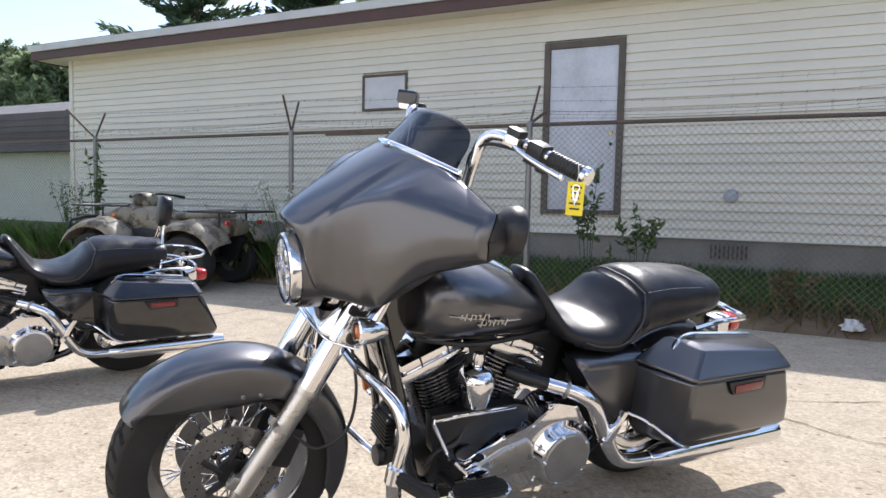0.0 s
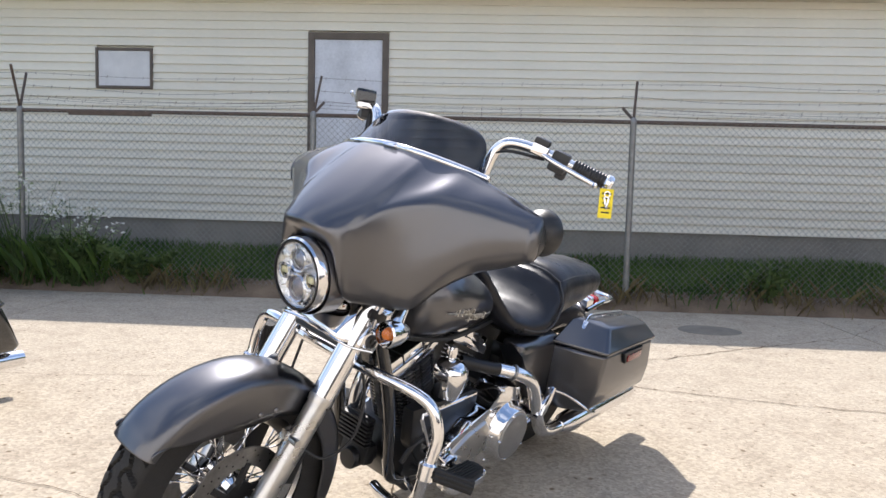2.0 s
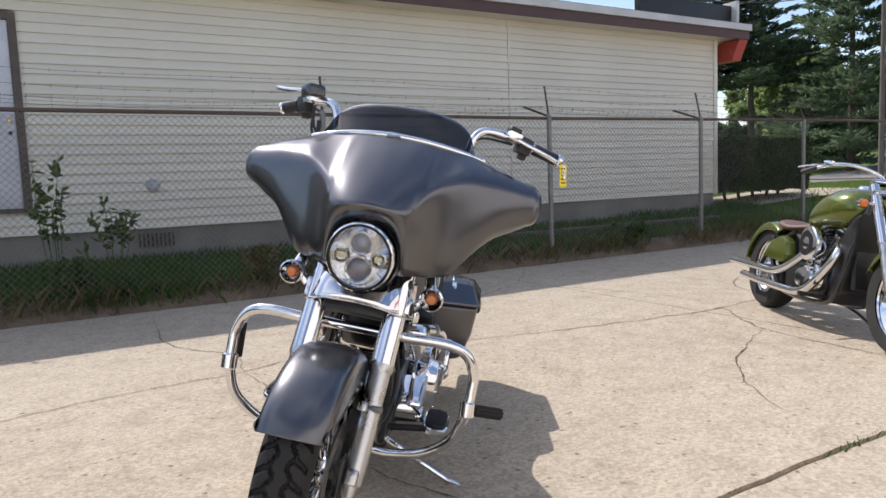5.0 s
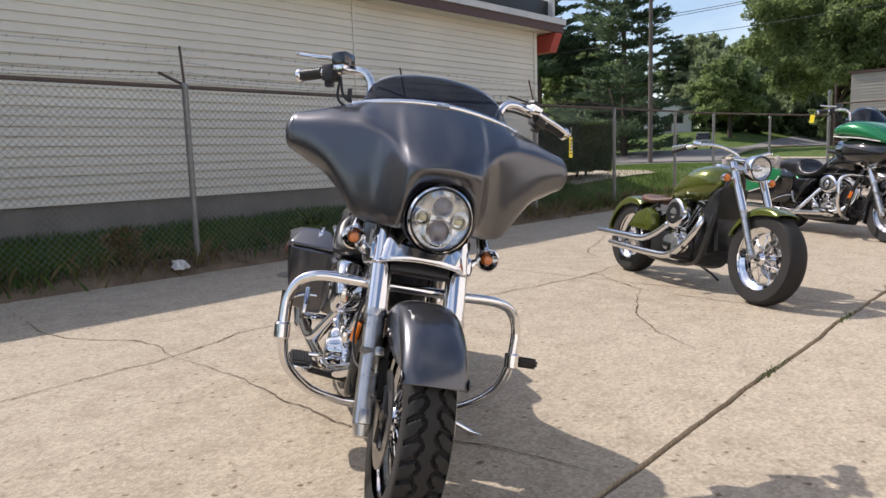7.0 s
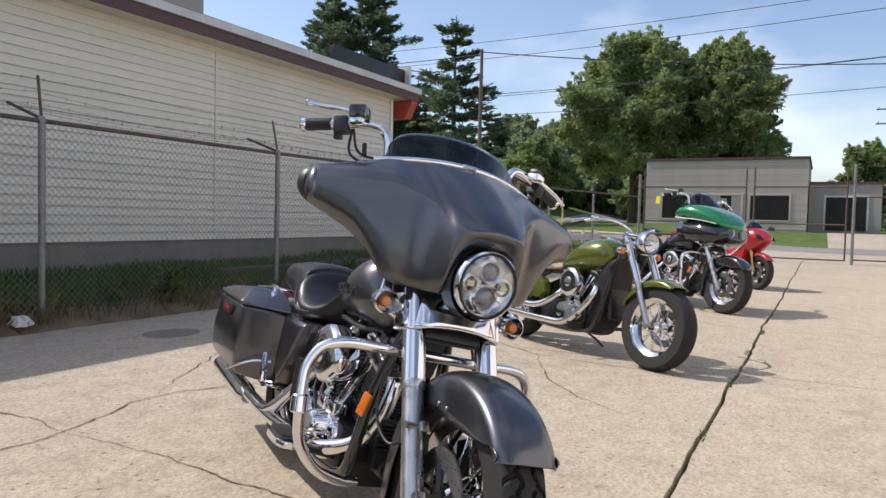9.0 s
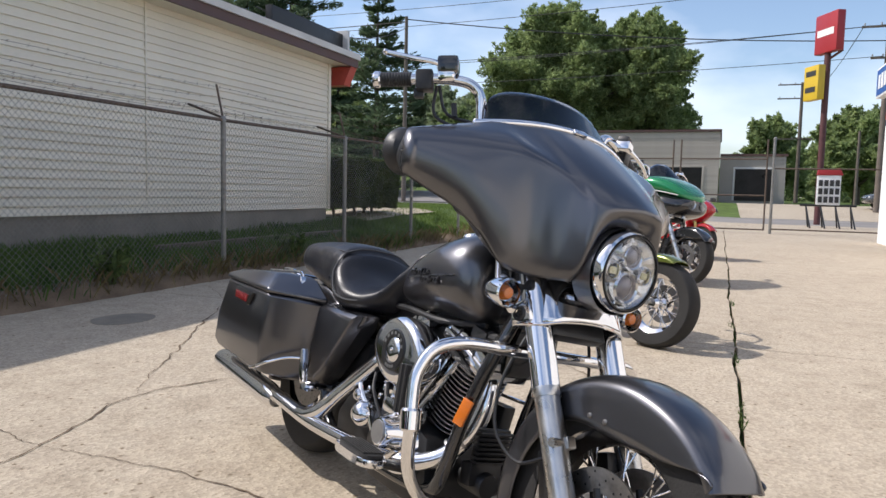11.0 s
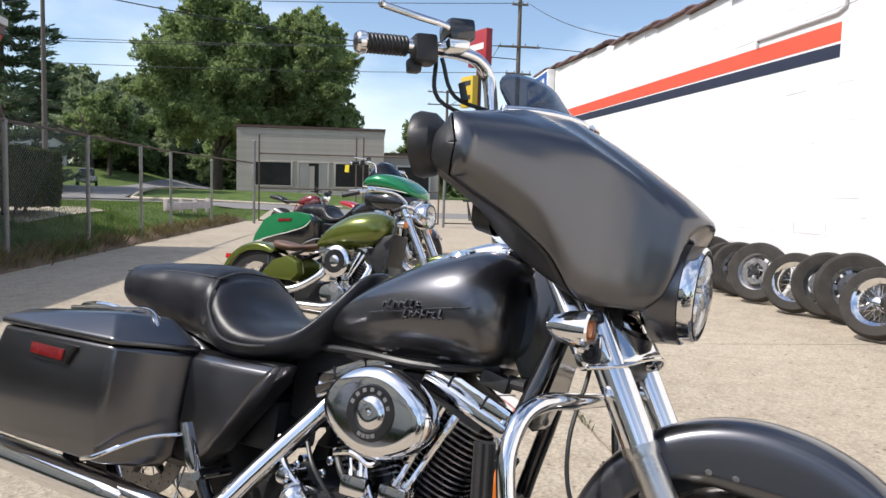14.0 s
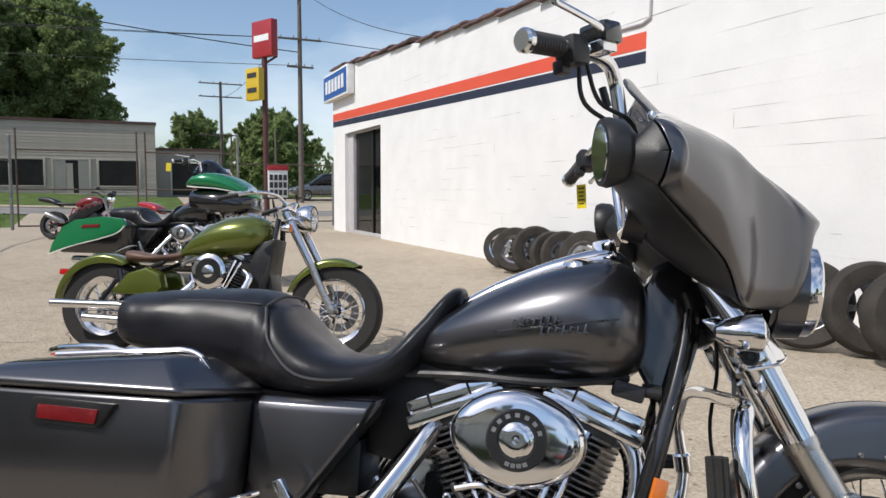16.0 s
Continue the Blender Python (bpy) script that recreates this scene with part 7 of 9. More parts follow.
lathe(bm, [(0.009, -0.001), (0.013, -0.001), (0.013, 0.001), (0.009, 0.001), (0.009, -0.001)], pose(0, -0.006, -0.065, 90, 0, 0), 16)
box(bm, (0.008, 0.002, 0.045), pose(0.004, -0.006, -0.10, 0, 8, 0), 0.0006)
box(bm, (0.007, 0.002, 0.04), pose(-0.006, -0.005, -0.096, 0, -12, 0), 0.0006)
part("key", bm, CHROME, tag, "small metal keys on a ring")


# ---- the other machines ----
def hold(name, bm, mat, parent, label="", turn=None, **k):
    if turn is not None:
        bmesh.ops.transform(bm, matrix=turn, verts=bm.verts[:])
    return part(name, bm, mat, parent, label, **k)


def backrest(root):
    bm = bm_new()
    body(bm, [(-0.045, -0.07, 0.08, 0.045), (-0.03, -0.095, 0.10, 0.075), (0.0, -0.10, 0.105, 0.082), (0.025, -0.09, 0.10, 0.07), (0.035, -0.06, 0.07, 0.04)], 24, 2.4, 4)
    bmesh.ops.transform(bm, matrix=pose(-0.17, 0, 1.06, 0, -8, 0), verts=bm.verts[:])
    b = part("backrest_pad", bm, LEATHER, root, "black padded passenger backrest")
    for s in (1, -1):
        bm = bm_new()
        tube(bm, [(-0.12, s * 0.17, 0.70), (-0.14, s * 0.13, 0.80), (-0.16, s * 0.06, 0.92), (-0.17, s * 0.05, 1.0)], 0.009, 8, 4)
        part("backrest_stay", bm, CHROME, b, "chrome backrest stay")
    bm = bm_new()
    tube(bm, [(-0.12, 0.17, 0.76), (-0.25, 0.175, 0.79), (-0.38, 0.13, 0.79), (-0.44, 0, 0.79), (-0.38, -0.13, 0.79), (-0.25, -0.175, 0.79), (-0.12, -0.17, 0.76)], 0.009, 8, 5)
    part("luggage_rack", bm, CHROME, root, "small chrome luggage rack")


black = thing("motorcycle", "gloss black touring motorcycle with a passenger backrest", "motorcycle", pose(-3.57, 3.14, 0.004, 0, 0, 243) @ pose(0, 0, 0, -10, 0, 0) @ Matrix.Scale(0.97, 4))
fp2 = front_end(black, Matrix(), BLACKPAINT, ape=False)
headlight(fp2, black, (1.40, 0, 0.95), 0.10, projector=False)
tank_parts(black, BLACKPAINT, emblem=False)
seat_parts(black)
lower_chassis(black, BLACKPAINT, BLACKPAINT)
backrest(black)
for s in (1, -1):
    saddlebag(black, s, BLACKPAINT)

# green bagger with a frame mounted fairing
bagger = thing("motorcycle", "emerald green and black bagger with a frame mounted fairing", "motorcycle", pose(7.50, 3.24, 0.004, 0, 0, 232) @ pose(0, 0, 0, -8, 0, 0) @ Matrix.Scale(1.06, 4))
fp3 = front_end(bagger, Matrix(), BLACKPAINT, ape=True)
tank_parts(bagger, BLACKPAINT, emblem=False)
seat_parts(bagger)
lower_chassis(bagger, BLACKPAINT, GREEN)
engine_guard(bagger, False)
for s in (1, -1):
    b = saddlebag(bagger, s, BLACKPAINT, 0.22)
    bm = bm_new()
    slab(bm, [(0.29, 0.655), (0.20, 0.56), (-0.05, 0.49), (-0.42, 0.40), (-0.74, 0.30), (-0.70, 0.42), (-0.56, 0.62), (-0.40, 0.70), (0.0, 0.745), (0.24, 0.72)], s * 0.395, s * 0.428, "xz", inset=0.02, bevel=0.008)
    g = part("green_panel", bm, GREEN, b, "emerald green upper panel")
    bm = bm_new()
    tube(bm, [(0.28, s * 0.430, 0.635), (0.18, s * 0.430, 0.55), (-0.05, s * 0.430, 0.48), (-0.42, s * 0.430, 0.39), (-0.73, s * 0.43, 0.29)], 0.006, 6, 4)
    part("pinstripe", bm, PINSTRIPE, g, "white pinstripe")
    bm = bm_new()
    slab(bm, [(-0.30, 0.60), (-0.06, 0.615), (-0.05, 0.65), (-0.28, 0.64)], s * 0.426, s * 0.440, "xz", bevel=0.004)
    part("reflector", bm, DARKRED, g, "dark red reflector strip")
bm = bm_new()
body(bm, [(0.95, 1.10, 1.17, 0.30), (1.05, 1.08, 1.25, 0.37), (1.20, 1.06, 1.29, 0.38), (1.36, 1.04, 1.27, 0.35), (1.50, 1.02, 1.21, 0.30), (1.60, 1.0, 1.14, 0.24), (1.66, 0.99, 1.09, 0.17), (1.69, 1.0, 1.05, 0.09)], 36, 2.6, 5)
sf = part("fairing", bm, GREEN, bagger, "shark nosed emerald green fairing", keep=0)
bm = bm_new()
body(bm, [(0.98, 0.84, 1.10, 0.27), (1.2, 0.79, 1.10, 0.34), (1.4, 0.78, 1.09, 0.335), (1.55, 0.80, 1.05, 0.29), (1.65, 0.84, 1.03, 0.23), (1.695, 0.88, 1.0, 0.16)], 28, 2.6, 4)
part("fairing_base", bm, BLACKPAINT, sf, "black lower fairing")
for s in (1, -1):
    bm = bm_new()
    tube(bm, [(0.98, s * 0.315, 1.105), (1.18, s * 0.375, 1.085), (1.4, s * 0.342, 1.072), (1.60, s * 0.248, 1.042)], 0.006, 6, 4)
    part("pinstripe", bm, PINSTRIPE, sf, "white pinstripe")
    bm = bm_new()
    lathe(bm, [(0.0, 0.02), (0.05, 0.014), (0.062, 0.0), (0.066, -0.03)], pose(1.690, s * 0.092, 0.955, 0, 86, s * 18), 28)
    hl = part("headlight", bm, LENS, sf, "round twin headlight")
    bm = bm_new()
    lathe(bm, [(0.0, -0.02), (0.04, -0.012), (0.06, 0.002)], pose(1.687, s * 0.092, 0.955, 0, 86, s * 18), 24)
    part("reflector_bowl", bm, BOWL, hl)
grid = []
for i in range(21):
    q = -1 + i / 10
    grid.append([Vector((1.36 - 0.26 * v - 0.12 * q * q, q * 0.31 * (1 - 0.22 * v), 1.245 + 0.21 * v * (1 - q ** 4) - 0.01 * q * q)) for v in [k / 6 for k in range(7)]])
bm = bm_new()
patch(bm, grid)
thick(part("windshield", bm, SMOKE, bagger, "dark smoked windshield", keep=0), 0.004)
ct = thing("price_tag", "small yellow tag hanging from the green machine's bar", "tag", bagger.matrix_world @ pose(0.90, -0.56, 1.33))
bm = bm_new()
box(bm, (0.05, 0.002, 0.09), pose(0, 0, -0.05, 0, 0, 30))
part("card", bm, YELLOW, ct, smooth=False)


def cruiser(m):
    """Bobbed cruiser: olive tank, fenders and side covers, wire wheels, two slash cut pipes, solo saddle."""
    r = thing("motorcycle", "olive green cruiser with chrome fork and brown saddle", "motorcycle", m)
    wheel(r, 1.70, 0.335, 0.335, 0.150, 0.228, 0, 40, disc=(1,), name="front_wheel")
    wheel(r, -0.03, 0.335, 0.335, 0.165, 0.215, 0, 40, disc=(1,), name="rear_wheel")
    thick(hold("front_fender", fender_mesh(1.70, 0.335, [(62, 0.372, 0.335), (80, 0.376, 0.315), (110, 0.376, 0.31), (140, 0.374, 0.32), (160, 0.372, 0.345)], 0.092, 0.03), OLIVE, r, "short olive front fender", keep=60))
    thick(hold("rear_fender", fender_mesh(-0.03, 0.335, [(58, 0.378, 0.33), (85, 0.384, 0.31), (115, 0.386, 0.31), (150, 0.384, 0.32), (176, 0.380, 0.345)], 0.105, 0.03), OLIVE, r, "bobbed olive rear fender", keep=60))
    for s in (1, -1):
        y = s * 0.12
        bm = bm_new()
        tube(bm, [(1.345, y, 1.02), (1.54, y, 0.66)], 0.030, 18)
        up = part("fork_cover", bm, CHROME, r, "chrome fork cover")
        bm = bm_new()
        tube(bm, [(1.53, y, 0.68), (1.70, y, 0.335)], 0.026, 18)
        lathe(bm, [(0.0, 0.02), (0.02, 0.018), (0.022, 0.0)], pose(1.70, y + s * 0.02, 0.335, -90 if s > 0 else 90, 0, 0), 16)
        part("fork_slider", bm, POLISHED, up, "bright fork slider")
        bm = bm_new()
        lathe(bm, [(0.0, -0.05), (0.02, -0.045), (0.03, -0.01), (0.031, 0.015)], pose(1.40, s * 0.205, 0.90, 0, 90, 0), 20)
        tube(bm, [(1.39, s * 0.12, 0.90), (1.39, s * 0.19, 0.90)], 0.009, 8)
        sg = part("turn_signal", bm, CHROME, r, "chrome turn signal")
        bm = bm_new()
        lathe(bm, [(0.0, 0.028), (0.02, 0.024), (0.029, 0.014)], pose(1.40, s * 0.205, 0.90, 0, 90, 0), 20)
        part("lens", bm, AMBER, sg, "amber lens")
        bm = bm_new()
        tube(bm, [(1.33, s * 0.05, 1.05), (1.33, s * 0.10, 1.09), (1.30, s * 0.22, 1.13), (1.22, s * 0.31, 1.135), (1.10, s * 0.37, 1.11), (0.98, s * 0.40, 1.08)], 0.0125, 12, 6)
        hb = part("handlebar", bm, CHROME, r, "swept chrome handlebar half")
        bm = bm_new()
        tube(bm, [(1.10, s * 0.37, 1.11), (0.97, s * 0.402, 1.077)], 0.018, 12)
        part("grip", bm, PLASTIC, hb)
        bm = bm_new()
        tube(bm, [(1.17, s * 0.35, 1.13), (1.16, s * 0.43, 1.12), (1.08, s * 0.49, 1.10)], 0.006, 8, 4)
        box(bm, (0.06, 0.04, 0.035), pose(1.18, s * 0.34, 1.14, 0, 0, s * -30), 0.01)
        part("lever", bm, CHROME, hb)
        bm = bm_new()
        tube(bm, [(1.27, s * 0.05, 0.98), (1.24, s * 0.10, 0.72), (1.16, s * 0.12, 0.40), (1.05, s * 0.13, 0.21), (0.6, s * 0.14, 0.19), (0.35, s * 0.14, 0.24), (0.18, s * 0.14, 0.45), (0.12, s * 0.12, 0.60)], 0.020, 12, 5)
        part("frame_tube", bm, BLACKPAINT, r, "gloss black frame tube")
        bm = bm_new()
        tube(bm, [(0.34, s * 0.115, 0.36), (-0.03, s * 0.12, 0.335)], 0.022, 10)
        tube(bm, [(0.46, s * 0.12, 0.66), (0.10, s * 0.125, 0.52), (-0.03, s * 0.125, 0.345)], 0.016, 10)
        part("swingarm", bm, SATINBLACK, r)
        bm = bm_new()
        slab(bm, [(0.06, 0.42), (0.42, 0.40), (0.50, 0.47), (0.47, 0.58), (0.36, 0.63), (0.20, 0.58)], s * 0.11, s * 0.185, "xz", inset=0.12, bevel=0.02)
        part("side_cover", bm, OLIVE, r, "olive side cover")
        bm = bm_new()
        tube(bm, [(1.02, s * 0.14, 0.24), (1.02, s * 0.32, 0.25)], 0.016, 10)
        part("footpeg", bm, RUBBER, r)
    bm = bm_new()
    body(bm, [(0.52, 0.70, 0.73, 0.02), (0.57, 0.69, 0.78, 0.085), (0.70, 0.688, 0.89, 0.160), (0.86, 0.695, 0.975, 0.198), (1.0, 0.71, 1.005, 0.204), (1.12, 0.74, 1.0, 0.182), (1.20, 0.79, 0.965, 0.125), (1.235, 0.85, 0.91, 0.04)], 36, 2.3, 5)
    tk = part("fuel_tank", bm, OLIVE, r, "olive teardrop fuel tank", keep=0)
    bm = bm_new()
    lathe(bm, [(0.0, 0.02), (0.05, 0.014), (0.062, 0.0), (0.06, -0.02)], pose(1.08, 0, 1.005, 0, 12, 0), 28)
    part("gauge", bm, CHROME, tk, "round chrome tank gauge")
    bm = bm_new()
    body(bm, [(0.12, 0.675, 0.72, 0.03), (0.15, 0.665, 0.745, 0.11), (0.24, 0.66, 0.735, 0.145), (0.36, 0.66, 0.715, 0.14), (0.48, 0.675, 0.725, 0.09), (0.58, 0.70, 0.745, 0.05), (0.62, 0.72, 0.745, 0.02)], 28, 2.6, 5)
    part("saddle", bm, BROWNLEATHER, r, "brown leather solo saddle", keep=0)
    vtwin(r, 0.86, 0.34, 10)
    bm = bm_new()
    lathe(bm, [(0.0, 0.05), (0.035, 0.05), (0.045, 0.044), (0.100, 0.042), (0.122, 0.03), (0.128, 0.0), (0.10, -0.05)], pose(0.84, -0.185, 0.595, 90, 0, 0), 40)
    ac = part("air_cleaner", bm, CHROME, r, "round chrome air cleaner")
    bm = bm_new()
    lathe(bm, [(0.040, 0.0), (0.044, 0.004), (0.088, 0.004), (0.092, 0.0)], pose(0.84, -0.2275, 0.595, 90, 0, 0), 36)
    part("dark_insert", bm, SATINBLACK, ac, "dark ring inset")
    bm = bm_new()
    slab(bm, oval(0.83, 0.345, 0.125, 0.082, 30, 2.4), -0.165, -0.215, "xz", inset=0.12, bevel=0.012)
    part("clutch_cover", bm, CHROME, r, "polished chrome clutch cover")
    bm = bm_new()
    slab(bm, [(1.14, 0.80), (1.28, 0.84), (1.245, 0.60), (1.19, 0.30), (1.06, 0.20), (1.0, 0.28), (1.08, 0.60)], -0.125, 0.125, "xz", bevel=0.02)
    part("radiator_shroud", bm, SATINBLACK, r, "tall black radiator shroud")
    for pts in ([(1.06, -0.11, 0.60), (1.11, -0.15, 0.54), (1.02, -0.19, 0.38), (0.85, -0.215, 0.25), (0.60, -0.235, 0.235), (0.2, -0.25, 0.245), (-0.05, -0.25, 0.255)], [(0.68, -0.11, 0.56), (0.70, -0.16, 0.50), (0.58, -0.20, 0.40), (0.44, -0.235, 0.345), (0.2, -0.25, 0.345), (-0.30, -0.255, 0.35)]):
        bm = bm_new()
        tube(bm, pts, 0.030, 16, 6)
        part("exhaust_pipe", bm, CHROME, r, "slash cut chrome exhaust pipe")
    fpx = (lambda name, bm, mat, parent, label="", **k: part(name, bm, mat, parent, label, **k))
    headlight(fpx, r, (1.50, 0, 0.99), 0.098, 0, projector=False)
    bm = bm_new()
    lathe(bm, [(0.0, -0.13), (0.04, -0.12), (0.075, -0.08), (0.09, -0.02)], pose(1.495, 0, 0.99, 0, 90, 0), 32)
    part("headlight_shell", bm, CHROME, r, "chrome headlight shell")
    bm = bm_new()
    box(bm, (0.07, 0.30, 0.03), pose(1.38, 0, 0.965, 0, -28, 0), 0.01)
    box(bm, (0.06, 0.28, 0.03), pose(1.345, 0, 1.04, 0, -28, 0), 0.01)
    part("fork_yoke", bm, CHROME, r)
    bm = bm_new()
    box(bm, (0.05, 0.20, 0.34), pose(1.235, 0, 0.50, 0, -12, 0), 0.012)
    part("radiator", bm, SATINBLACK, r, "black radiator between the frame tubes")
    bm = bm_new()
    box(bm, (0.20, 0.18, 0.22), pose(1.10, 0, 0.62), 0.03)
    part("coil_cover", bm, SATINBLACK, r)
    bm = bm_new()
    box(bm, (0.09, 0.05, 0.045), pose(-0.38, 0, 0.58), 0.015)
    part("tail_lamp", bm, REDLENS, r, "small red tail lamp")
    bm = bm_new()
    tube(bm, [(0.70, 0.14, 0.20), (0.76, 0.28, 0.12), (0.78, 0.36, 0.060)], 0.010, 8)
    part("kickstand", bm, SATINBLACK, r)
    return r


cruiser(pose(3.26, 3.31, 0.004, 0, 0, 239) @ pose(0, 0, 0, -9, 0, 0) @ Matrix.Scale(0.975, 4))


def sport(m, label, naked=False):
    """Sports motorcycle: cast wheels, twin spar frame, tail unit, fairing or bare lamp and tank."""
    r = thing("motorcycle", label, "motorcycle", m)
    wheel(r, 1.40, 0.30, 0.30, 0.12, 0.215, 0, 0, disc=(1, -1), cast=5, name="front_wheel", rim_mat=SATINBLACK if not naked else RED)
    wheel(r, 0.0, 0.31, 0.31, 0.18, 0.215, 0, 0, disc=(-1,), cast=5, name="rear_wheel", rim_mat=SATINBLACK if not naked else RED)
    thick(hold("front_fender", fender_mesh(1.40, 0.30, [(40, 0.325, 0.29), (70, 0.33, 0.275), (105, 0.33, 0.27), (135, 0.325, 0.28), (158, 0.32, 0.30)], 0.072, 0.025), MAROONPAINT if naked else RED, r, "red front fender", keep=60))
    for s in (1, -1):
        bm = bm_new()
        tube(bm, [(1.17, s * 0.10, 0.90), (1.29, s * 0.10, 0.58), (1.39, s * 0.10, 0.30)], 0.026, 14)
        part("fork_leg", bm, BRASS if not naked else CASTALU, r, "gold fork leg" if not naked else "silver fork leg")
        bm = bm_new()
        tube(bm, [(1.16, s * 0.08, 0.92), (1.10, s * 0.24, 0.93 if not naked else 1.0), (1.02, s * 0.33, 0.92 if not naked else 1.0)], 0.013, 10, 4)
        part("handlebar", bm, SATINBLACK, r)
        bm = bm_new()
        slab(bm, [(1.14, 0.80), (1.16, 0.72), (0.85, 0.50), (0.45, 0.36), (0.40, 0.50), (0.70, 0.70), (1.0, 0.84)], s * 0.09, s * 0.15, "xz", bevel=0.012)
        part("frame_spar", bm, SATINBLACK, r)
        bm = bm_new()
        tube(bm, [(0.44, s * 0.11, 0.40), (0.0, s * 0.11, 0.31)], 0.028, 10)
        part("swingarm", bm, SATINBLACK, r)
        bm = bm_new()
        box(bm, (0.05, 0.11, 0.07), pose(1.16, s * (0.36 if not naked else 0.30), 1.08, 0, 0, 0), 0.016)
        tube(bm, [(1.22, s * 0.14, 1.02), (1.17, s * 0.32, 1.07)], 0.008, 8)
        part("mirror", bm, SATINBLACK, r)
    bm = bm_new()
    body(bm, [(0.48, 0.74, 0.78, 0.05), (0.56, 0.70, 0.84, 0.12), (0.72, 0.70, 0.93, 0.155), (0.90, 0.72, 0.95, 0.16), (1.02, 0.76, 0.93, 0.12), (1.08, 0.80, 0.88, 0.05)], 28, 2.5, 4)
    part("fuel_tank", bm, MAROONPAINT if naked else RED, r, "dark red fuel tank" if naked else "gloss red fuel tank", keep=0)
    bm = bm_new()
    body(bm, [(-0.40, 0.86, 0.90, 0.04), (-0.34, 0.83, 0.93, 0.08), (-0.10, 0.78, 0.92, 0.12), (0.06, 0.74, 0.86, 0.14), (0.12, 0.72, 0.80, 0.12)], 24, 2.6, 4)
    part("tail_unit", bm, SATINBLACK if naked else RED, r, "black tail cowl" if naked else "red tail cowl", keep=0)
    bm = bm_new()
    body(bm, [(0.02, 0.77, 0.82, 0.08), (0.10, 0.75, 0.815, 0.13), (0.30, 0.74, 0.80, 0.13), (0.50, 0.75, 0.80, 0.09), (0.56, 0.76, 0.79, 0.04)], 20, 2.8, 4)
    part("seat", bm, LEATHER, r, "thin black seat", keep=0)
    bm = bm_new()
    slab(bm, [(0.45, 0.25), (1.05, 0.22), (1.12, 0.45), (0.95, 0.68), (0.55, 0.65)], -0.13, 0.13, "xz", bevel=0.03)
    part("engine", bm, SATINBLACK, r, "dark engine block")
    bm = bm_new()
    lathe(bm, [(0.02, 0.0), (0.055, 0.06), (0.06, 0.4), (0.045, 0.46), (0.03, 0.46)], Matrix.Translation((0.35, -0.17, 0.36)) @ Vector((-1, -0.1, 0.45)).to_track_quat("Z", "Y").to_matrix().to_4x4(), 20)
    part("muffler", bm, CASTALU, r, "grey upswept muffler")
    bm = bm_new()
    tube(bm, [(0.65, 0.12, 0.20), (0.66, 0.25, 0.10), (0.67, 0.31, 0.05)], 0.010, 8)
    part("kickstand", bm, SATINBLACK, r)
    if naked:
        bm = bm_new()
        lathe(bm, [(0.0, 0.05), (0.06, 0.045), (0.085, 0.02), (0.088, 0.0), (0.07, -0.08), (0.03, -0.11)], pose(1.30, 0, 0.88, 0, 88, 0), 28)
        part("headlight", bm, CHROME, r, "round bare headlight")
        bm = bm_new()
        body(bm, [(1.22, 0.95, 0.99, 0.06), (1.27, 0.95, 1.04, 0.11), (1.34, 0.95, 1.02, 0.09), (1.37, 0.96, 0.98, 0.03)], 20, 2.6, 4)
        part("fly_screen", bm, SATINBLACK, r, keep=0)
        for k in range(5):
            for s in (1, -1):
                bm = bm_new()
                tube(bm, [(0.45 + 0.14 * k, s * 0.14, 0.52 + 0.05 * k), (0.52 + 0.14 * k, s * 0.14, 0.70 + 0.04 * k), (0.59 + 0.14 * k, s * 0.14, 0.57 + 0.05 * k)], 0.013, 8)
                part("trellis_tube", bm, RED, r, "red trellis frame tube")
    else:
        bm = bm_new()
        body(bm, [(0.98, 0.78, 1.02, 0.20), (1.10, 0.62, 1.06, 0.235), (1.25, 0.62, 1.06, 0.22), (1.38, 0.70, 1.02, 0.18), (1.50, 0.78, 0.95, 0.11), (1.56, 0.82, 0.90, 0.04)], 32, 2.4, 5)
        f = part("fairing", bm, RED, r, "sharp red nose fairing", keep=0)
        bm = bm_new()
        slab(bm, [(0.55, 0.30), (0.95, 0.22), (1.12, 0.34), (1.22, 0.70), (1.0, 0.80), (0.80, 0.62)], -0.19, 0.19, "xz", bevel=0.03)
        part("belly_panel", bm, RED, f, "red side panels")
        for s in (1, -1):
            bm = bm_new()
            slab(bm, [(1.40, 0.86), (1.52, 0.84), (1.46, 0.92), (1.36, 0.95)], s * 0.10, s * 0.165, "xz", bevel=0.01)
            part("headlight", bm, DARKPANE, f, "slanted dark headlight")
            bm = bm_new()
            tube(bm, [(0.62, s * 0.194, 0.5), (0.9, s * 0.196, 0.55), (1.15, s * 0.215, 0.72)], 0.012, 6, 3)
            part("stripe", bm, PINSTRIPE, f, "white stripe")
        grid = []
        for i in range(13):
            q = -1 + i / 6
            grid.append([Vector((1.34 - 0.16 * v - 0.08 * q * q, q * 0.14, 1.03 + 0.13 * v * (1 - q ** 4))) for v in [k / 4 for k in range(5)]])
        bm = bm_new()
        patch(bm, grid)
        thick(part("windscreen", bm, SMOKE, r, "small smoked windscreen", keep=0), 0.003)
    return r


sport(pose(11.34, 2.80, 0.004, 0, 0, 226) @ pose(0, 0, 0, -7, 0, 0) @ Matrix.Scale(1.03, 4), "gloss red sports motorcycle with full fairing")
sport(pose(16.6, 4.86, 0.004, 0, 0, 240) @ pose(0, 0, 0, -8, 0, 0) @ Matrix.Scale(1.08, 4), "dark red naked motorcycle with trellis frame and bare round headlight", naked=True)


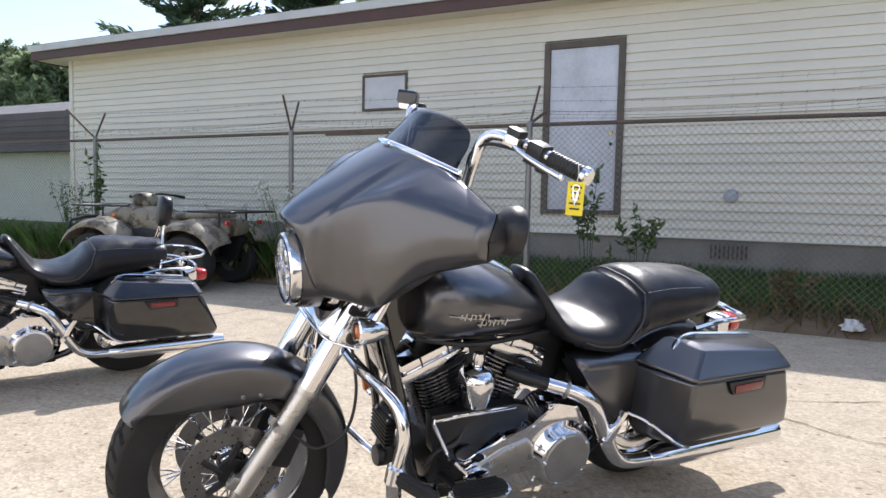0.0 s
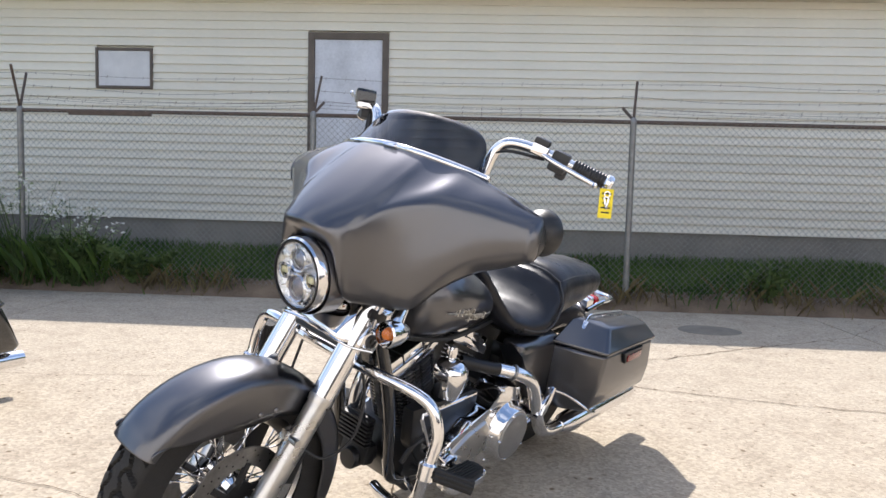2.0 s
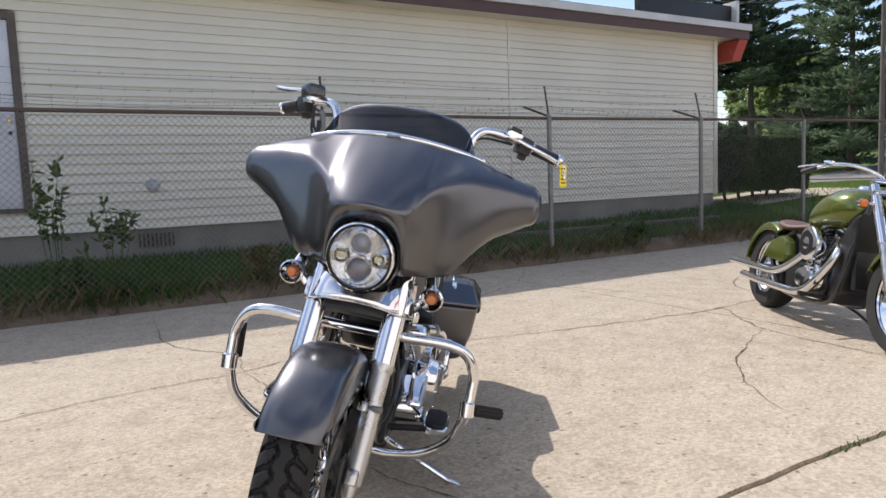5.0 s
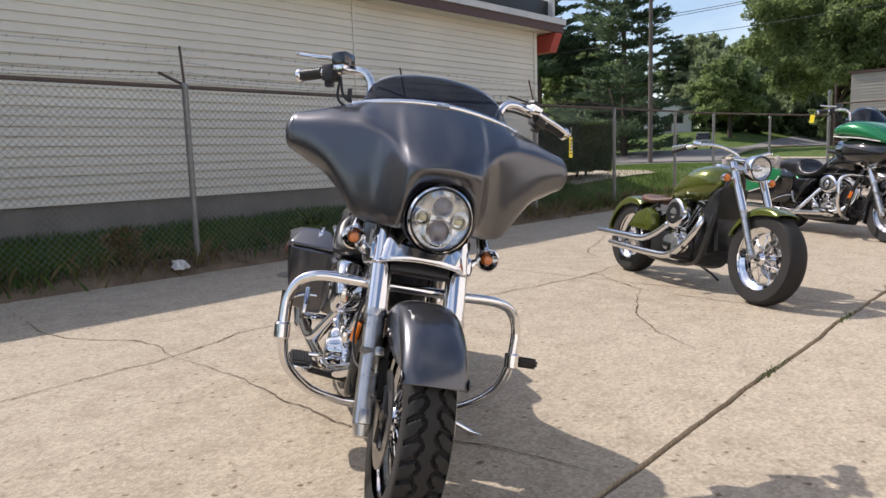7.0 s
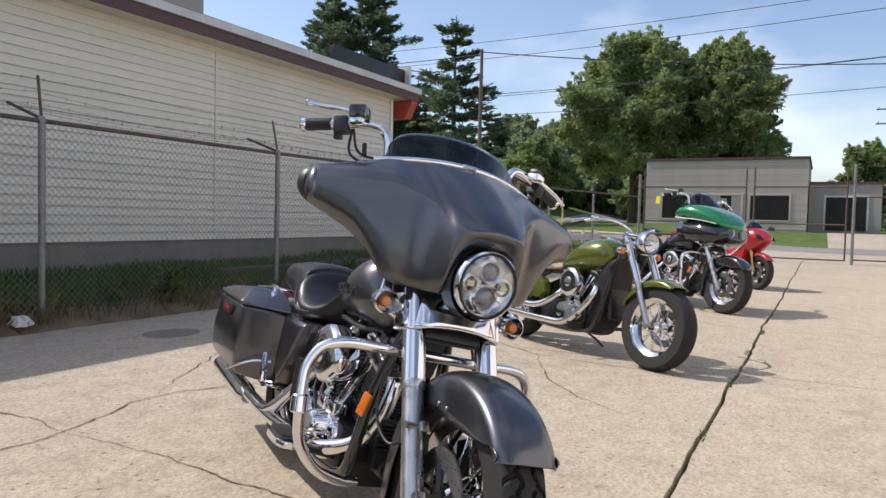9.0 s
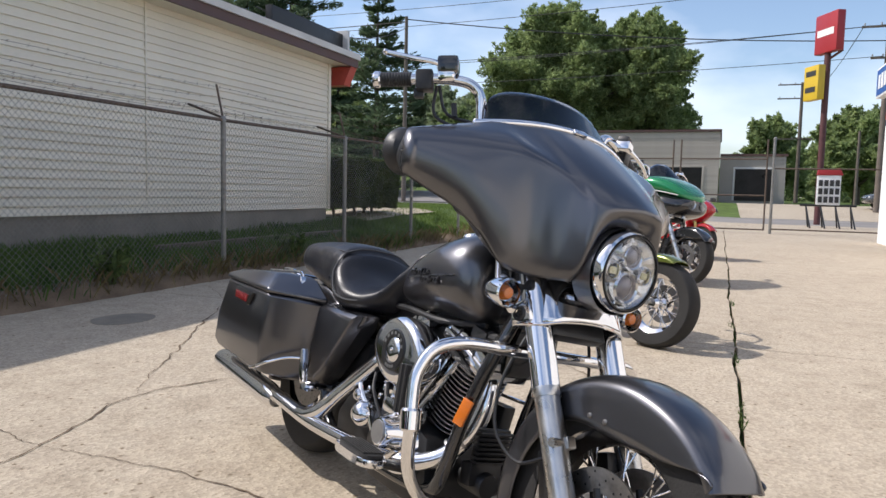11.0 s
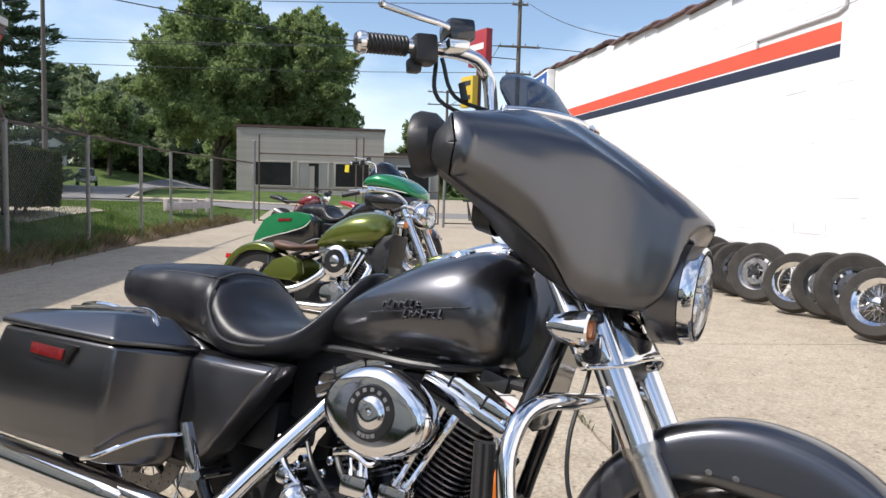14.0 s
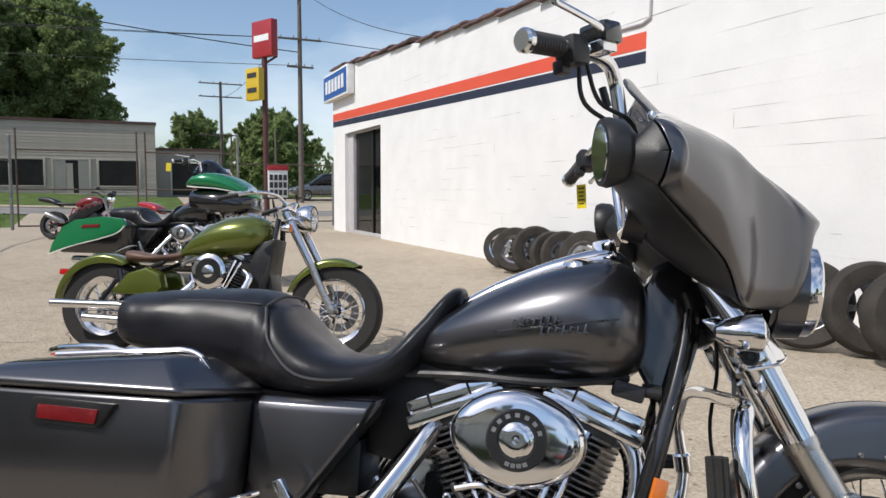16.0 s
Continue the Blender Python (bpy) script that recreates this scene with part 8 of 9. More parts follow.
def quad_bike(m):
    """Utility quad: four knobbly tyres, camouflage bodywork, racks, bars and saddle."""
    r = thing("quad_bike", "tan camouflage utility quad bike with black racks", "quad bike", m)
    for x in (0.0, 1.25):
        for s in (1, -1):
            ob = wheel(r, x, 0.31, 0.31, 0.22, 0.16, 0, 0, disc=(), cast=6, rim_mat=CASTALU, y=s * 0.42)
    for x0 in (0.0, 1.25):
        for s in (1, -1):
            bm = bm_new()
            grid = []
            for i in range(17):
                a = radians(20 + 140 * i / 16)
                grid.append([Vector((x0 + 0.40 * math.cos(a) * 1.1, s * y, 0.34 + 0.39 * math.sin(a) + dz)) for y, dz in ((0.22, 0.05), (0.32, 0.04), (0.46, 0.02), (0.55, -0.02), (0.57, -0.07))])
            patch(bm, grid)
            thick(part("fender", bm, CAMO, r, "flared camouflage fender", keep=60), 0.006)
    bm = bm_new()
    body(bm, [(-0.35, 0.60, 0.78, 0.20), (-0.1, 0.55, 0.80, 0.25), (0.2, 0.50, 0.76, 0.24), (0.5, 0.48, 0.78, 0.20), (0.8, 0.50, 0.90, 0.19), (1.05, 0.52, 0.92, 0.24), (1.35, 0.50, 0.84, 0.28), (1.60, 0.50, 0.72, 0.24), (1.68, 0.54, 0.64, 0.12)], 28, 3.0, 4)
    part("bodywork", bm, CAMO, r, "camouflage body shell", keep=0)
    bm = bm_new()
    body(bm, [(-0.25, 0.78, 0.86, 0.10), (-0.15, 0.77, 0.89, 0.16), (0.15, 0.75, 0.86, 0.16), (0.45, 0.75, 0.84, 0.13), (0.62, 0.80, 0.88, 0.08), (0.68, 0.83, 0.87, 0.03)], 24, 2.8, 4)
    part("saddle", bm, CAMO, r, "long camouflage saddle", keep=0)
    for s in (1, -1):
        bm = bm_new()
        slab(bm, [(-0.30, 0.56), (-0.12, 0.28), (0.40, 0.22), (0.85, 0.22), (0.98, 0.40), (1.02, 0.62), (0.78, 0.66), (0.40, 0.60), (0.1, 0.66)], s * 0.20, s * 0.27, "xz", bevel=0.02)
        part("side_panel", bm, PLASTIC, r, "black plastic side panel")
        bm = bm_new()
        slab(bm, [(0.33, 0.20), (0.92, 0.20), (0.95, 0.25), (0.30, 0.25)], s * 0.25, s * 0.52, "xz", bevel=0.012)
        part("foot_well", bm, PLASTIC, r, "black footwell")
        bm = bm_new()
        lathe(bm, [(0.0, 0.03), (0.05, 0.024), (0.062, 0.0), (0.05, -0.05)], pose(1.64, s * 0.22, 0.66, 0, 84, 0), 20)
        part("headlamp", bm, LENS, r, "round headlamp")
    bm = bm_new()
    tube(bm, [(1.55, -0.30, 0.36), (1.74, -0.30, 0.42), (1.76, -0.30, 0.72), (1.76, 0.30, 0.72), (1.74, 0.30, 0.42), (1.55, 0.30, 0.36)], 0.018, 8, 3)
    part("bumper", bm, SATINBLACK, r, "black tubular front bumper")
    bm = bm_new()
    body(bm, [(0.82, 0.90, 0.95, 0.06), (0.86, 0.88, 1.04, 0.12), (0.98, 0.88, 1.06, 0.13), (1.06, 0.90, 1.0, 0.09)], 20, 2.8, 4)
    part("head_pod", bm, CAMO, r, "camouflage handlebar pod", keep=0)
    for s in (1, -1):
        bm = bm_new()
        tube(bm, [(0.92, 0, 0.98), (0.90, s * 0.15, 1.04), (0.82, s * 0.30, 1.03), (0.76, s * 0.42, 1.01)], 0.013, 10, 5)
        hb = part("handlebar", bm, SATINBLACK, r)
        bm = bm_new()
        tube(bm, [(0.80, s * 0.33, 1.025), (0.75, s * 0.44, 1.005)], 0.019, 10)
        part("grip", bm, RUBBER, hb)
    for xa, xb, z in ((-0.55, 0.0, 0.86), (1.05, 1.62, 0.90)):
        bm = bm_new()
        tube(bm, [(xa, -0.42, z), (xb, -0.42, z), (xb, 0.42, z), (xa, 0.42, z), (xa, -0.42, z)], 0.012, 8)
        rk = part("rack", bm, SATINBLACK, r, "black tubular cargo rack")
        for k in range(5):
            bm = bm_new()
            y = -0.3 + 0.15 * k
            tube(bm, [(xa, y, z), (xb, y, z)], 0.008, 6)
            part("rack_bar", bm, SATINBLACK, rk)
        for y in (-0.25, 0.25):
            bm = bm_new()
            tube(bm, [((xa + xb) / 2, y, 0.62), ((xa + xb) / 2, y, z)], 0.012, 6)
            part("rack_leg", bm, SATINBLACK, rk)
    bm = bm_new()
    box(bm, (1.2, 0.34, 0.22), pose(0.62, 0, 0.40), 0.05)
    part("engine", bm, SATINBLACK, r, "dark engine and frame")
    for s in (1, -1):
        bm = bm_new()
        box(bm, (0.03, 0.06, 0.05), pose(-0.42, s * 0.30, 0.74), 0.01)
        part("tail_lamp", bm, REDLENS, r, "small red lamp")
        bm = bm_new()
        box(bm, (0.025, 0.05, 0.04), pose(0.92, s * 0.50, 0.80), 0.008)
        part("marker", bm, AMBER, r, "small amber marker")
    for s in (1, -1):
        for x0, ar in ((0.0, 0.03), (1.25, 0.025)):
            bm = bm_new()
            tube(bm, [(x0, 0, 0.31), (x0, s * 0.36, 0.31)], ar, 8)
            part("axle", bm, SATINBLACK, r)
    return r


quad_bike(pose(-6.2, 6.44, 0.0, 0, 0, 188) @ Matrix.Scale(1.08, 4))


# ---- loose wheels along the white wall ----
def loose_wheel(x, y, lean, face, lie=0, spokes=0, cast=5, r=0.30, w=0.16, rim=0.205, z=None, label="", rim_mat=CHROME):
    """A motorcycle wheel with tyre stood on the ground, its axle turned to face degrees and leant back."""
    t = thing("loose_wheel", label or "used motorcycle wheel with black tyre standing by the white wall", "wheel", pose(x, y, z if z is not None else r * math.cos(radians(lean)) + 0.45 * w * abs(math.sin(radians(lean))), 0, 0, face) @ pose(0, 0, 0, lean, 0, 0), group="loose wheels by the wall")
    wheel(t, 0, 0, r, w, rim, 0, spokes, disc=(1,) if not spokes else (), cast=cast, rim_mat=rim_mat, tyre=DUSTYTYRE)
    return t


DUSTYTYRE = material("dusty used tyre rubber", (0.050, 0.045, 0.040), 0.85, vary=0.35, scale=7, fine=120, bump=0.3, spec=0.2)
DULLRIM = material("dull alloy rim", (0.42, 0.42, 0.44), 0.35, 0.9, vary=0.1)
rowx = [(7.12, -2.12, 12, 40, 0), (6.50, -1.98, 14, 52, 1), (6.18, -2.12, 8, 72, 0), (5.80, -2.15, 9, 76, 0), (5.45, -2.12, 8, 70, 0), (4.92, -2.06, 12, 36, 0), (4.20, -2.05, 13, 40, 1), (3.95, -2.22, 8, 50, 0), (3.60, -2.25, 8, 62, 0), (2.85, -1.82, 18, 30, 1), (2.62, -2.08, 10, 60, 0), (2.28, -1.98, 8, 66, 0), (2.0, -1.86, 9, 64, 0), (1.38, -1.38, 12, 40, 0), (1.02, -1.62, 9, 58, 0), (0.66, -1.52, 9, 62, 0), (0.2, -1.45, 12, 40, 0)]
for i, (x, y, lean, face, wire) in enumerate(rowx):
    loose_wheel(x, y + (0.12 if i < 9 else 0.0), lean, face, spokes=32 if wire else 0, cast=0 if wire else 5 + i % 2, r=(0.31, 0.325, 0.34)[i * 7 % 3] if i < 13 else 0.335, w=0.14 + 0.02 * (i * 5 % 4), rim_mat=DULLRIM if i % 3 else CHROME)
loose_wheel(6.85, -2.25, 6, 40, z=0.268, cast=5, r=0.27, w=0.12, label="smaller wheel behind another wheel by the wall", rim_mat=DULLRIM)


# ---- across the street and around ----
def clap_wall(root, lo, hi, face, mat, row=0.16):
    """Courses of clapboard on a wall that faces -x (face 0) or -y (face 1)."""
    n = int((hi[2] - lo[2]) / row)
    bm = bm_new()
    if face == 0:
        pts = [(lo[0], 0.0), (lo[0] - 0.025, 0.0), (lo[0] - 0.005, row), (lo[0], row)]
        bridge(bm, [[Vector((x, y, z)) for x, z in pts] for y in (lo[1], hi[1])])
    else:
        pts = [(lo[1], 0.0), (lo[1] - 0.025, 0.0), (lo[1] - 0.005, row), (lo[1], row)]
        bridge(bm, [[Vector((x, y, z)) for y, z in pts] for x in (lo[0], hi[0])])
    first = part("clapboard", bm, mat, root, smooth=False)
    first.location.z = lo[2]
    for k in range(1, n):
        share("clapboard", first, root, pose(0, 0, lo[2] + k * row))


FX = 48.0
GZ = 0.92
store = thing("storefront_building", "grey clapboard storefront with dark shop windows across the street", "building")
bm = bm_new()
span(bm, (FX, 1.68, 0.0), (FX + 10, 11.94, 5.55))
wall = part("wall", bm, GREYCLAP, store, smooth=False)
clap_wall(store, (FX - 0.005, 1.68, 3.2), (FX, 11.94, 5.5), 0, GREYCLAP, 0.19)
for ya, yb in ((10.9, 11.94), (1.68, 2.6)):
    clap_wall(store, (FX - 0.005, ya, GZ), (FX, yb, 3.2), 0, GREYCLAP, 0.19)
clap_wall(store, (FX - 0.005, 2.6, GZ), (FX, 10.9, 1.5), 0, GREYCLAP, 0.18)
bm = bm_new()
span(bm, (FX - 0.12, 1.6, 5.5), (FX + 10, 12.04, 5.66))
part("roof_cap", bm, FASCIA, store, smooth=False)
for ya, yb, z0 in ((8.05, 10.9, 1.4), (5.5, 7.75, 0.92), (2.6, 5.2, 1.4)):
    for lo, hi in (((ya, z0), (ya + 0.14, 3.2)), ((yb - 0.14, z0), (yb, 3.2)), ((ya + 0.14, 3.1), (yb - 0.14, 3.2)), ((ya + 0.14, z0), (yb - 0.14, z0 + 0.1))):
        bm = bm_new()
        span(bm, (FX - 0.07, lo[0], lo[1]), (FX + 0.02, hi[0], hi[1]), 0.01)
        part("window_frame", bm, GREYCLAP, store, "pale window frame")
    # flat dark pane; in the porch it stands in for the recess's shade
    bm = bm_new()
    span(bm, (FX - 0.03, ya + 0.14, z0 + 0.1), (FX - 0.01, yb - 0.14, 3.1))
    w = part("pane", bm, DUSK, store, "dark pane standing for the dim space behind", smooth=False)
    if z0 < 1.2:
        for lo, hi in ((ya + 0.14, ya + 0.75), (yb - 0.8, yb - 0.14)):
            bm = bm_new()
            span(bm, (FX - 0.06, lo, z0 + 0.1), (FX - 0.032, hi, 3.1))
            part("porch_panel", bm, STUCCO, w, smooth=False)
        bm = bm_new()
        span(bm, (FX - 0.05, ya + 1.05, 0.98), (FX - 0.033, ya + 1.5, 2.9))
        part("porch_door", bm, GREYCLAP, w, smooth=False)
wing = thing("garage_wing", "low grey stucco garage with an open dark bay", "building")
bm = bm_new()
span(bm, (FX + 1.5, -2.5, 0.0), (FX + 9, 1.62, 3.95))
part("wall", bm, STUCCO, wing, smooth=False)
bm = bm_new()
span(bm, (FX + 1.4, -2.6, 3.95), (FX + 9, 1.62, 4.1))
part("roof_cap", bm, FASCIA, wing, smooth=False)
for ya, yb in ((-1.8, 0.75),):
    bm = bm_new()
    span(bm, (FX + 1.44, ya, GZ), (FX + 1.52, yb, 3.2), 0.01)
    d = part("garage_door", bm, ROOFEDGE, wing)
    # no opening here: a dark sheet stands in for the bay's shade
    bm = bm_new()
    span(bm, (FX + 1.42, ya + 0.12, GZ), (FX + 1.45, yb - 0.12, 3.08))
    part("bay_shade", bm, DUSK, d, smooth=False)


def house(x, y, face, w, d, h, wallm, label):
    r = thing("house", label, "house", pose(x, y, height(x, y), 0, 0, face))
    bm = bm_new()
    slab(bm, [(-w / 2, -0.6), (w / 2, -0.6), (w / 2, h), (0, h + w * 0.28), (-w / 2, h)], -d / 2, d / 2, "xz")
    part("wall", bm, wallm, r, smooth=False)
    for s in (1, -1):
        bm = bm_new()
        slab(bm, [(0, h + w * 0.28 + 0.05), (s * (w / 2 + 0.4), h - 0.17), (s * (w / 2 + 0.4), h - 0.02), (0, h + w * 0.28 + 0.22)], -d / 2 - 0.35, d / 2 + 0.35, "xz")
        part("roof", bm, SHINGLE, r, "grey shingle roof slope", smooth=False)
    for k in (-1, 1):
        bm = bm_new()
        span(bm, (k * w * 0.25 - 0.55, -d / 2 - 0.06, 1.0), (k * w * 0.25 + 0.55, -d / 2 + 0.02, 2.3), 0.01)
        wd = part("window", bm, ROOFEDGE, r)
        bm = bm_new()
        span(bm, (k * w * 0.25 - 0.45, -d / 2 - 0.08, 1.1), (k * w * 0.25 + 0.45, -d / 2 - 0.05, 2.2))
        part("pane", bm, DUSK, wd, smooth=False)
    bm = bm_new()
    span(bm, (-0.5, -d / 2 - 0.07, 0.0), (0.5, -d / 2 + 0.02, 2.1), 0.01)
    part("door", bm, BROWNTRIM, r)
    return r


house(97, 47.3, -64, 6.4, 9, 2.6, HOUSEWHITE, "small white house among distant trees")
house(92, 74, -60, 9, 8, 3.0, STUCCO, "small grey house among distant trees")
# neighbouring shed seen past the cream building's other end
shed = thing("shed", "pale shed with a brown shingled mansard roof", "building")
bm = bm_new()
span(bm, (-30, 12.5, -0.2), (-14.2, 20, 2.35))
part("wall", bm, material("cream shed paint", (0.60, 0.565, 0.47), 0.7, vary=0.08, scale=2), shed, smooth=False)
bm = bm_new()
slab(bm, [(12.42, 3.25), (14.6, 3.98), (20.2, 4.0), (20.2, 2.25), (12.5, 2.25)], -30.2, -14.1, "yz")
part("roof", bm, SHINGLE, shed, "grey upper roof slope", smooth=False)
for k in range(6):
    bm = bm_new()
    slab(bm, [(12.06 + 0.05 * k, 2.22 + 0.18 * k), (12.13 + 0.05 * k, 2.42 + 0.18 * k), (12.5, 2.42 + 0.18 * k), (12.5, 2.22 + 0.18 * k)], -30.3, -14.0, "yz")
    part("shingle_course", bm, MANSARD, shed, "brown shingle course", smooth=False)


# ---- poles, cables and signs ----
def utility_pole(x, y, h, arms, r=0.15, lean=0.0):
    p = thing("utility_pole", "weathered wooden utility pole with cross arms" if arms else "plain grey wooden pole", "pole")
    z0 = height(x, y) - 0.3
    bm = bm_new()
    tube(bm, [(x, y, z0), (x, y + lean * h, h)], (r, r * 0.65), 12)
    part("shaft", bm, POLEWOOD, p)
    for z, half, nrm in arms:
        bm = bm_new()
        box(bm, (0.10, 2 * half, 0.11), pose(x - 0.1, y + lean * z, z))
        a = part("cross_arm", bm, POLEWOOD, p, smooth=False)
        for k in range(4):
            yy = y + lean * z - half * 0.9 + half * 0.6 * k
            bm = bm_new()
            lathe(bm, [(0.0, 0.16), (0.03, 0.15), (0.045, 0.08), (0.03, 0.0)], pose(x - 0.1, yy, z + 0.055), 10)
            part("insulator", bm, CASTALU, a)
    return p


utility_pole(34, 18.5, 10.9, (), 0.14)
utility_pole(41, -6.4, 14.2, ((12.9, 0.5, 0), (10.35, 1.3, 0), (8.7, 0.8, 0)), 0.17)
utility_pole(72, -5.2, 12.1, ((11.9, 2.1, 0), (10.6, 2.1, 0), (6.8, 2.2, 0)), 0.2)
utility_pole(58, -8.0, 6.3, (), 0.13)
utility_pole(66, -10.5, 6.8, (), 0.13)


def cable(a, b, sag, r=0.02, label="thin dark overhead utility cable"):
    bm = bm_new()
    a, b = Vector(a), Vector(b)
    pts = []
    for k in range(25):
        t = k / 24
        p = a.lerp(b, t)
        p.z -= sag * 4 * t * (1 - t)
        pts.append(p)
    tube(bm, pts, r, 5)
    tagged(part("overhead_cable", bm, CONDUCTOR), label, "cable", group="overhead cables")


for z0, z1, r in ((14.0, 14.3, 0.02), (13.0, 12.9, 0.02), (10.45, 10.4, 0.02), (10.45, 10.0, 0.018), (8.8, 9.2, 0.018)):
    cable((41, -6.0 - 0.2 * z0 % 0.8, z0), (44, 62, z1 + 1.0), 1.0, r)
cable((41, -6.4, 9.6), (34, 18.5, 10.75), 0.4, 0.03)
cable((34, 18.5, 10.6), (30, 60, 12), 0.8, 0.025)
cable((34, 18.5, 10.3), (12, 12.5, 5.6), 0.7, 0.02)
cable((41, -7.0, 13.0), (18.5, -8.5, 6.2), 0.8, 0.018)
cable((41, -7.4, 10.4), (38, -60, 10.8), 1.0, 0.025)
cable((41, -5.2, 10.4), (72, -5.4, 10.6), 0.7, 0.02)

# tall pole sign: red box over a yellow one, both turned to the street
ps = thing("pole_sign", "tall maroon pole with a red and a yellow sign box", "sign")
bm = bm_new()
tube(bm, [(28.5, -2.14, -0.1), (28.5, -2.14, 6.9)], 0.12, 14)
part("pole", bm, MAROON, ps)
turned = pose(28.45, -2.15, 7.57, 0, 0, -63)
bm = bm_new()
box(bm, (0.34, 1.36, 1.52), turned, 0.06)
rp = part("red_panel", bm, SIGNRED, ps, "red sign box")
bm = bm_new()
box(bm, (0.02, 1.0, 0.26), turned @ pose(-0.175, 0, 0.02))
part("bar", bm, SIGNWHITE, rp, smooth=False)
turned = pose(28.45, -1.72, 5.66, 0, 0, -63)
bm = bm_new()
box(bm, (0.3, 0.92, 1.34), turned, 0.05)
yp = part("yellow_panel", bm, SIGNYELLOW, ps, "yellow sign box")
for k in range(2):
    bm = bm_new()
    box(bm, (0.02, 0.62, 0.20), turned @ pose(-0.155, 0, 0.36 - 0.62 * k))
    part("bar", bm, INK, yp, smooth=False)
bm = bm_new()
tube(bm, [(28.5, -2.14, 6.55), (28.1, -2.6, 6.85)], 0.05, 8)
part("brace", bm, MAROON, ps)
# portable price board on a trestle
pb = thing("price_board", "small white and red board sign on dark trestle legs", "sign")
bm = bm_new()
span(bm, (26.0, -2.55, 0.92), (26.12, -1.78, 2.0), 0.02)
bd = part("board", bm, SIGNWHITE, pb)
for i in range(3):
    for k in range(4):
        bm = bm_new()
        box(bm, (0.02, 0.13, 0.22), pose(25.99, -2.44 + 0.18 * k, 1.12 + 0.3 * i))
        part("bar", bm, INK, bd, smooth=False)
bm = bm_new()
slab(bm, [(-2.62, 2.0), (-1.75, 2.0), (-1.8, 2.2), (-2.5, 2.26)], 25.98, 26.14, "yz", bevel=0.02)
part("header", bm, SIGNRED, bd, "red header")
for y in (-2.9, -2.42, -1.94, -1.46):
    bm = bm_new()
    tube(bm, [(26.4, y - 0.15, height(26.4, y)), (26.05, y, 0.9), (25.7, y - 0.15, height(25.7, y))], 0.03, 6)
    part("leg", bm, SATINBLACK, pb)
bm = bm_new()
tube(bm, [(26.05, -3.1, 0.9), (26.05, -1.26, 0.9)], 0.04, 6)
part("beam", bm, SATINBLACK, pb)


def parked_car(x, y, face, paint, label):
    r = thing("car", label, "car", pose(x, y, height(x, y) + 0.03, 0, 0, face))
    bm = bm_new()
    body(bm, [(-2.3, 0.55, 0.75, 0.70), (-2.2, 0.40, 0.98, 0.84), (-1.2, 0.30, 1.02, 0.92), (0.6, 0.30, 1.0, 0.92), (1.6, 0.32, 0.95, 0.90), (2.2, 0.36, 0.82, 0.82), (2.35, 0.45, 0.65, 0.6)], 28, 4.0, 4)
    part("body", bm, paint, r, keep=0)
    bm = bm_new()
    body(bm, [(-2.15, 0.95, 1.05, 0.66), (-1.9, 0.95, 1.55, 0.70), (-1.0, 0.95, 1.70, 0.72), (0.2, 0.95, 1.66, 0.72), (0.9, 0.95, 1.28, 0.70), (1.25, 0.95, 1.0, 0.68)], 24, 4.0, 4)
    c = part("cabin", bm, DARKPANE, r, "dark glazed cabin", keep=0)
    bm = bm_new()
    body(bm, [(-1.9, 1.60, 1.64, 0.60), (-1.0, 1.68, 1.745, 0.64), (0.1, 1.66, 1.71, 0.62), (0.4, 1.56, 1.62, 0.55)], 20, 4.0, 3)
    part("roof", bm, paint, c, keep=0)
    for wx in (-1.45, 1.45):
        for s in (1, -1):
            wheel(r, wx, 0.35, 0.35, 0.22, 0.24, 0, 0, disc=(), cast=5, rim_mat=DULLRIM, y=s * 0.82)
    return r


parked_car(43.0, -8.4, 92, material("dark grey car paint", (0.13, 0.135, 0.14), 0.25, 0.6, vary=0.05, coat=0.7), "dark grey car parked across the street")
parked_car(70, 30.5, 20, CARGREY, "small pale car parked far down the street")

# ---- vegetation ----
def leaf_cloud(name, mat, parent, clumps, leaf, rnd, droop=0.0):
    """Leaves as small bent quads scattered through many clumps."""
    verts, faces = [], []
    for c, rad, count in clumps:
        for _ in range(count):
            d = Vector((rnd.gauss(0, 1), rnd.gauss(0, 1), rnd.gauss(0, 1))).normalized()
            p = c + Vector((d.x * rad.x, d.y * rad.y, d.z * rad.z)) * rnd.uniform(0.35, 1.1)
            u = (d + Vector((rnd.uniform(-1, 1), rnd.uniform(-1, 1), rnd.uniform(-1, 1) - droop)) * 0.9).normalized()
            v = u.cross(Vector((rnd.uniform(-1, 1), rnd.uniform(-1, 1), rnd.uniform(-1, 1)))).normalized()
            s = leaf * rnd.uniform(0.6, 1.3)
            k = len(verts)
            n = u.cross(v) * s * 0.18
            verts += [p - u * s, p + v * s * 0.42 + n, p + u * s, p - v * s * 0.42 + n]
            faces.append((k, k + 1, k + 2, k + 3))
    me = bpy.data.meshes.new(name)
    me.from_pydata([tuple(v) for v in verts], [], faces)
    me.materials.append(mat)
    ob = new(name, me)
    ob.parent = parent
    return ob


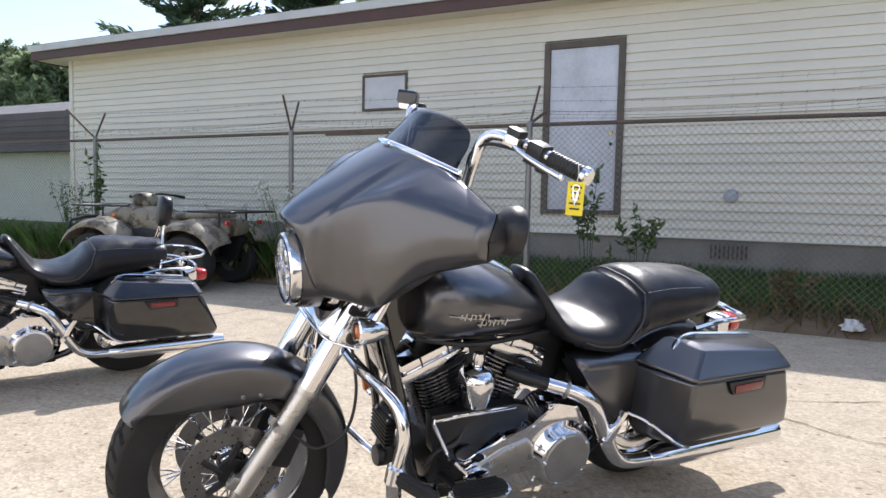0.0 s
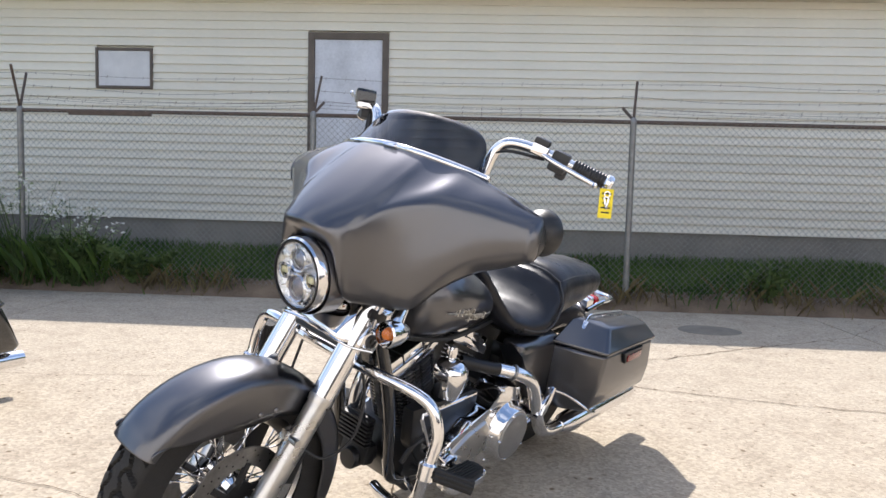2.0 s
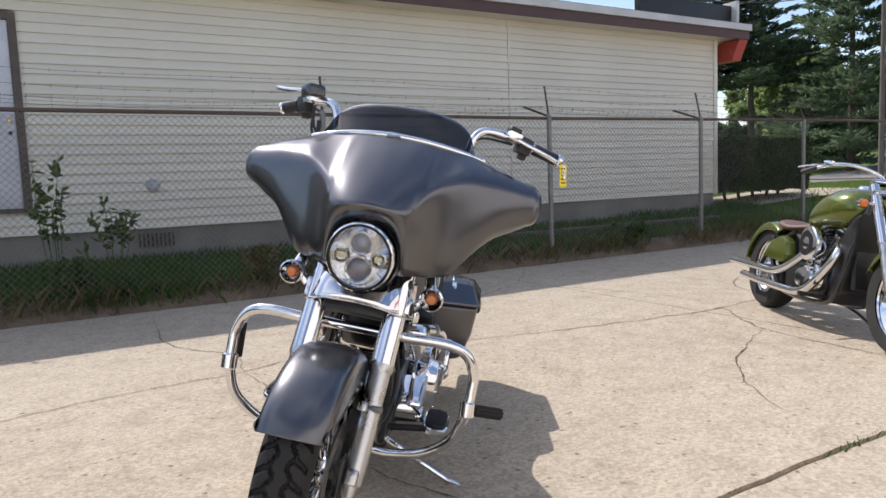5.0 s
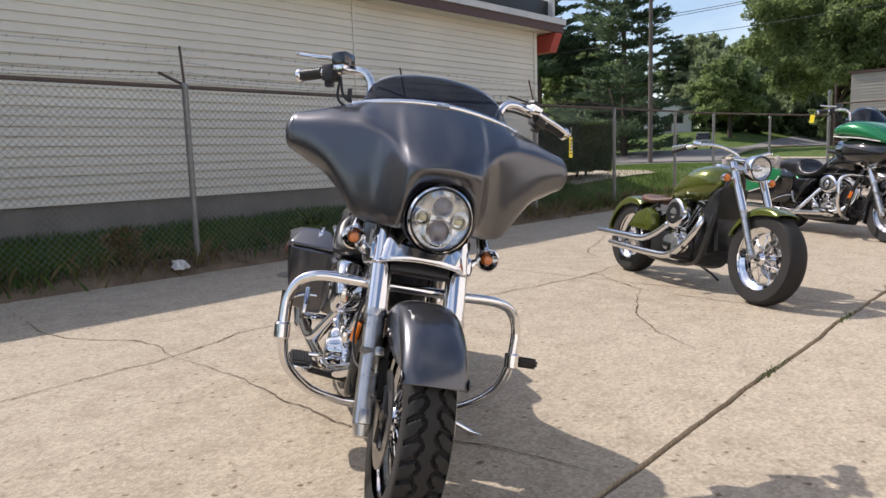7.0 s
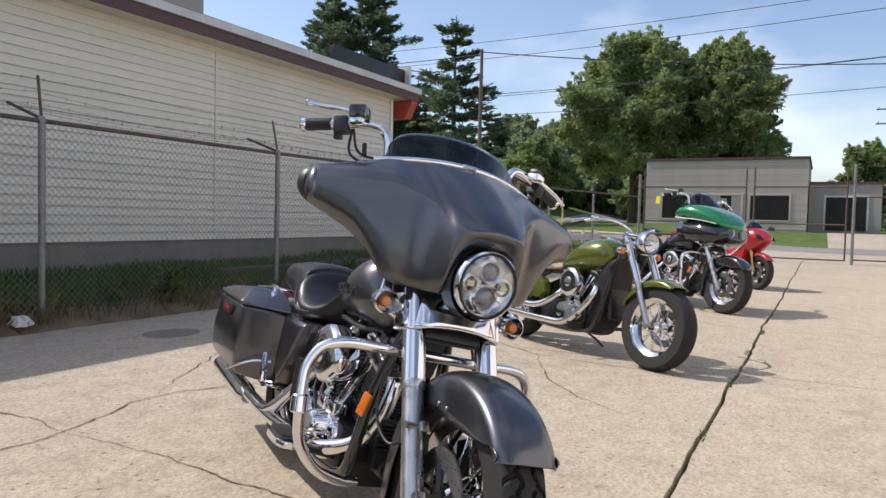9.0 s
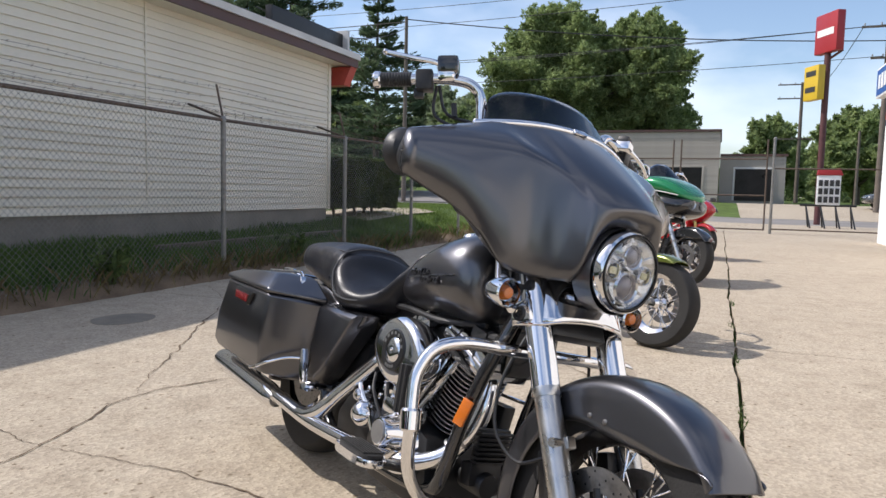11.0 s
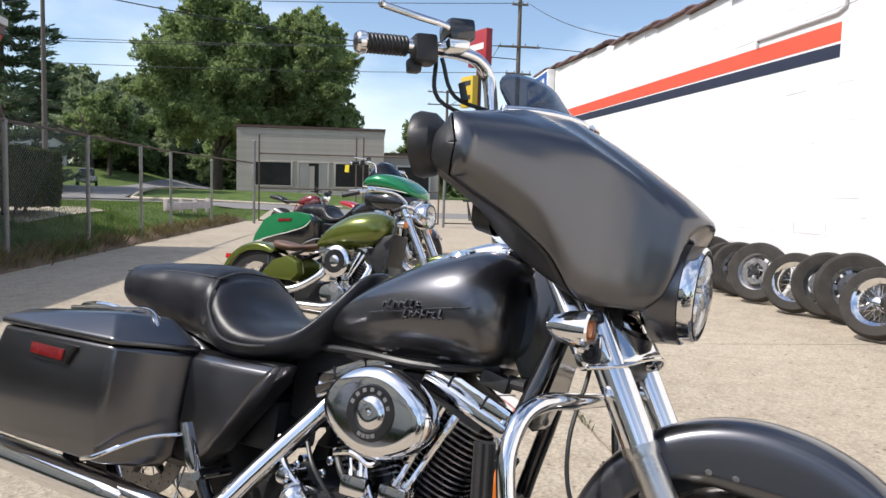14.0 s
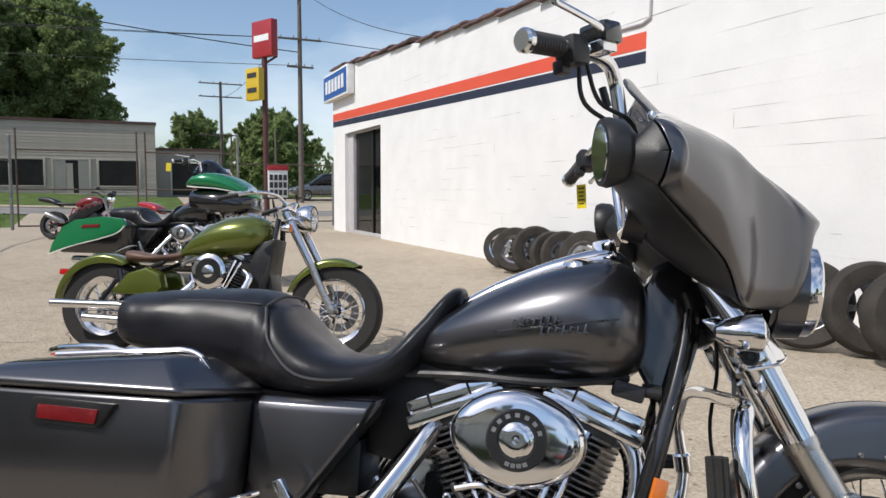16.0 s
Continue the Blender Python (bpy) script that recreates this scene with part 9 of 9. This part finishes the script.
def tree(x, y, h, spread, seed, mat=LEAF, base=0.24, clumps=46, leaves=110, leaf=0.24, trunk=0.32, label="tall leafy green maple tree"):
    """Trunk, forked limbs, and sprays of leaves set along the limbs' ends."""
    rnd = random.Random(seed)
    z0 = height(x, y) - 0.1
    t = thing("tree", label, "tree")
    bm = bm_new()
    tube(bm, [(x, y, z0), (x + 0.1, y, z0 + h * 0.2), (x - 0.1, y + 0.1, z0 + h * 0.45), (x, y, z0 + h * 0.82)], (trunk, trunk * 0.22), 10, 4)
    part("trunk", bm, BARK, t)
    cl = []
    n = int(clumps * 0.55)
    mid = Vector((x, y, z0 + h * (base + 0.28)))
    for k in range(n):
        a = k * 2.4 + rnd.uniform(-0.4, 0.4)
        f = min(1.0, max(0.0, (k + rnd.uniform(0, 1)) / n))
        zz = z0 + h * (base + 0.05 + (0.88 - base) * f)
        rr = spread * (math.sin(math.pi * (0.20 + 0.75 * f)) ** 0.75) * (0.25 + 0.68 * rnd.random() ** 0.6) * (1 + 0.16 * math.sin(3 * a + seed))
        c = Vector((x + rr * math.cos(a), y + rr * math.sin(a), zz))
        if k % 4 == 0:
            bm = bm_new()
            a0 = Vector((x, y, min(c.z - 0.1 * h, z0 + h * rnd.uniform(0.18, 0.5))))
            tube(bm, [a0, a0.lerp(c, 0.5) + Vector((0, 0, 0.3)), c], (trunk * 0.4, 0.04), 6, 3)
            part("limb", bm, BARK, t)
        out = (c - mid).normalized()
        fill = spread * rnd.uniform(0.17, 0.27)
        cl.append((c - out * fill * 0.5, Vector((fill * rnd.uniform(0.9, 1.2), fill * rnd.uniform(0.9, 1.2), fill * rnd.uniform(0.75, 1.05))), int(leaves * 3.4)))
        for q in range(9):
            d = (out * 0.7 + Vector((rnd.gauss(0, 0.65), rnd.gauss(0, 0.65), rnd.gauss(0.25, 0.55)))).normalized()
            reach, s = spread * rnd.uniform(0.13, 0.30), spread * rnd.uniform(0.06, 0.11)
            for u, w in ((0.35, 1.0), (0.7, 0.66), (1.0, 0.34)):
                r = s * w
                cl.append((c + d * reach * u, Vector((r * rnd.uniform(0.9, 1.5), r * rnd.uniform(0.9, 1.5), r * rnd.uniform(0.7, 1.3))), max(4, int(leaves * 0.34 * w * rnd.uniform(0.6, 1.2)))))
    tagged(leaf_cloud("crown", mat, t, cl, leaf, rnd, -0.2), kind="stuff")
    return t


def pine(x, y, h, spread, seed, bare=0.2, label="dark pine tree with drooping boughs"):
    """Tiers of long boughs, each with flat sprays of needles and gaps between."""
    rnd = random.Random(seed)
    z0 = height(x, y) - 0.1
    t = thing("tree", label, "tree")
    bm = bm_new()
    tube(bm, [(x, y, z0), (x, y, z0 + h)], (0.26, 0.03), 10)
    part("trunk", bm, BARK, t)
    verts, faces = [], []
    levels = int(h * 1.15)
    limbs = bm_new()
    for i in range(levels):
        f = i / levels
        zz = z0 + h * (bare + (0.985 - bare) * f)
        reach = spread * (1 - f) ** 0.55 * rnd.uniform(0.6, 1.1) + 0.35
        a = rnd.uniform(0, 6)
        for k in range(rnd.randint(4, 6)):
            a += rnd.uniform(0.9, 1.6)
            L = reach * rnd.uniform(0.55, 1.12)
            d = Vector((math.cos(a), math.sin(a), 0))
            root, lift = Vector((x, y, zz)), L * rnd.uniform(-0.02, 0.16)
            mid = root + d * L * 0.55 + Vector((0, 0, -0.05 * L))
            tip = root + d * L + Vector((0, 0, lift))
            tube(limbs, [root, mid, tip], (0.05, 0.012), 4)
            side = Vector((-d.y, d.x, 0))
            for q in range(int(44 + 62 * L)):
                s = rnd.uniform(0.22, 1.06)
                c = root.lerp(mid, s / 0.55) if s < 0.55 else mid.lerp(tip, (s - 0.55) / 0.45)
                wide = 0.30 * L * (1 - abs(s - 0.6)) * rnd.uniform(-1, 1)
                p = c + side * wide + Vector((0, 0, rnd.gauss(0.06, 0.09)))
                u = (d * 0.7 + side * math.copysign(0.7, wide) + Vector((rnd.uniform(-0.6, 0.6), rnd.uniform(-0.6, 0.6), rnd.uniform(-0.1, 0.7)))).normalized()
                v = u.cross(Vector((rnd.uniform(-1, 1), rnd.uniform(-1, 1), rnd.uniform(-1, 1)))).normalized()
                w = rnd.uniform(0.15, 0.31)
                n = len(verts)
                verts += [p - u * w, p + v * w * 0.24, p + u * w, p - v * w * 0.24]
                faces.append((n, n + 1, n + 2, n + 3))
    tagged(part("bough", limbs, BARK, t, smooth=False), kind="stuff")
    me = bpy.data.meshes.new("needles")
    me.from_pydata([tuple(v) for v in verts], [], faces)
    me.materials.append(NEEDLE)
    ob = tagged(new("needles", me), kind="stuff")
    ob.parent = t
    return t


tree(62, 16.2, 17.2, 6.9, 1, clumps=140, leaves=230, leaf=0.19, trunk=0.45)
tree(114, 38.0, 15.0, 8.4, 2, LEAF_PALE, base=0.1, clumps=88, leaves=190, leaf=0.30, trunk=0.35, label="pale green willowy tree")
tree(65, 8.9, 16.8, 6.1, 3, clumps=130, leaves=220, leaf=0.19, trunk=0.4)
tree(97.5, 40.5, 11.0, 5.6, 4, LEAF_PALE, base=0.1, clumps=76, leaves=190, leaf=0.28)
tree(56, 36.8, 10.5, 4.2, 5, clumps=48, leaves=110, leaf=0.26)
tree(90, 35.5, 10, 5, 6, clumps=48, leaves=110, leaf=0.3)
tree(90, 19, 10, 6, 7, clumps=48, leaves=110, leaf=0.36, base=0.1)
tree(104, 58, 12, 7, 8, clumps=48, leaves=110, leaf=0.38, base=0.1)
tree(90, 60, 14, 8, 9, clumps=48, leaves=110, leaf=0.42, base=0.1)
pine(41, 23.9, 14.6, 4.9, 11, bare=0.06)
pine(45, 33.6, 19.5, 5.0, 12, bare=0.34, label="tall open pine tree with spreading boughs")
pine(44, 37.0, 19.0, 5.0, 13, bare=0.36, label="tall open pine tree with spreading boughs")
pine(48, 31, 12, 3.8, 14, bare=0.05)
pine(112, 53.5, 17.0, 6.0, 31, bare=0.03)
tree(116, 50.0, 16.5, 7.0, 32, LEAF_PALE, base=0.1, clumps=76, leaves=130, leaf=0.34, label="pale green willowy tree")
tree(118, 43.0, 15.0, 7.5, 33, base=0.08, clumps=64, leaves=130, leaf=0.36)
tree(30, 44, 12.5, 5, 15, clumps=48, leaves=110, leaf=0.32)
tree(22, 46, 12, 5, 16, clumps=44, leaves=110, leaf=0.32)
tree(3, 36, 10.5, 4, 17, clumps=40, leaves=110, leaf=0.28)
tree(-17.5, 29.5, 11.2, 4.2, 18, clumps=56, leaves=120, leaf=0.26)
pine(-24.5, 23.6, 13.2, 4.4, 19, bare=0.25)
pine(-20.8, 26.8, 14.0, 4.4, 20, bare=0.25)
tree(-36, 24, 8.5, 4.2, 21, LEAF_PALE, clumps=52, leaves=120, leaf=0.26, base=0.1)
tree(-44, 27, 10, 4.5, 22, LEAF_PALE, clumps=52, leaves=120, leaf=0.28, base=0.1)
pine(-31, 25.5, 8.0, 3.0, 23, bare=0.05)
tree(64, -9, 8.0, 4.2, 24, clumps=56, leaves=120, leaf=0.26, base=0.15)
tree(78, -3, 8.5, 4.6, 25, clumps=48, leaves=110, leaf=0.3, base=0.15)
tree(90, -14, 9, 6, 26, clumps=48, leaves=110, leaf=0.36, base=0.1)
for sx, sy, sh, ss in ((76, 12, 4.2, 4.0), (79, 17.5, 5.0, 4.2), (88, 18.0, 4.6, 4.4), (101, 37, 5.2, 4.4), (121, 34, 8.0, 7.0), (120, 27, 8.0, 7.0), (112, 21, 7.0, 6.5), (124, 41, 8.0, 7.0), (78, 7, 4.4, 4.0), (70, 46, 5.0, 4.4), (66, 52, 5.4, 4.6)):
    tree(sx, sy, sh, ss, int(sx * 3 + sy), WOODS, base=0.0, clumps=44, leaves=130, leaf=0.26, trunk=0.14, label="dense dark green bush below the trees")
tree(-62, 0, 13, 8, 27, clumps=44, leaves=100, leaf=0.45, base=0.1)
tree(-30, -45, 13, 8, 28, clumps=44, leaves=100, leaf=0.45, base=0.1)
# distant woods close the horizon
rnd = random.Random(77)
cl = []
for k in range(240):
    a = rnd.uniform(-0.6, 1.9)
    d = rnd.uniform(115, 150)
    cl.append((Vector((d * math.cos(a), d * math.sin(a), rnd.uniform(0.5, 5.0))), Vector((6, 6, 4.0)), 190))
for k in range(70):
    a = rnd.uniform(1.9, 5.7)
    cl.append((Vector((140 * math.cos(a), 140 * math.sin(a), rnd.uniform(1, 4))), Vector((11, 11, 5)), 40))
woods = leaf_cloud("distant_woods", WOODS, None, cl, 0.85, rnd)
tagged(woods, "band of distant green woods", "trees", kind="stuff")


def blades(name, spots, mat, label, category, hi, lean=0.5, width=0.006):
    """Grass as single tapered blades."""
    rnd = random.Random(len(spots))
    verts, faces = [], []
    for x, y, hh in spots:
        z = height(x, y) - 0.01
        a = rnd.uniform(0, 2 * math.pi)
        dx, dy = math.cos(a), math.sin(a)
        l = hh * rnd.uniform(0.1, lean)
        b = rnd.uniform(0, 2 * math.pi)
        k = len(verts)
        w = width * rnd.uniform(0.7, 1.5)
        verts += [(x - dy * w, y + dx * w, z), (x + dy * w, y - dx * w, z), (x + dy * w * 0.7 + math.cos(b) * l * 0.4, y - dx * w * 0.7 + math.sin(b) * l * 0.4, z + hh * 0.6), (x + math.cos(b) * l, y + math.sin(b) * l, z + hh)]
        faces += [(k, k + 1, k + 2), (k, k + 2, k + 3)]
    me = bpy.data.meshes.new(name)
    me.from_pydata(verts, [], faces)
    me.materials.append(mat)
    return tagged(new(name, me), label, category, kind="stuff")


def hedge(lo, hi, rnd):
    """A clipped hedge: short stems, a solid core coloured dark for the shade inside and a dense skin of small leaves,
    rounded at the edges, drawn in at the foot.
    """
    t = thing("hedge", "dark green flat topped clipped hedge by the cream building", "hedge")
    for k in range(5):
        x = lo[0] + (hi[0] - lo[0]) * (k + 0.5) / 5
        y = (lo[1] + hi[1]) / 2
        bm = bm_new()
        tube(bm, [(x, y, height(x, y) - 0.05), (x + rnd.uniform(-0.1, 0.1), y + rnd.uniform(-0.1, 0.1), lo[2] + 0.4)], 0.035, 6)
        part("stem", bm, BARK, t)
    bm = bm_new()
    # plain box; its near-black colour stands in for shade inside the foliage
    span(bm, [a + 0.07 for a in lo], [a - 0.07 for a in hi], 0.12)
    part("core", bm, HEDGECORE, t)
    verts, faces = [], []
    size = [b - a for a, b in zip(lo, hi)]
    for _ in range(26000):
        side = rnd.choices((0, 1, 2, 3, 4), (size[1] * size[2], size[1] * size[2], size[0] * size[2], size[0] * size[2], size[0] * size[1]))[0]
        u, v = rnd.random(), rnd.random()
        p = Vector((lo[0] + u * size[0], lo[1] + u * size[1], lo[2] + v * size[2]))
        if side < 2:
            p.x = lo[0] if side == 0 else hi[0]
        elif side < 4:
            p.y = lo[1] if side == 2 else hi[1]
        else:
            p.y, p.z = lo[1] + v * size[1], hi[2]
        f = (p.z - lo[2]) / size[2]
        pull = 0.10 * (1 - f) ** 2 + 0.12 * max(0.0, f - 0.86) / 0.14 * (side < 4)
        c = Vector(((lo[0] + hi[0]) / 2, (lo[1] + hi[1]) / 2, p.z))
        p = p + (c - p) * pull * 0.6
        p += Vector((noise.noise(p * 2.1), noise.noise(p * 2.1 + Vector((5, 0, 0))), noise.noise(p * 2.1 + Vector((0, 7, 0))))) * 0.05
        u = Vector((rnd.gauss(0, 1), rnd.gauss(0, 1), rnd.gauss(0.6, 1))).normalized()
        v = u.cross(Vector((rnd.uniform(-1, 1), rnd.uniform(-1, 1), rnd.uniform(-1, 1)))).normalized()
        w = rnd.uniform(0.03, 0.06)
        k = len(verts)
        verts += [p - u * w, p + v * w * 0.35, p + u * w, p - v * w * 0.35]
        faces.append((k, k + 1, k + 2, k + 3))
    me = bpy.data.meshes.new("leaves")
    me.from_pydata([tuple(v) for v in verts], [], faces)
    me.materials.append(HEDGE)
    ob = tagged(new("leaves", me), kind="stuff")
    ob.parent = t
    return t


HEDGECORE = material("shaded hedge core", (0.012, 0.016, 0.008), 0.9, vary=0.4, scale=9)
hedge((10.3, 8.66, 0.70), (12.45, 9.95, 1.77), random.Random(8))

rnd = random.Random(31)
spots, lawn = [], []
for _ in range(52000):
    x = rnd.uniform(-13, 15)
    y = 7.22 + 1.98 * rnd.random() ** 1.1
    if x > 10.3 and rnd.random() < 0.6:
        y = rnd.uniform(7.2, 12)
        if 10.5 < x < 14.7 and 8.55 < y < 10.45:
            continue
    # east of x = 10.4 blades take LAWN, the colour lightened for sun
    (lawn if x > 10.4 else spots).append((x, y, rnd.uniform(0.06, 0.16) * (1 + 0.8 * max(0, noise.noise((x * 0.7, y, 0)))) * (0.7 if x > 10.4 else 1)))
for _ in range(22000):
    x, y = rnd.uniform(14, 27), rnd.uniform(7.0, 14)
    lawn.append((x, y, rnd.uniform(0.04, 0.09)))
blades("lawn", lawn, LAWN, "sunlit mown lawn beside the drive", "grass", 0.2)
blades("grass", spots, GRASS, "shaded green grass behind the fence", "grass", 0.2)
spots = []
for _ in range(9000):
    x = rnd.uniform(-13, 22)
    y = 7.02 + rnd.gauss(0.08, 0.09)
    if noise.noise((x * 0.9, 3, 0)) + rnd.uniform(-0.3, 0.3) > -0.05:
        spots.append((x, y, rnd.uniform(0.05, 0.28)))
blades("dry_weeds", spots, DRY, "dry straw coloured weeds along the fence foot", "weeds", 0.3, 0.9, 0.004)
spots = []
for _ in range(15000):
    x = rnd.uniform(-13, 15)
    y = 7.14 + rnd.gauss(0.06, 0.10)
    dense = noise.noise((x * 0.5, 8, 0))
    if x < -4.6 or dense + rnd.uniform(-0.3, 0.3) > 0.22:
        spots.append((x, y, rnd.uniform(0.08, 0.24) * (1.0 if x > -4.6 else 2.4)))
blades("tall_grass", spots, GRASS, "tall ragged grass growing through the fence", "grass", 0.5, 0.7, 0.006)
# tufts in the joints
spots = []
for _ in range(180):
    c = rnd.choice(((0.9, 1.31), (2.3, 1.31), (3.6, 1.33), (5.0, 1.3)))
    spots.append((c[0] + rnd.gauss(0, 0.12), c[1] + rnd.gauss(0, 0.012), rnd.uniform(0.012, 0.04)))
ob = blades("joint_weeds", spots, WEED, "small weeds growing in the slab joints", "weeds", 0.05, 0.8, 0.003)
ob.location.z = 0.065


def weed(x, y, h, seed, stems=6, leaf=0.05, per=26, flowers=0, spread=0.35, label="leafy green weed growing at the fence", mat=WEED):
    rnd = random.Random(seed)
    t = thing("weed", label, "plant", group="weeds at the fence")
    z0 = height(x, y) - 0.02
    cl, fl = [], []
    for k in range(stems):
        a = rnd.uniform(0, 2 * math.pi)
        top = Vector((x + spread * rnd.uniform(0.2, 1) * math.cos(a), y + spread * 0.5 * rnd.uniform(0.2, 1) * math.sin(a), z0 + h * rnd.uniform(0.65, 1)))
        bm = bm_new()
        mid = Vector((x, y, z0)).lerp(top, 0.5) + Vector((rnd.uniform(-0.05, 0.05), 0, 0.05))
        tube(bm, [(x + 0.03 * math.cos(a), y, z0), mid, top], (0.007, 0.002), 5, 3)
        part("stem", bm, WEED, t)
        for q in range(per):
            s = rnd.uniform(0.25 if h < 1 else 0.6, 1.02)
            p = Vector((x, y, z0)).lerp(mid, s * 2) if s < 0.5 else mid.lerp(top, s * 2 - 1)
            cl.append((p, Vector((0.07, 0.06, 0.05)), 2))
        for q in range(flowers):
            fl.append((top + Vector((rnd.gauss(0, 0.06), rnd.gauss(0, 0.05), rnd.gauss(0, 0.05))), Vector((0.02, 0.02, 0.012)), 7))
    tagged(leaf_cloud("foliage", mat, t, cl, leaf, rnd), kind="stuff")
    if fl:
        tagged(leaf_cloud("flower_head", PETAL, t, fl, 0.017, rnd), kind="stuff")
    return t


weed(-5.5, 7.02, 1.30, 1, 14, 0.022, 14, 6, 0.6, "tall weed with white flower heads at the fence", LEAF_PALE)
weed(-4.9, 7.0, 1.0, 15, 12, 0.022, 14, 6, 0.5, "tall weed with white flower heads at the fence", LEAF_PALE)
weed(-6.6, 7.2, 1.1, 2, 10, 0.022, 12, 4, 0.5, "tall weed with white flower heads at the fence", LEAF_PALE)
weed(-6.2, 6.95, 0.8, 3, 12, 0.07, 40, 0, 0.6)
weed(-5.0, 7.05, 0.55, 4, 12, 0.05, 34, 0, 0.5)
weed(-4.3, 7.1, 0.45, 5, 10, 0.05, 26, 0, 0.5)
weed(-7.4, 7.1, 0.9, 6, 12, 0.06, 22, 2, 0.6)
weed(-9.2, 7.05, 1.9, 7, 6, 0.045, 12, 0, 0.22, "climbing vine on the fence post", WEED)
weed(-9.9, 7.2, 1.2, 8, 12, 0.025, 20, 6, 0.6, "tall weed with white flower heads at the fence")
weed(-1.72, 7.22, 1.45, 9, 6, 0.06, 9, 0, 0.28, "young leafy sapling by the fence")
weed(-1.22, 7.25, 1.10, 10, 6, 0.06, 9, 0, 0.40, "young leafy sapling by the fence")
weed(-1.6, 7.2, 0.55, 11, 8, 0.06, 14, 0, 0.3)
weed(0.2, 7.15, 0.55, 12, 7, 0.04, 16, 0, 0.25, "thin dry weed by the fence", DRY)
weed(2.4, 7.12, 0.45, 13, 8, 0.05, 22, 0, 0.3)
weed(5.6, 7.12, 0.4, 14, 8, 0.05, 22, 0, 0.3)

# grit and chips strewn over the slabs
rnd = random.Random(91)
verts, faces = [], []
for k in range(2600):
    if k % 3:
        x, y = rnd.uniform(-4.5, 7.5), rnd.uniform(-1.8, 6.6)
    else:
        c = rnd.choice(((0.9, 1.31), (2.3, 1.31), (-0.8, 4.1), (2.6, 5.2), (2.2, 0.4), (-3.9, 3.7), (4.6, 2.3)))
        x, y = c[0] + rnd.gauss(0, 0.35), c[1] + rnd.gauss(0, 0.25)
    z, s = height(x, y) + 0.001, 0.0022 + 0.0065 * rnd.random() ** 3
    a = rnd.uniform(0, 6.3)
    n = len(verts)
    for i in range(5):
        b = a + i * 1.2566 + rnd.uniform(-0.3, 0.3)
        q = s * rnd.uniform(0.7, 1.3)
        verts.append((x + q * math.cos(b), y + q * math.sin(b), z))
    verts.append((x, y, z + s * rnd.uniform(0.4, 0.9)))
    faces += [(n + i, n + (i + 1) % 5, n + 5) for i in range(5)]
me = bpy.data.meshes.new("grit")
me.from_pydata(verts, [], faces)
me.materials.append(GRIT)
tagged(new("grit", me), "dark grit and small chips strewn over the concrete", "gravel", kind="stuff")

# litter on the verge
bm = bm_new()
rnd = random.Random(6)
lathe(bm, [(0.0, 0.09), (0.05, 0.075), (0.085, 0.04), (0.09, 0.01), (0.05, 0.0)], pose(0.66, 6.99, 0.075), 18)
for v in bm.verts:
    v.co += Vector((rnd.uniform(-0.025, 0.025), rnd.uniform(-0.02, 0.02), rnd.uniform(-0.012, 0.02)))
tagged(part("litter", bm, LITTER), "crumpled white plastic litter on the dirt verge", "litter")
bm = bm_new()
span(bm, (4.2, 8.2, 0.20), (8.9, 8.32, 0.31), 0.01)
bmesh.ops.transform(bm, matrix=pose(0, 0, 0.02), verts=bm.verts[:])
tagged(part("timber", bm, BROWNTRIM), "old grey timber lying in the grass", "timber")

# low pale barrier where the lawn meets the drive
bar = thing("low_barrier", "low weathered pale barrier board on stubby posts", "barrier")
bm = bm_new()
ends = Vector((18.3, 8.30, 0)), Vector((22.4, 7.95, 0))
zb = max(height(p.x, p.y) for p in ends)
box(bm, ((ends[1] - ends[0]).length, 0.05, 0.22), Matrix.Translation((ends[0] + ends[1]) / 2 + Vector((0, 0, zb + 0.17))) @ pose(0, 0, 0, 0, 0, -4.9), 0.006)
part("board", bm, BARRIER, bar, "faded pinkish white board")
for k in range(4):
    p = ends[0].lerp(ends[1], (k + 0.15) / 3.3)
    bm = bm_new()
    zg = height(p.x, p.y) - 0.05
    box(bm, (0.11, 0.11, zb + 0.40 - zg), pose(p.x, p.y + 0.085, (zg + zb + 0.40) / 2), 0.012)
    part("post", bm, BARRIER, bar)
